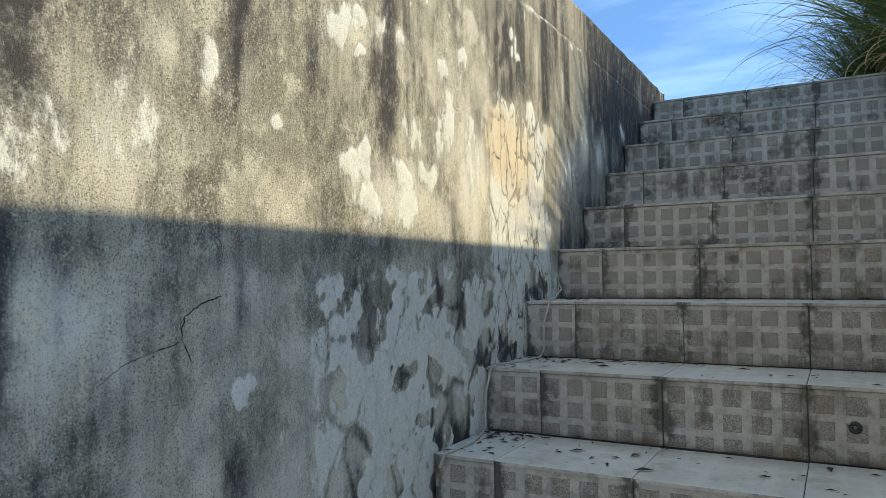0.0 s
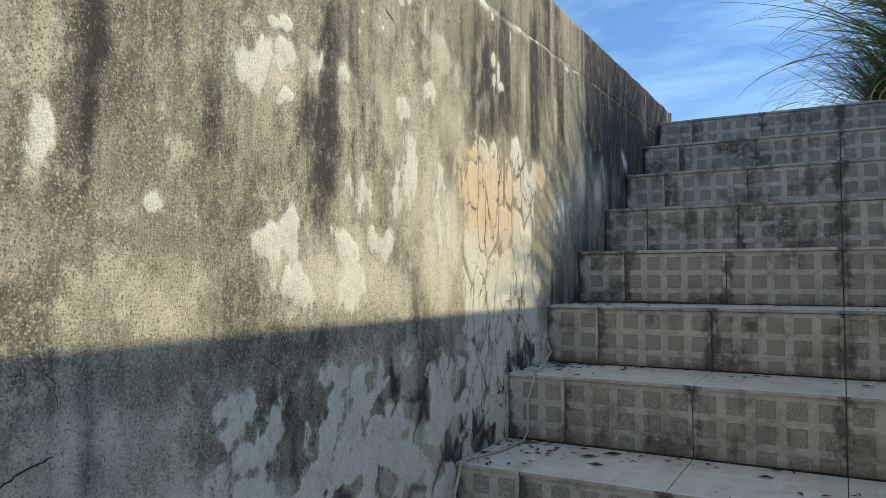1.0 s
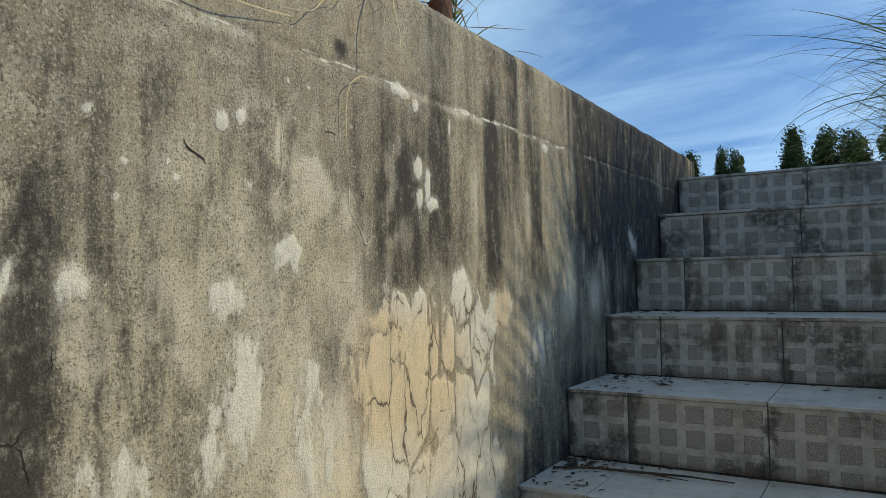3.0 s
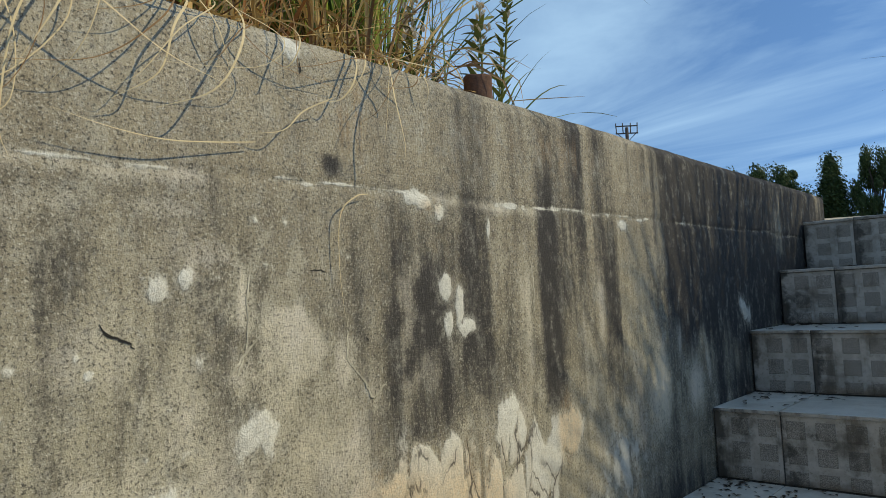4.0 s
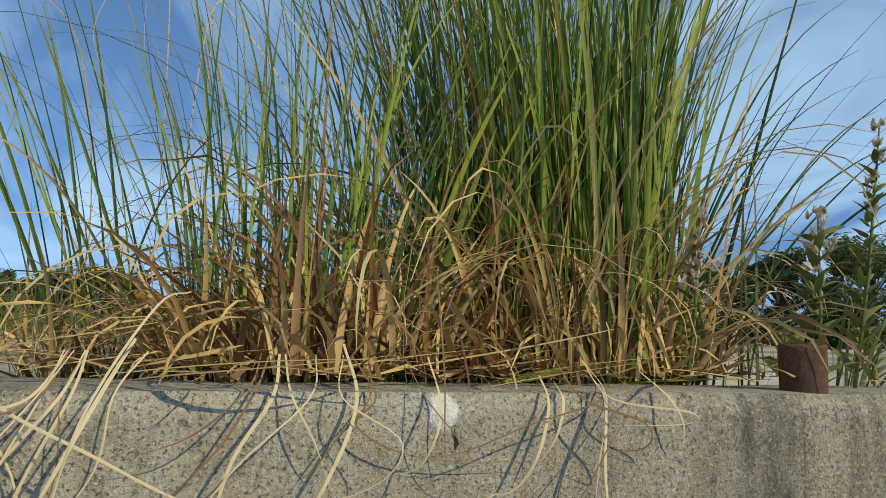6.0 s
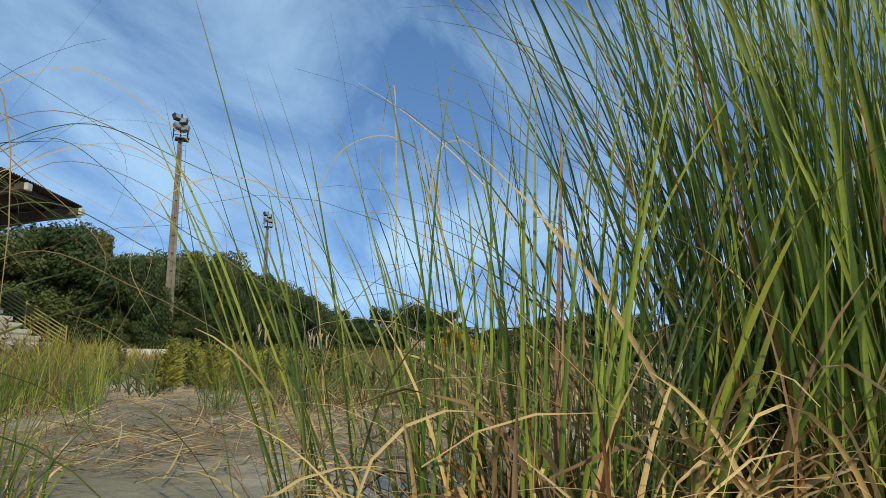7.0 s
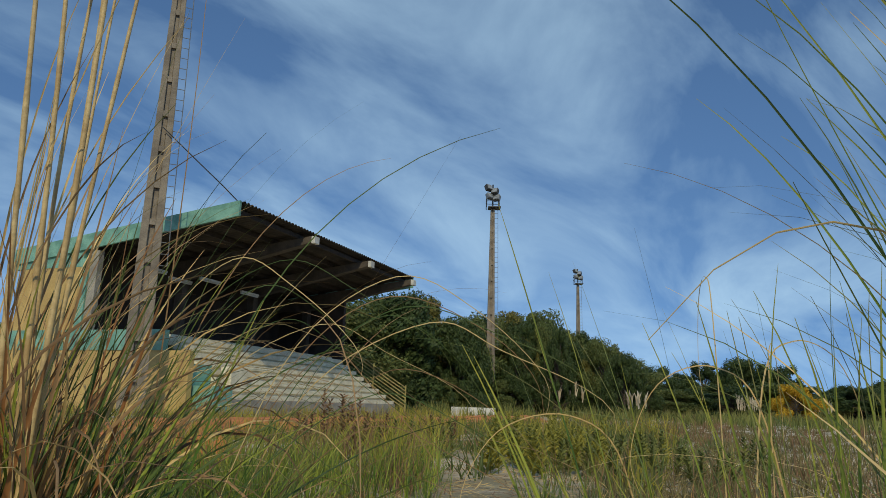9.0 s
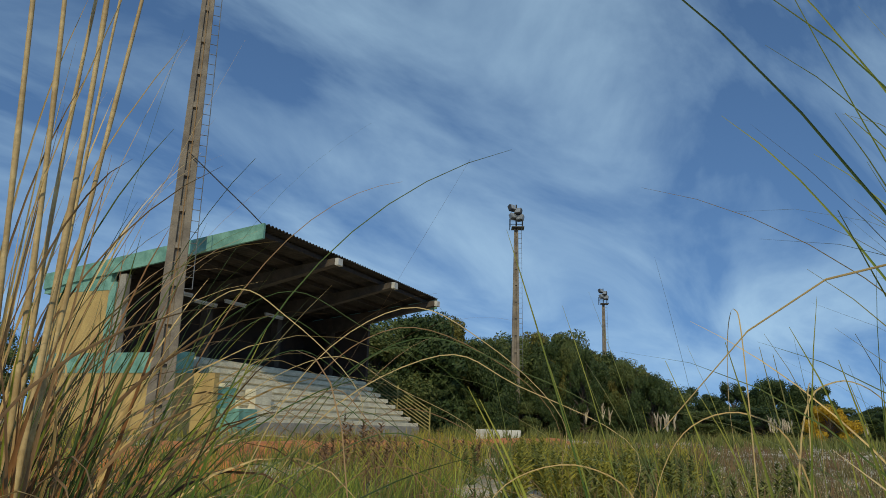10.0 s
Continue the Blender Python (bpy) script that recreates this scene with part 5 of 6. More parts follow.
extra("drooping_straw", rng, t_head, 14, (1.18, 0.80, 0.03), 0.16, 0.6, 1.0, 0.6, 2.2, 0.0035, "brown", math.pi, 0.7, 16)
extra("dark_blade", rng, t_head, 240, (1.20, 0.80, 0.03), 0.2, 0.45, 0.85, 0.42, 1.2, 0.006, "deep_green")
for y, x, h in ((-0.28, 1.46, 0.6), (-0.08, 1.48, 1.0), (0.24, 1.50, 1.1), (0.05, 1.66, 1.2), (0.6, 1.56, 1.2)):
    tussock(rng, (x, y, 0.07), 0.2, h, 0, 1300, 300, 300, 0.26, 0.020, "grass tussock on the shaded edge of the stairwell", tips=0.7)

# ---- dry blades hanging over the wall face
HANG = [
    ((-0.03, -2.345, 0.150), (0.012, -2.352, 0.118), (0.035, -2.380, 0.075), (0.040, -2.400, 0.020), (0.020, -2.440, -0.010)),
    ((-0.03, -2.340, 0.150), (0.015, -2.338, 0.120), (0.025, -2.320, 0.085), (0.012, -2.300, 0.040)),
    ((-0.03, -2.290, 0.160), (0.015, -2.285, 0.115), (0.045, -2.310, 0.060), (0.050, -2.345, 0.010), (0.025, -2.395, -0.012)),
    ((-0.02, -2.209, 0.230), (0.010, -2.209, 0.140), (0.016, -2.209, 0.090), (0.012, -2.206, 0.050)),
    ((-0.02, -2.050, 0.135), (0.020, -2.058, 0.115), (0.050, -2.075, 0.050), (0.060, -2.070, -0.010), (0.050, -2.062, -0.036)),
    ((-0.02, -2.105, 0.135), (0.015, -2.112, 0.112), (0.032, -2.130, 0.070), (0.028, -2.150, 0.042), (0.016, -2.172, 0.036)),
    ((0.028, -2.165, 0.040), (0.020, -2.205, 0.018), (0.024, -2.240, -0.012), (0.012, -2.285, -0.020)),
    ((-0.03, -2.420, 0.200), (0.05, -2.440, 0.185), (0.11, -2.475, 0.110), (0.11, -2.495, 0.020), (0.08, -2.52, -0.03)),
    ((-0.03, -2.360, 0.150), (0.02, -2.372, 0.125), (0.03, -2.412, 0.090), (0.02, -2.470, 0.070)),
    ((0.012, -2.27, -0.028), (0.016, -2.33, -0.037), (0.022, -2.385, -0.043), (0.026, -2.44, -0.040), (0.030, -2.50, -0.030)),
    ((-0.02, -2.09, 0.13), (0.02, -2.10, 0.115), (0.03, -2.112, 0.085), (0.02, -2.128, 0.055)),
    ((0.010, -2.095, -0.074), (0.014, -2.120, -0.080), (0.012, -2.145, -0.105), (0.010, -2.148, -0.17), (0.008, -2.140, -0.235)),
    ((-0.03, -2.46, 0.16), (0.03, -2.475, 0.12), (0.06, -2.50, 0.06), (0.05, -2.53, 0.0)),
    ((-0.03, -2.62, 0.16), (0.03, -2.63, 0.12), (0.05, -2.65, 0.05), (0.03, -2.68, -0.04)),
    ((-0.03, -1.99, 0.14), (0.012, -1.985, 0.118), (0.02, -1.975, 0.095), (0.012, -1.97, 0.07)),
]
for n, pts in enumerate(HANG):
    ribbon("hanging_blade", pts, (0.0034, 0.0022, 0.0036, 0.0018, 0.0032)[n % 5] * (0.5 if n in (7, 9) else 0.9), M["brown"] if n % 5 == 3 else M["pale_straw"], t_thin)

for n in range(26):
    y, d, h = rng.uniform(-2.62, -2.03), rng.uniform(0.012, 0.06), rng.uniform(0.04, 0.2) * (1 if n % 2 else 0.6)
    w, c = rng.gauss(-0.05, 0.09), rng.gauss(0, 0.03)
    ribbon("hanging_blade", ((-0.03, y, 0.15), (d * 0.5, y + 0.1 * w, 0.118), (d, y + 0.35 * w + c, 0.118 - h * 0.4), (d * 0.9, y + 0.75 * w + c, 0.118 - h * 0.85), (d * 0.5, y + 1.3 * w, 0.118 - h)),
           rng.uniform(0.0011, 0.0026), M["pale_straw"] if n % 3 else M["brown"], t_thin)

# long looping strands over the view of the stand
for n in range(18):
    a, z = math.radians(124) + rng.gauss(0, 0.3), rng.uniform(0.52, 0.84)
    bx, by, k = -0.36 + rng.gauss(0, 0.07), -3.44 + rng.gauss(0, 0.09), rng.uniform(0.75, 1.2)
    c, d, w = math.cos(a), math.sin(a), rng.gauss(0, 0.14)
    ribbon("looping_strand", [(bx + c * k * u - d * w * u, by + d * k * u + c * w * u, h) for u, h in
                              ((0, 0.08), (0.07, 0.5 * z), (0.19, z - 0.12), (0.33 + 0.05 * rng.random(), z), (0.50, z - 0.05), (0.60 + 0.08 * rng.random(), z - 0.16), (0.62, z - 0.22 - 0.2 * rng.random()))],
           rng.uniform(0.0012, 0.0026), (M["brown"], M["deep_green"], M["culm"], M["deep_green"])[n % 4], t_left)
# dry hooks above the open fan
for n in range(6):
    bx, by, z = -0.42 + rng.gauss(0, 0.06), -2.40 + rng.gauss(0, 0.10), rng.uniform(0.5, 0.8)
    a, r = rng.uniform(0, 6.28), rng.uniform(0.04, 0.11)
    c, d = math.cos(a), math.sin(a)
    ribbon("dry_hook", [(bx, by, 0.08), (bx - 0.03 * c, by - 0.03 * d, 0.5 * z), (bx, by, z - 0.06), (bx + r * c * 0.6, by + r * d * 0.6, z), (bx + r * c * 1.4, by + r * d * 1.4, z - 0.02),
                        (bx + r * c * 1.8, by + r * d * 1.8, z - 0.10), (bx + r * c * 1.5, by + r * d * 1.5, z - 0.17)], rng.uniform(0.0012, 0.002), M["dry"] if n % 2 else M["culm"], t_fan)

# ---- straw lying on the wall top
specs = []
for _ in range(50):
    y = rng.uniform(-3.6, -1.7)
    specs.append(((rng.uniform(-0.15, -0.02), y, TOP + 0.004 + rng.uniform(0, 0.012)), rng.choice((1.57, -1.57)) + rng.gauss(0, 0.6), rng.uniform(0.08, 0.3),
                  rng.uniform(0.003, 0.008), rng.uniform(1.35, 1.52), rng.uniform(-0.1, 0.25), rng.gauss(0, 1.2)))
V, F, A = blades(rng, specs, 9)
V[:, 2] = np.maximum(V[:, 2], TOP + 0.002 - 0.6 * np.maximum(V[:, 0], 0))
tagged(raw("straw", V, F, M["dry"], None, A, True), "loose dry straw lying along the wall top", "straw", kind="stuff")


# ---- rusty pipe stub and the weeds round it
def pipe_stub():
    ob = thing("pipe_stub", "short rusty iron pipe standing on the wall top", "pipe")
    ob.location = (-0.052, -1.762, TOP)
    bm = bmesh.new()
    ring = []
    for r, z in ((0.025, -0.004), (0.0255, 0.02), (0.0252, 0.045), (0.026, 0.049), (0.0245, 0.051), (0.0215, 0.049), (0.021, 0.005)):
        ring.append([bm.verts.new((r * math.cos(a * math.tau / 20) * (1 + 0.01 * math.sin(3 * a)), r * math.sin(a * math.tau / 20), z + 0.0015 * math.sin(a))) for a in range(20)])
    for a, b in zip(ring, ring[1:]):
        for k in range(20):
            bm.faces.new((a[k], a[(k + 1) % 20], b[(k + 1) % 20], b[k]))
    bm.faces.new(ring[-1])
    part("tube", bm, M["rust"], ob, smooth=True)


pipe_stub()


def weed(rng, base, height, lean, az, leaf=0.045, n=34, mat="weed", heads=True, label="upright leafy weed with small seed heads behind the wall"):
    """A single stem with narrow leaves, shorter towards the top, and a loose head."""
    ob = thing("weed", label, "weed", "weeds along the wall")
    ob.location = base
    top = Vector((lean * math.cos(az), lean * math.sin(az), 1)).normalized() * height
    bm = bmesh.new()
    tube(bm, [(0, 0, -0.02), top * 0.5 + Vector((0.004, 0.003, 0)), top], [0.0028, 0.0022, 0.001], 6)
    part("stem", bm, M[mat], ob, smooth=True)
    specs = []
    for i in range(n):
        t = 0.12 + 0.8 * i / n
        p = Vector(base) + top * t
        specs.append((tuple(p), i * 2.4 + rng.uniform(-0.4, 0.4), leaf * (1.25 - 0.8 * t) * rng.uniform(0.7, 1.2), leaf * 0.2, rng.uniform(0.6, 1.2), rng.uniform(0.2, 1.1), 0.2))
    blade_part("leaf", rng, specs, M[mat], ob, 5)
    if heads:
        specs = []
        for i in range(26):
            t = rng.uniform(0.62, 1.02)
            p = Vector(base) + top * t + Vector((rng.gauss(0, 0.010), rng.gauss(0, 0.010), 0)) * (1.5 - t)
            for q in range(3):
                specs.append((tuple(p), rng.uniform(0, 6.28), 0.012, 0.006, rng.uniform(0.1, 0.8), 0.3, 0))
        blade_part("seed_head", rng, specs, M["plume"], ob, 3)
    return ob


weed(rng, (-0.10, -1.70, GZ), 0.25, 0.06, 1.5, 0.06, 30)
weed(rng, (-0.11, -1.635, GZ), 0.38, 0.16, 1.4, 0.045, 46)
weed(rng, (-0.14, -1.86, GZ), 0.24, 0.1, 1.0, 0.035, 26)
weed(rng, (-0.16, -1.81, GZ), 0.20, 0.2, -1.0, 0.03, 22)
t_fan2 = thing("grass_tuft", "small fan of thin green blades beside the pipe", "grass")
t_fan2.location = (-0.15, -1.60, GZ)
blade_part("green_blade", rng, spread(rng, 13, (-0.15, -1.60, GZ), 0.02, 0.2, 0.42, 0.45, 0.7, 0.0035, 1.45, 0.35), M["grey_green"], t_fan2)
blade_part("stem", rng, spread(rng, 10, (-0.17, -1.76, GZ), 0.04, 0.2, 0.42, 0.12, 0.5, 0.003, 1.4, 0.8), M["grey_green"], t_fan2)
for y, h in ((-1.42, 0.15), (-1.33, 0.12), (-1.20, 0.17), (-1.08, 0.14), (-0.98, 0.2), (-0.85, 0.16), (-0.7, 0.18), (-0.5, 0.15)):
    weed(rng, (-0.32 - rng.random() * 0.2, y, GZ), h, 0.1, rng.uniform(0, 6), 0.06, 26, "weed", False, "low bushy weed behind the wall")


def field_weed(yaw, d, h, mat, label, n=46, leaf=0.09):
    a = radians(yaw)
    x, y = 0.5 - math.sin(a) * d, -2.33 + math.cos(a) * d
    for _ in range(5):
        q = weed(rng, (x + rng.gauss(0, 0.10), y + rng.gauss(0, 0.10), 0.065), h * rng.uniform(0.6, 1.0), rng.uniform(0.05, 0.3), rng.uniform(0, 6.28), leaf, n, mat, False, label)
        q["group"] = "weeds on the field"


for yaw, d, h in ((128.2, 6.0, 0.75), (127.4, 6.3, 0.6), (131, 6.6, 0.55), (126, 8.0, 0.5), (120.5, 9, 0.5)):
    field_weed(yaw, d, h, "russet", "dead russet-brown weed standing on the field")
for yaw, d, h in ((124, 6.4, 0.45), (121.6, 7.4, 0.4), (114, 6.2, 0.4), (111, 5.6, 0.36), (107, 5.2, 0.4), (104.5, 6.0, 0.42), (101, 5.4, 0.36), (97, 6.5, 0.4), (116, 8.6, 0.45), (109, 7.8, 0.42)):
    field_weed(yaw, d, h, "weed", "olive leafy weed standing on the field")
for yaw, d, h in ((117, 5.6, 0.46), (115.6, 6.2, 0.48), (113, 5.4, 0.45), (112, 6.0, 0.48), (110, 5.8, 0.42), (113, 7.0, 0.42), (110, 6.6, 0.4), (116, 10.0, 0.5), (105.6, 7.2, 0.42), (114.5, 8.0, 0.5), (112.2, 8.6, 0.5), (111.2, 7.4, 0.45), (108.6, 8.2, 0.46), (115.4, 9.2, 0.5), (121, 10.5, 0.5), (123, 9.6, 0.5), (107.2, 6.4, 0.36)):
    field_weed(yaw, d, h, "gold", "yellow-flowered weed standing on the field")


# ---- field vegetation
def scatter(name, label, mats, n, yaw, dist, height, per=9, width=0.008, power=1.0, curl=0.7, lean=0.3, clear=None, seed=1, group=1):
    """Tufts strewn over the ground between two compass angles and two distances."""
    rng = random.Random(seed)
    specs = []
    for _ in range(n):
        a = radians(rng.uniform(*yaw))
        d = dist[0] * (dist[1] / dist[0]) ** (rng.random() ** power)
        x, y = 0.5 - math.sin(a) * d, -2.33 + math.cos(a) * d
        if x > -0.5 or (clear and clear(x, y, rng)):
            continue
        s = rng.uniform(0.6, 1.25)
        for _ in range(per):
            flat = lean > 1.5
            specs.append(((x + rng.gauss(0, 0.03 * group * s), y + rng.gauss(0, 0.03 * group * s), rng.uniform(0.082, 0.10) if flat else 0.06), rng.uniform(0, 6.28), rng.uniform(*height) * s,
                          width * (0.6 + d * 0.10), rng.uniform(1.3, 1.58) if flat else abs(rng.gauss(0, lean)), abs(rng.gauss(curl, curl * 0.5)), 0.2))
    V, F, A = blades(rng, specs, 4)
    return tagged(raw(name, V, F, M[mats], None, A, True), label, "plants", kind="stuff")


def patch(x, y, size, seed):
    return float(vnoise(np.array([x * size + 31.0]), np.array([y * size + 57.0]), seed, 2)[0])


def clay_gap(x, y, rng):
    """Thin growth in front of the clay heap."""
    d, yaw = math.hypot(x - 0.5, y + 2.33), math.degrees(math.atan2(0.5 - x, y + 2.33))
    return 125 < yaw < 152 and 3.8 < d < 8.6 and rng.random() < 0.72


def sandy(x, y, rng):
    """Bare sand runs down the middle of the foreground."""
    d, yaw = math.hypot(x - 0.5, y + 2.33), math.degrees(math.atan2(0.5 - x, y + 2.33))
    if d < 3.4 and yaw < 130 or abs(yaw - 118) < 3.5 and d < 8:
        return rng.random() < 0.97
    return clay_gap(x, y, rng) or rng.random() < (0.93 if patch(x, y, 0.45, 17) > 0.5 else 0.15)


def clumpy(x, y, rng):
    yaw = math.degrees(math.atan2(0.5 - x, y + 2.33))
    if abs(yaw - 118) < 3.5 and math.hypot(x - 0.5, y + 2.33) < 8:
        return True
    return clay_gap(x, y, rng) or rng.random() < (0.95 if patch(x, y, 0.5, 18) > 0.5 else 0.1)


def clumpy_far(x, y, rng):
    return rng.random() < (0.85 if patch(x, y, 0.22, 19) > 0.52 else 0.1)


def path(x, y, rng):
    d, yaw = math.hypot(x - 0.5, y + 2.33), math.degrees(math.atan2(0.5 - x, y + 2.33))
    return clay_gap(x, y, rng) or abs(yaw - 118) < 3.0 and d < 9 or rng.random() < (0.9 if patch(x, y, 0.55, 23) > 0.55 else 0.2)


scatter("green_grass", "green grass tufts on the sand", "green", 290, (112, 160), (2.6, 9), (0.14, 0.42), 13, 0.0042, 0.9, 0.7, 0.35, path, 31)
scatter("grey_grass", "grey-green grass tufts on the sand", "grey_green", 500, (98, 160), (2.4, 12), (0.10, 0.34), 14, 0.004, 0.9, 0.8, 0.35, sandy, 41)
scatter("straw_tufts", "dry straw tufts on the sand", "dry", 900, (85, 165), (2.0, 12), (0.05, 0.22), 8, 0.003, 0.9, 1.2, 0.9, sandy, 32)
scatter("golden_weeds", "yellow-green weeds in flower on the field", "gold", 2600, (103, 160), (4.4, 24), (0.10, 0.46), 12, 0.0085, 0.9, 0.6, 0.5, clumpy, 33, 2)
scatter("russet_weeds", "brown dead weeds on the field", "russet", 1300, (84, 160), (3.6, 26), (0.14, 0.46), 14, 0.004, 0.9, 0.4, 0.35, clumpy, 34, 1.6)
scatter("dark_weeds", "dark green bushy weeds on the field", "leaf_olive", 1800, (102, 160), (4.2, 26), (0.08, 0.36), 14, 0.012, 0.9, 0.8, 0.7, clumpy_far, 38, 2)
scatter("dull_weeds", "dull olive weeds over the open pitch", "olive_weed", 2600, (80, 110), (4.0, 34), (0.05, 0.15), 9, 0.008, 0.9, 0.5, 0.45, None, 43, 2)
scatter("field_grass", "olive grass of the overgrown pitch", "weed", 3000, (60, 165), (7, 75), (0.05, 0.18), 7, 0.006, 1.0, 0.5, 0.4, clumpy_far, 35, 4)
scatter("field_edge", "rank grass along the foot of the trees", "weed", 1200, (84, 135), (30, 80), (0.3, 0.8), 8, 0.010, 1.0, 0.5, 0.4, None, 36, 6)
scatter("lying_straw", "flattened dry stalks on the sand", "dry", 1500, (85, 165), (1.8, 11), (0.06, 0.26), 3, 0.0055, 0.8, 0.06, 1.7, None, 37, 4)
scatter("lying_litter", "brown plant litter on the sand", "russet", 2200, (85, 165), (1.8, 12), (0.04, 0.2), 3, 0.0055, 0.8, 0.06, 1.7, None, 39, 4)


# ---- far pampas plumes
def pampas(x, y, h, seed):
    rng = random.Random(seed)
    ob = thing("pampas_grass", "pampas grass clump with pale plumes by the trees", "grass", "pampas clumps")
    ob.location = (x, y, 0.03)
    blade_part("foliage", rng, spread(rng, 60, (x, y, 0.03), 0.4, h * 0.4, h * 0.7, 0.5, 1.0, 0.07), M["weed"], ob, 5)
    specs = []
    for _ in range(7):
        a, r = rng.uniform(0, 6.28), rng.uniform(0.1, 1.2)
        bx, by = x + r * math.cos(a), y + r * math.sin(a)
        for _ in range(9):
            specs.append(((bx, by, h * rng.uniform(0.4, 0.75)), rng.uniform(0, 6.28), h * rng.uniform(0.2, 0.38), 0.085, rng.uniform(0.02, 0.3), rng.uniform(0.2, 0.9), 0))
    blade_part("plume", rng, specs, M["plume"], ob, 4)


for n, (yaw, d, h) in enumerate(((112.0, 46, 2.3), (111.2, 47, 2.5), (109.0, 50, 2.0), (106.0, 40, 1.6), (98.4, 70, 2.2), (97.8, 71, 2.1), (94.0, 72, 2.2), (93.4, 72, 2.0), (114.4, 46, 1.8))):
    a = radians(yaw)
    pampas(0.5 - math.sin(a) * d, -2.33 + math.cos(a) * d, h, 50 + n)


# ================= trees =================
def tree_variant(name, rng, height, spread, mat, label, conic=0.0, leaves=30000, leaf=0.105):
    """Tapered trunk, limbs, and a crown of many small leaf clumps with gaps."""
    top = thing(name, label, "tree", "trees round the field")
    bm = bmesh.new()
    tube(bm, [(0, 0, -0.2), (0.05, 0.02, height * 0.4), (0.0, 0.06, height * 0.85)], [height * 0.022, height * 0.016, height * 0.005], 7)
    lobes = []
    count = 48 if conic > 0.5 else 64
    for i in range(count):
        a, h = rng.uniform(0, math.tau), (0.08 + 0.9 * i / count if conic > 0.5 else rng.uniform(0.10, 0.95))
        if conic > 0.5:
            r, lobe = spread * (1.04 - h) * rng.uniform(0.25, 1.0), spread * (0.09 + 0.3 * (1 - h)) * rng.uniform(0.7, 1.25)
        else:
            r = spread * (1 - conic * h) * rng.uniform(0.45, 0.86) * (1.0 if h < 0.72 else 0.5)
            lobe = spread * rng.uniform(0.10, 0.27) * (1 - 0.5 * conic * h)
        tip = Vector((r * math.cos(a), r * math.sin(a), height * h))
        tube(bm, [(0, 0, height * h * 0.6), tip * 0.6 + Vector((0, 0, height * h * 0.25)), tip], [height * 0.008, height * 0.005, height * 0.002], 5)
        lobes.append((tip, lobe))
    lobes.append((Vector((0, 0, height * 0.9)), spread * (0.32 - 0.3 * min(conic, 0.8))))
    part("trunk", bm, M["bark"], top)
    V, F, A = [], [], []
    for i in range(leaves):
        d = Vector((rng.gauss(0, 1), rng.gauss(0, 1), rng.gauss(0, 1))).normalized()
        if conic > 0.5:
            # whorls of branches, narrowing to the tip
            h, a = rng.random() ** 1.25, rng.uniform(0, math.tau)
            reach = spread * (1.02 - h) * (0.62 + 0.28 * abs(math.sin(h * 24 + 1.7 * math.sin(a * 3))) + 0.14 * math.sin(a * 5 + h * 9))
            r = reach * rng.random() ** 0.45
            p = Vector((r * math.cos(a), r * math.sin(a), height * (0.04 + 0.96 * h) - 0.18 * r)) + d * (0.6 if rng.random() < 0.12 else 0.22)
        else:
            c, r = lobes[rng.randrange(len(lobes))]
            p = c + d * r * (rng.random() ** 0.30) * (1.15 if rng.random() < 0.06 else 1.0)
        if p.z < 0.05:
            p.z = rng.uniform(0.05, 0.4)
        n = (d + Vector((rng.gauss(0, 0.45), rng.gauss(0, 0.45), rng.gauss(0, 0.45)))).normalized()
        a = n.orthogonal().normalized(); b = n.cross(a)
        s = leaf * rng.uniform(0.5, 1.2)
        q = len(V)
        V += [p - a * s, p - b * s * 0.55, p + a * s, p + b * s * 0.55]
        A += [rng.random()] * 4
        F.append((q, q + 1, q + 2, q + 3))
    ob = raw("crown", np.array([tuple(v) for v in V]), F, mat, top, A)
    ob["kind"] = "stuff"
    return top


rng = random.Random(21)
TREES = [
    tree_variant("tree", rng, 7.0, 3.4, M["leaf_dark"], "dark green broadleaf tree at the edge of the field"),
    tree_variant("tree", rng, 6.0, 3.6, M["leaf_olive"], "olive green bushy tree at the edge of the field"),
    tree_variant("tree", rng, 8.0, 2.6, M["leaf_dark"], "tall dark conifer-like tree beyond the field", 0.7),
    tree_variant("tree", rng, 4.5, 3.2, M["leaf_autumn"], "autumn tree with yellow foliage beyond the field"),
    tree_variant("tree", rng, 7.5, 3.0, M["leaf_moss"], "tall moss-green tree at the edge of the field", 0.2),
    tree_variant("tree", rng, 5.0, 3.4, M["leaf_dark"], "round dark green bush at the edge of the field"),
]
EYE = Vector((0.5, -2.33, 0.5))


def place(kind, yaw, dist, height, base, sx=1.0):
    """A copy of a tree at a compass angle and distance from the stairwell."""
    a = radians(yaw)
    p = Vector((EYE.x - math.sin(a) * dist, EYE.y + math.cos(a) * dist, 0.03))
    s = height / base
    m = Matrix.Translation(p) @ Matrix.Rotation(rng.uniform(0, 6.28), 4, "Z") @ Matrix.Diagonal((s * sx, s * sx, s, 1))
    return copy_thing(TREES[kind], m)


BASE_H = (7.0, 6.0, 8.0, 4.5, 7.5, 5.0)


def skyline(yaw, elev, dist, kind, sx=1.0):
    place(kind, yaw, dist, 0.45 + dist * math.tan(radians(elev)), BASE_H[kind], sx)


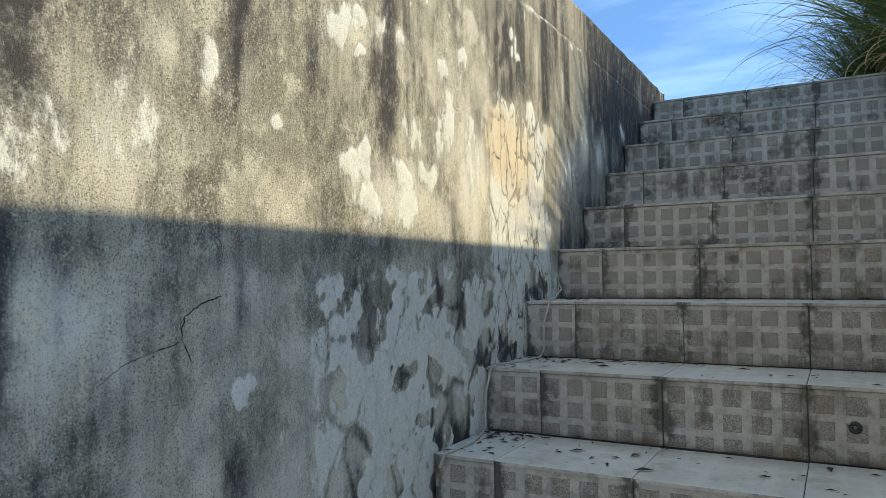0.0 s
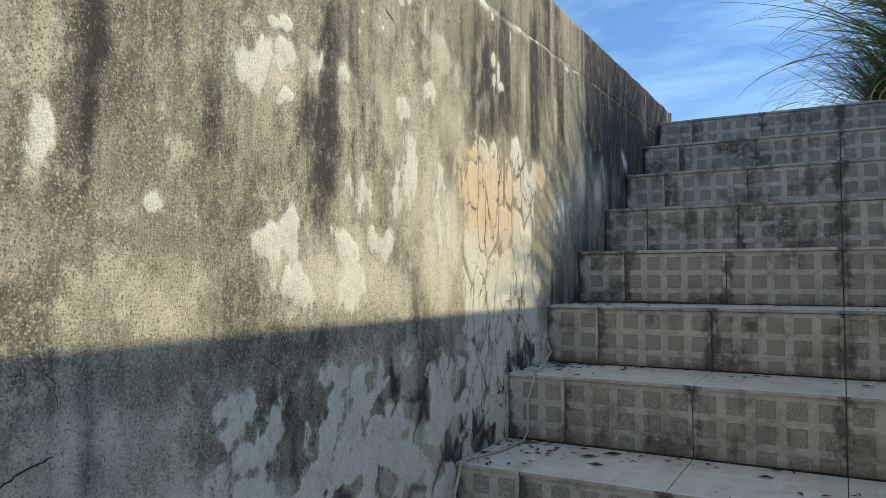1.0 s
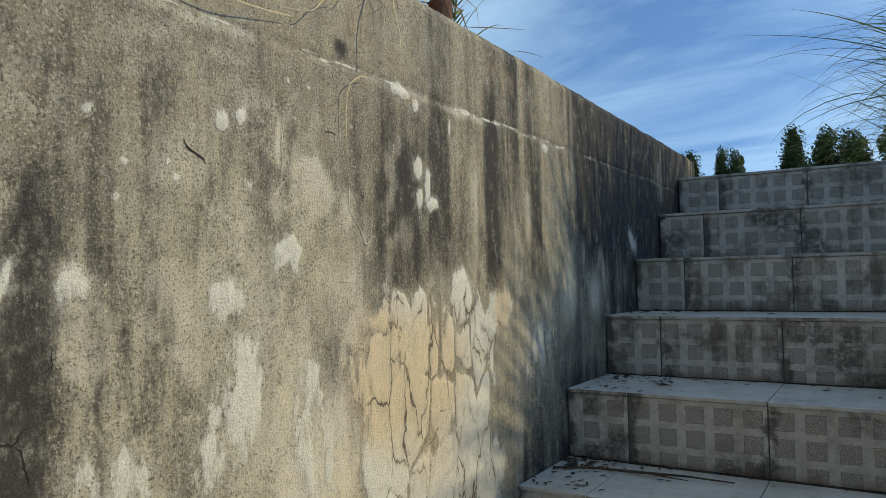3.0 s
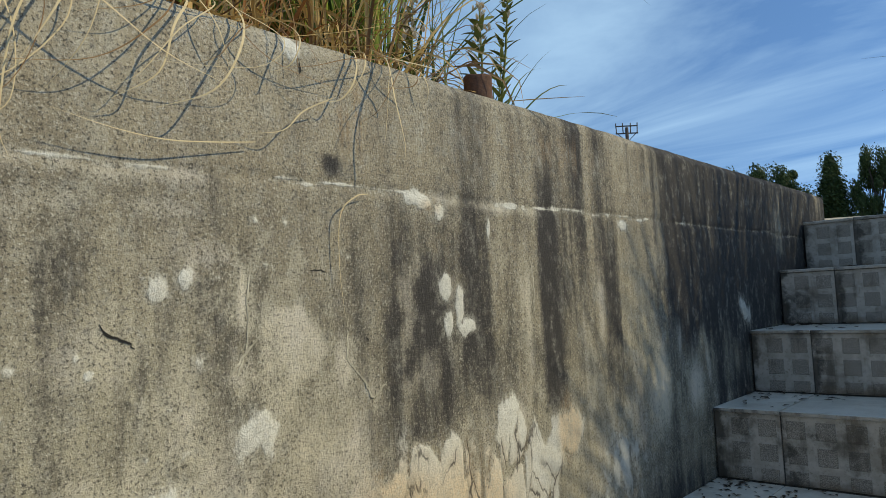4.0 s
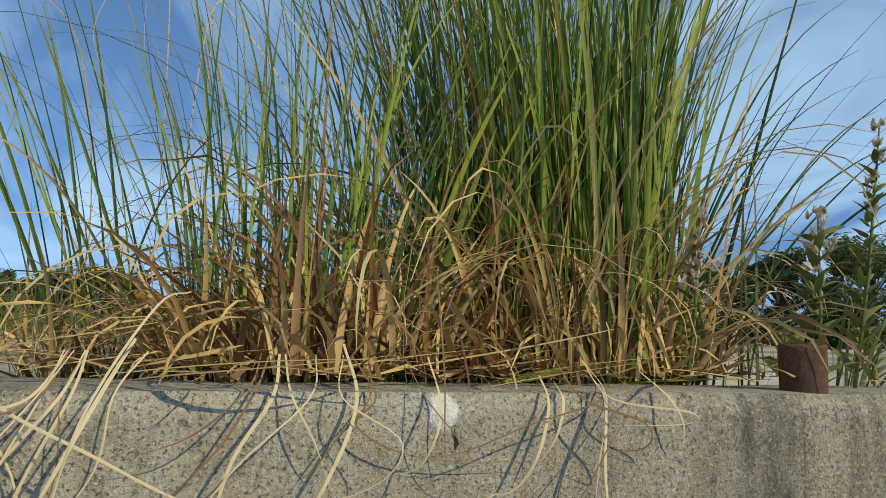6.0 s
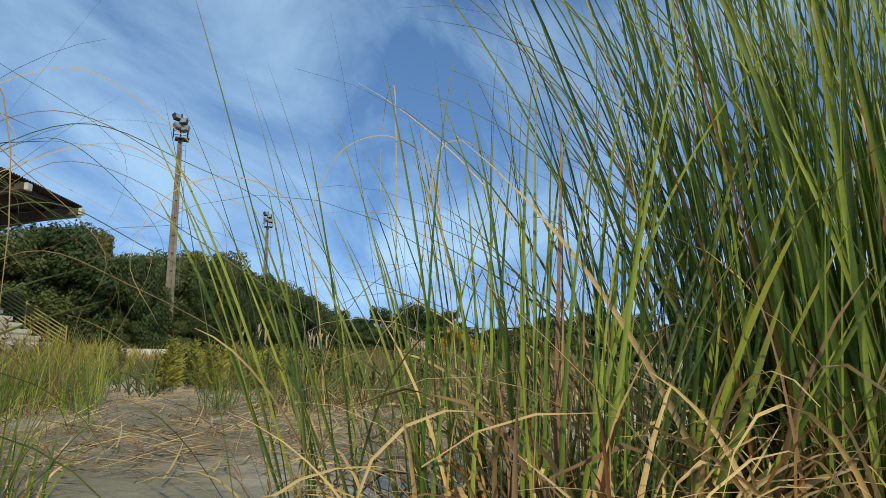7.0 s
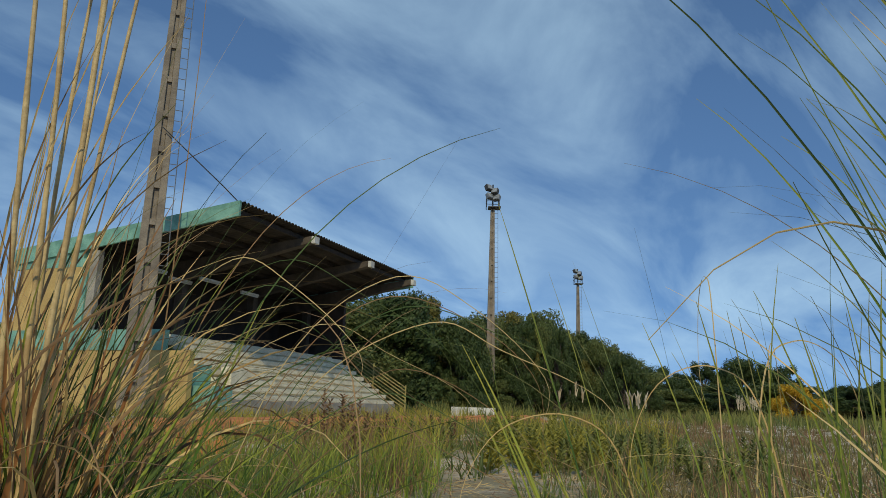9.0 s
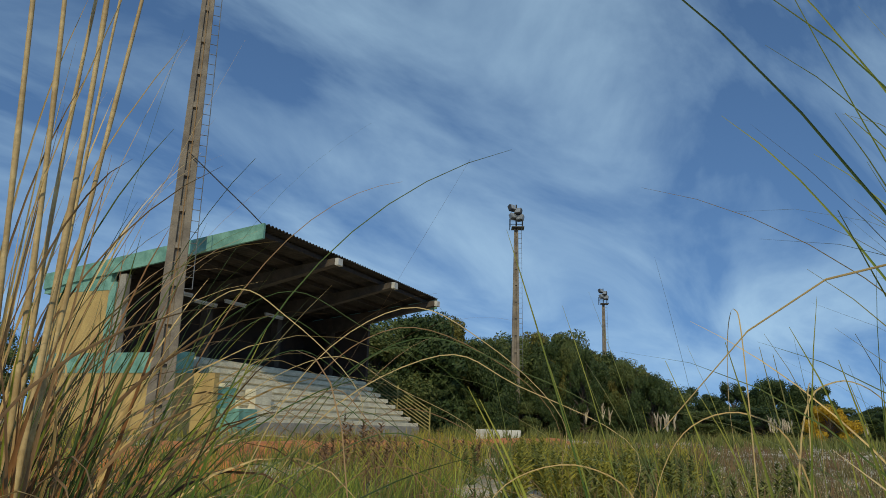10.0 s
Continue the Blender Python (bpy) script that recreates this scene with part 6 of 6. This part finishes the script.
for row in ((128, 7.4, 40, 1, 1.2), (125, 8.0, 42, 5, 1.0), (122.3, 8.8, 44, 4, 1.0), (119.6, 6.6, 46, 1, 1.0), (116, 7.6, 50, 4, 0.9), (114.6, 6.8, 52, 0, 0.8),
            (117.8, 7.0, 49, 1, 0.9), (115.3, 6.6, 48, 0, 0.8), (113.0, 7.1, 54, 1, 0.9), (112.0, 6.4, 50, 0, 0.8), (110.0, 5.6, 56, 1, 0.9), (107.6, 4.6, 60, 4, 1.0), (111, 6.2, 56, 4, 0.9), (108.8, 5.4, 60, 0, 1.0), (106.4, 3.9, 64, 1, 1.1), (104.4, 3.4, 84, 0, 1.3),
            (102.4, 2.9, 90, 0, 1.2), (100.9, 3.7, 92, 0, 0.9), (99.6, 3.2, 92, 2, 1.4), (98.4, 3.8, 92, 5, 0.9), (96.8, 3.6, 90, 2, 1.6), (95.6, 3.5, 92, 0, 1.0),
            (94.8, 2.1, 64, 3, 1.1), (92.0, 2.2, 96, 0, 1.4), (89.5, 2.5, 95, 0, 1.4), (87, 3.0, 90, 1, 1.4), (84.5, 3.4, 85, 0, 1.3), (81, 3.2, 85, 1, 1.4),
            (77, 3.5, 80, 0, 1.4), (73, 3.6, 80, 1, 1.4), (69, 4.0, 75, 0, 1.4), (64, 4.4, 70, 1, 1.4), (59, 4.8, 65, 0, 1.4), (53, 5.8, 60, 1, 1.3), (47, 6.4, 55, 0, 1.3),
            (41, 7.0, 50, 1, 1.2), (36, 9.2, 40, 2, 1.1), (33.6, 9.0, 42, 2, 1.0), (30.3, 9.6, 40, 0, 0.8), (28.6, 8.6, 44, 2, 1.0), (24.3, 7.2, 44, 0, 1.0),
            (18.9, 7.7, 42, 2, 0.9), (16, 7.8, 42, 0, 0.8), (12.2, 8.0, 42, 2, 1.1), (9.4, 8.2, 42, 0, 0.5), (5.0, 9.2, 42, 2, 1.0), (2, 8.8, 40, 0, 0.8), (-4, 8.5, 40, 1, 1.2),
            (133, 6.0, 60, 0, 1.3), (140, 6.0, 60, 1, 1.3), (148, 6, 60, 0, 1.3), (156, 6, 60, 1, 1.3)):
    skyline(*row)
for k in range(18):
    skyline(129 - k * 1.4 + rng.uniform(-0.4, 0.4), rng.uniform(1.6, 3.0) * (1 - 0.012 * k), 37 + k * 0.8, (1, 5, 0)[k % 3], rng.uniform(0.9, 1.4))
for k in range(26):
    yaw = 127 - k * 0.85 + rng.uniform(-0.3, 0.3)
    skyline(yaw, np.interp(yaw, (105, 108, 112, 118, 124, 128), (3.4, 4.6, 6.2, 6.2, 7.0, 6.4)) + rng.gauss(-0.4, 0.7), rng.uniform(42, 58), (0, 4, 1, 0, 5)[k % 5], rng.uniform(0.45, 0.75))
for k in range(34):
    skyline(107 - k * 1.35 + rng.uniform(-0.3, 0.3), rng.uniform(1.6, 2.3), 80 + (k % 3) * 5, k % 2, 2.6)
for k in range(40):
    skyline(61 - k * 1.35 + rng.uniform(-0.3, 0.3), rng.uniform(0.9, 1.4), 80 + (k % 3) * 5, k % 2, 2.6)
for n, t in enumerate(TREES):
    a = radians(168 + 7 * n)
    t.matrix_world = Matrix.Translation((EYE.x - math.sin(a) * 70, EYE.y + math.cos(a) * 70, 0.03))


# ================= grandstand =================
def grandstand():
    u, v = Vector((-0.985, -0.174, 0)).normalized(), Vector((0.174, -0.985, 0)).normalized()
    m = Matrix(((u.x, v.x, 0, -13.36), (u.y, v.y, 0, -17.43), (0, 0, 1, 0), (0, 0, 0, 1)))
    st = thing("grandstand", "small concrete grandstand with green and ochre paint under a cantilever roof", "grandstand", at=m)
    L, DEPTH = 12.5, 8.5

    def roof_z(b):
        return 6.0 - 0.122 * b

    def p(name, mat, *boxes, bevel=0.0, label=""):
        bm = bmesh.new()
        for q in boxes:
            box(bm, *q, bevel=bevel)
        return part(name, bm, mat, st, label)

    # corrugated sheet
    s = np.arange(0.0, L + 0.01, 0.0225)
    b = np.array([-0.12, 1.5, 3.0, 5.0, 7.0, DEPTH])
    S, B = np.meshgrid(s, b, indexing="ij")
    wave = 0.03 * np.sin(S * math.tau / 0.18)
    up = np.stack([S, B, roof_z(B) + 0.05 + wave], -1).reshape(-1, 3)
    dn = up - (0, 0, 0.014)
    i = np.arange(S.size).reshape(S.shape)
    f = np.stack([i[:-1, :-1], i[1:, :-1], i[1:, 1:], i[:-1, 1:]], -1).reshape(-1, 4)
    e = i[:, 0]
    rim = np.stack([e[:-1], e[1:], e[1:] + S.size, e[:-1] + S.size], -1)
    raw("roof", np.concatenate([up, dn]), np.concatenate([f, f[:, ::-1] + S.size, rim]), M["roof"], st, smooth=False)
    # green end fascia, slanting with the roof
    for nm, x0, x1 in (("fascia", -0.10, -0.02), ("fascia", L + 0.02, L + 0.10)):
        bm = bmesh.new()
        vs = [bm.verts.new(q) for q in ((x0, -0.05, roof_z(0) - 0.36), (x1, -0.05, roof_z(0) - 0.36), (x1, -0.05, roof_z(0) + 0.09), (x0, -0.05, roof_z(0) + 0.09),
              (x0, DEPTH, roof_z(DEPTH) - 0.42), (x1, DEPTH, roof_z(DEPTH) - 0.42), (x1, DEPTH, roof_z(DEPTH) + 0.09), (x0, DEPTH, roof_z(DEPTH) + 0.09))]
        for q in ((0, 1, 2, 3), (5, 4, 7, 6), (1, 5, 6, 2), (4, 0, 3, 7), (3, 2, 6, 7), (4, 5, 1, 0)):
            bm.faces.new([vs[j] for j in q])
        part(nm, bm, M["teal"], st, "sun-bleached green end board")
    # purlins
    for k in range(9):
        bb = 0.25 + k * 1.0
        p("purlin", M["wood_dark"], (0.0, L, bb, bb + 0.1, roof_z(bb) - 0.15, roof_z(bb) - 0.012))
    # cantilever beams, tapered: roof shade in their dark colour, sunlit ends in white
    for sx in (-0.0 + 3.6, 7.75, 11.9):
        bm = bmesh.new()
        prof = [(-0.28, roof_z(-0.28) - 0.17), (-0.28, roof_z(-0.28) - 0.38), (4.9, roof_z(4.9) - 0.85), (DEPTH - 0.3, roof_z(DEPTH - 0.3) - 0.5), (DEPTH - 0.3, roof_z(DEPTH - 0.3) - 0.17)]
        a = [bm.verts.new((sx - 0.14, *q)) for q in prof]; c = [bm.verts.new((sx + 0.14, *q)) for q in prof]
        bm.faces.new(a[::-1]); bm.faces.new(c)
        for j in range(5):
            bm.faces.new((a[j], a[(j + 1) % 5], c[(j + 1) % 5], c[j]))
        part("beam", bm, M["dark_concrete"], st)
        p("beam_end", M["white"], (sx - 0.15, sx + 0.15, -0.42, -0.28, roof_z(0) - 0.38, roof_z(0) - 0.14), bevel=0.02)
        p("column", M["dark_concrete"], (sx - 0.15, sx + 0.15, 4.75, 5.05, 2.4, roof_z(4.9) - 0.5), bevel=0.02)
    # terrace rows: slab with a shadow gap under its nosing
    N, RISE, RUN = 8, 0.238, 0.31
    for k in range(N):
        b0, z1 = 0.55 + k * RUN, 0.55 + (k + 1) * RISE - 0.1
        ends = (1.1, L - 0.25 - 0.12 * k)
        p("terrace_step", M["terrace"], (ends[0], ends[1], b0 - 0.05, b0 + RUN + 0.1, z1 - 0.15, z1), bevel=0.012)
        p("terrace_riser", M["terrace"], (ends[0] + 0.01, ends[1] - 0.03, b0 + 0.03, b0 + RUN + 0.02, z1 - RISE - 0.02, z1 - 0.15))
    # sloping railing down the far end of the terrace
    for j in range(7):
        bm = bmesh.new()
        tube(bm, [(L + 0.1, 3.3, 2.25 + 0.15 * j), (L + 0.1, 0.1, 0.35 + 0.15 * j)], 0.025, 6)
        part("rail_bar", bm, M["rail"], st, "faded yellow rail")
    for bb in (0.12, 1.7, 3.28):
        bm = bmesh.new()
        tube(bm, [(L + 0.1, bb, 0.0), (L + 0.1, bb, 0.3 + 0.594 * bb + 1.0)], 0.03, 6)
        part("rail_post", bm, M["rail"], st, "faded yellow post")
    p("plinth", M["plain_concrete"], (1.1, L - 0.1, 0.5, 1.5, 0.0, 0.55))
    p("upper_floor", M["plain_concrete"], (0.2, L - 0.2, 3.1, DEPTH - 0.2, 2.1, 2.37))
    p("kerb", M["terrace"], (1.3, L - 1.3, 3.05, 3.2, 2.37, 2.45), bevel=0.01)
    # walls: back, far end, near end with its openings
    # back and far walls carry the interior's shade in their colour
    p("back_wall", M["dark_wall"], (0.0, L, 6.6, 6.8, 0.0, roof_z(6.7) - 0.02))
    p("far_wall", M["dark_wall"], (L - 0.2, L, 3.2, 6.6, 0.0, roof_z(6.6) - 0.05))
    p("end_wall", M["yellow"], (-0.02, 0.18, 1.2, DEPTH, 0.0, 1.85), label="ochre painted end wall")
    p("band", M["teal"], (-0.05, 0.2, 2.2, DEPTH, 1.853, 2.45), label="green painted band")
    p("pilaster", M["teal"], (-0.06, 0.2, 5.35, 5.62, 2.453, 4.65))
    p("pier", M["plain_concrete"], (0.0, 0.2, 5.05, 5.345, 2.453, 4.9))
    p("upper_panel", M["yellow"], (-0.02, 0.18, 5.625, 8.2, 2.453, 4.4))
    p("lintel", M["teal"], (-0.03, 0.17, 5.625, DEPTH, 4.403, 5.0))
    p("end_parapet", M["teal"], (0.3, 1.09, 0.5, 1.3, 0.0, 0.9), (0.3, 1.09, 1.303, 2.0, 0.0, 1.5), label="green painted block at the foot of the terrace")
    p("block", M["terrace"], (1.5, 2.3, 0.9, 1.3, 0.9, 1.5), bevel=0.02)
    # strip lights under the roof
    for sx, bb in ((0.9, 4.2), (2.6, 4.6), (3.3, 3.9), (6.0, 4.2)):
        bm = bmesh.new()
        tube(bm, [(sx, bb, roof_z(bb) - 1.0), (sx + 1.1, bb, roof_z(bb) - 1.0)], 0.03, 6)
        box(bm, sx, sx + 1.1, bb - 0.05, bb + 0.05, roof_z(bb) - 0.97, roof_z(bb) - 0.9)
        part("strip_light", bm, M["white"], st)
    return st


grandstand()


# ================= floodlight poles =================
def flood_pole(x, y, height, turn, base=0.62):
    m = Matrix.Translation((x, y, 0.02)) @ Matrix.Rotation(radians(turn), 4, "Z")
    po = thing("floodlight_pole", "tall tapered concrete floodlight pole with climbing rungs", "floodlight", "floodlight poles", at=m)

    def prism(x0, x1, y0, y1, k):
        bm = bmesh.new()
        lo = [bm.verts.new((xx, yy, 0)) for xx, yy in ((x0, y0), (x1, y0), (x1, y1), (x0, y1))]
        hi = [bm.verts.new((xx * k, yy * k, height)) for xx, yy in ((x0, y0), (x1, y0), (x1, y1), (x0, y1))]
        bm.faces.new(lo[::-1]); bm.faces.new(hi)
        for j in range(4):
            bm.faces.new((lo[j], lo[(j + 1) % 4], hi[(j + 1) % 4], hi[j]))
        bmesh.ops.bevel(bm, geom=bm.edges[:], offset=0.015, segments=1, affect="EDGES")
        return bm
    h = base / 2
    part("flange", prism(-h, -h * 0.28, -0.17, 0.17, 0.42), M["pole"], po)
    part("flange", prism(h * 0.28, h, -0.17, 0.17, 0.42), M["pole"], po)
    part("web", prism(-h * 0.3, h * 0.3, -0.05, 0.05, 0.42), M["pole"], po)
    z = 0.9
    while z < height - 0.5:
        k = 1 - 0.58 * z / height
        bm = bmesh.new()
        box(bm, -h * 0.28 * k, h * 0.28 * k, -0.17 * k, 0.17 * k, z, z + 0.16)
        part("cross_tie", bm, M["pole"], po)
        z += 1.05
    bm = bmesh.new()

    def beside(z, out):
        return (h * (1 - 0.58 * z / height) + out, -0.12, z)
    z = 4.0
    while z < height:
        tube(bm, [beside(z, 0.0), beside(z, 0.2)], 0.011, 5)
        z += 0.32
    tube(bm, [beside(4.0, 0.2), beside(height, 0.2)], 0.013, 5)
    part("ladder", bm, M["steel"], po)
    # platform and lamps
    bm = bmesh.new()
    box(bm, -0.30, 0.50, -0.4, 0.4, height, height + 0.06)
    for a, b in ((-0.4, -0.38), (0.4, -0.38), (0.4, 0.38), (-0.4, 0.38)):
        tube(bm, [(a, b, height), (a, b, height + 0.75)], 0.025, 5)
    for zz in (0.4, 0.75):
        for a, b in (((-0.4, -0.38), (0.4, -0.38)), ((0.4, -0.38), (0.4, 0.38)), ((0.4, 0.38), (-0.4, 0.38)), ((-0.4, 0.38), (-0.4, -0.38))):
            tube(bm, [(*a, height + zz), (*b, height + zz)], 0.02, 5)
    tube(bm, [(0, 0, height), (0, 0, height + 1.6)], 0.05, 6)
    part("platform", bm, M["dark_steel"], po)
    for ax, az, tilt in ((-0.22, 0.72, 35), (0.24, 0.62, -30), (-0.30, 1.28, 40), (0.12, 1.05, -25)):
        bm = bmesh.new()
        box(bm, -0.22, 0.22, -0.14, 0.14, -0.2, 0.2, 0.04)
        bmesh.ops.transform(bm, matrix=Matrix.Translation((ax, -0.3, height + az)) @ Euler((radians(-25), 0, radians(tilt))).to_matrix().to_4x4(), verts=bm.verts)
        lamp = part("floodlight", bm, M["dark_steel"] if az > 1.0 else M["steel"], po)
        bm = bmesh.new()
        box(bm, -0.18, 0.18, -0.155, -0.142, -0.16, 0.16)
        bmesh.ops.transform(bm, matrix=Matrix.Translation((ax, -0.3, height + az)) @ Euler((radians(-25), 0, radians(tilt))).to_matrix().to_4x4(), verts=bm.verts)
        part("glass", bm, M["lamp_glass"], lamp)
    return po


flood_pole(-11.64, -18.9, 16.0, 145, 0.68)
flood_pole(-39.0, -22.4, 13.0, 120, 0.62)
flood_pole(-68.0, -27.3, 13.0, 120, 0.62)


def utility_pole():
    a = radians(26.3)
    m = Matrix.Translation((0.65 - math.sin(a) * 39, -2.5 + math.cos(a) * 39, 0.02)) @ Matrix.Rotation(radians(40), 4, "Z")
    po = thing("utility_pole", "thin wooden utility pole with a steel crossarm frame", "utility pole", at=m)
    bm = bmesh.new(); tube(bm, [(0, 0, 0), (0, 0, 8.7)], [0.13, 0.09], 8)
    part("post", bm, M["bark"], po)
    bm = bmesh.new()
    for z in (8.35, 8.75):
        box(bm, -0.6, 0.6, -0.03, 0.03, z, z + 0.06)
    for x in (-0.55, -0.2, 0.2, 0.55):
        tube(bm, [(x, 0, 8.35), (x * 1.05, 0, 8.95)], 0.03, 5)
    tube(bm, [(-0.5, 0, 8.38), (0, 0, 7.9)], 0.02, 5); tube(bm, [(0.5, 0, 8.38), (0, 0, 7.9)], 0.02, 5)
    part("crossarm", bm, M["dark_steel"], po)


utility_pole()


# ================= small things round the field =================
def clay_lane():
    """A strip of orange clay parallel to the stand."""
    n = 60
    V, F = [], []
    for i in range(n + 1):
        t = i / n
        x, y = -3.2 - 22 * t, -9.55 - 3.9 * t
        w = 0.5 + 0.3 * float(vnoise(np.array([t * 14]), np.array([2.0]), 77)[0])
        top = 0.20 + 0.16 * float(vnoise(np.array([t * 40]), np.array([5.0]), 78)[0])
        V += [(x, y - w, 0.06), (x, y - 0.3 * w, top), (x, y + 0.3 * w, top - 0.02), (x, y + w, 0.06)]
        if i:
            F += [(4 * i - 4 + k, 4 * i - 3 + k, 4 * i + 1 + k, 4 * i + k) for k in range(3)]
    ob = raw("clay_strip", V, F, M["orange"])
    return tagged(ob, "strip of loose orange clay along the edge of the pitch", "clay", kind="structure")


clay_lane()


def clay_heap(yaw, d, long, wide, high, seed):
    """A low heap of orange clay clods, spread across the view of the stand."""
    a = radians(yaw)
    n, m = 60, 26
    u, v = np.meshgrid(np.linspace(-1, 1, n), np.linspace(-1, 1, m), indexing="ij")
    lump = vnoise(u * 9 + 20, v * 4 + 20, seed, 4)
    z = high * np.clip(1 - u ** 2 - v ** 2, 0, 1) ** 0.7 * (0.35 + 1.1 * lump) - 0.02
    c, q = math.cos(a + 0.4), math.sin(a + 0.4)
    x, y = u * long + 0.1 * (lump - 0.5), v * wide
    V = np.stack([x * c - y * q, x * q + y * c, z], -1).reshape(-1, 3)
    i = np.arange(n * m).reshape(n, m)
    ob = raw("clay_mound", V, np.stack([i[:-1, :-1], i[1:, :-1], i[1:, 1:], i[:-1, 1:]], -1).reshape(-1, 4), M["orange"])
    ob.location = (0.5 - math.sin(a) * d, -2.33 + math.cos(a) * d, 0.07)
    tagged(ob, "low heap of orange clay clods among the grass", "clay heap")


clay_heap(146, 5.4, 0.9, 0.45, 0.26, 3)
clay_heap(139.5, 6.0, 0.5, 0.35, 0.22, 5)
bm = bmesh.new()
box(bm, -1.0, 1.0, -0.1, 0.1, 0, 0.5, 0.02)
low_wall = tagged(finish("low_wall", bm, M["white"]), "low whitewashed wall by the trees", "wall")
a = radians(118.2)
low_wall.matrix_world = Matrix.Translation((0.5 - math.sin(a) * 33, -2.33 + math.cos(a) * 33, 0.02)) @ Matrix.Rotation(radians(122), 4, "Z")


# ---- pale root hanging by the steps, twig and leaf litter
root = thing("root", "pale dry root trailing down the steps", "root")
bm = bmesh.new()
tube(bm, [(0.004, -1.568, -0.962), (0.03, -1.60, -1.0), (0.06, -1.75, -1.026), (0.082, -1.862, -1.026), (0.086, -1.873, -1.042), (0.07, -1.877, -1.097), (0.068, -1.874, -1.18),
          (0.066, -1.90, -1.199), (0.06, -2.016, -1.2), (0.03, -2.12, -1.199), (0.03, -2.170, -1.194), (0.016, -2.178, -1.265), (0.012, -2.18, -1.314), (0.014, -2.18, -1.36),
          (0.02, -2.21, -1.372), (0.05, -2.33, -1.373), (0.044, -2.466, -1.371), (0.04, -2.484, -1.40)], 0.0031, 6)
part("strand", bm, M["string"], root, smooth=True)
twig = thing("twig", "thin dry twig lying on a step", "twig")
bm = bmesh.new()
tube(bm, [(0.02, -1.40, -0.856), (0.12, -1.37, -0.853), (0.2, -1.36, -0.854), (0.32, -1.35, -0.852), (0.42, -1.345, -0.855)], [0.002, 0.003, 0.0035, 0.0025, 0.0015], 6)
tube(bm, [(0.2, -1.36, -0.853), (0.25, -1.375, -0.85), (0.33, -1.38, -0.853)], [0.002, 0.0018, 0.001], 5)
part("stem", bm, M["litter"], twig)


def leaf_litter():
    """Dead leaf flakes on the treads, thickest along the wall."""
    rng = random.Random(8)
    V, F = [], []
    for k in range(0, 11):
        y0, y1 = STEP_Y[k], (STEP_Y[k - 1] if k else 0.3)
        for _ in range(120 if k > 3 else 60):
            x = min(abs(rng.gauss(0, 0.12)) + 0.01, 1.2) if rng.random() < 0.62 else rng.uniform(0.02, 1.3)
            y = y1 + 0.006 - abs(rng.gauss(0, 0.09)) if rng.random() < 0.65 else rng.uniform(y0 + 0.01, y1)
            y = min(max(y, y0 + 0.004), y1 + 0.004)
            s, a = rng.uniform(0.003, 0.009) * (1.9 if rng.random() < 0.14 else 1), rng.uniform(0, 6.28)
            c, d = math.cos(a), math.sin(a)
            z = -k * R + 0.0015
            q = len(V)
            for i, (u, v, h) in enumerate(((-1.6, 0, 0.0), (0, -0.5, 0.25), (1.6, 0, 0.05), (0, 0.5, 0.3))):
                V.append((x + s * (u * c - v * d), y + s * (u * d + v * c), z + s * h + 0.0004))
            F.append((q, q + 1, q + 2, q + 3))
    return tagged(raw("leaf_litter", V, F, M["litter"]), "dead leaf scraps scattered on the tiled steps", "litter", kind="stuff")


leaf_litter()


# ---- wire from the pole to the roof, drain hole in a riser
wire = thing("cable", "thin black cable from the pole to the stand roof", "cable")
bm = bmesh.new()
tube(bm, [(-11.5, -18.75, 7.9), (-12.2, -18.2, 7.15), (-12.9, -17.7, 6.45), (-13.3, -17.45, 6.05)], 0.018, 5)
part("strand", bm, M["dark_steel"], wire)
drain = thing("drain_hole", "small dark drain ring in a stair riser", "drain")
bm = bmesh.new()
tube(bm, [(0.889 + 0.009 * math.cos(k * math.tau / 16), -2.1545, -1.292 + 0.009 * math.sin(k * math.tau / 16)) for k in range(17)], 0.005, 6)
part("ring", bm, M["dark_steel"], drain)
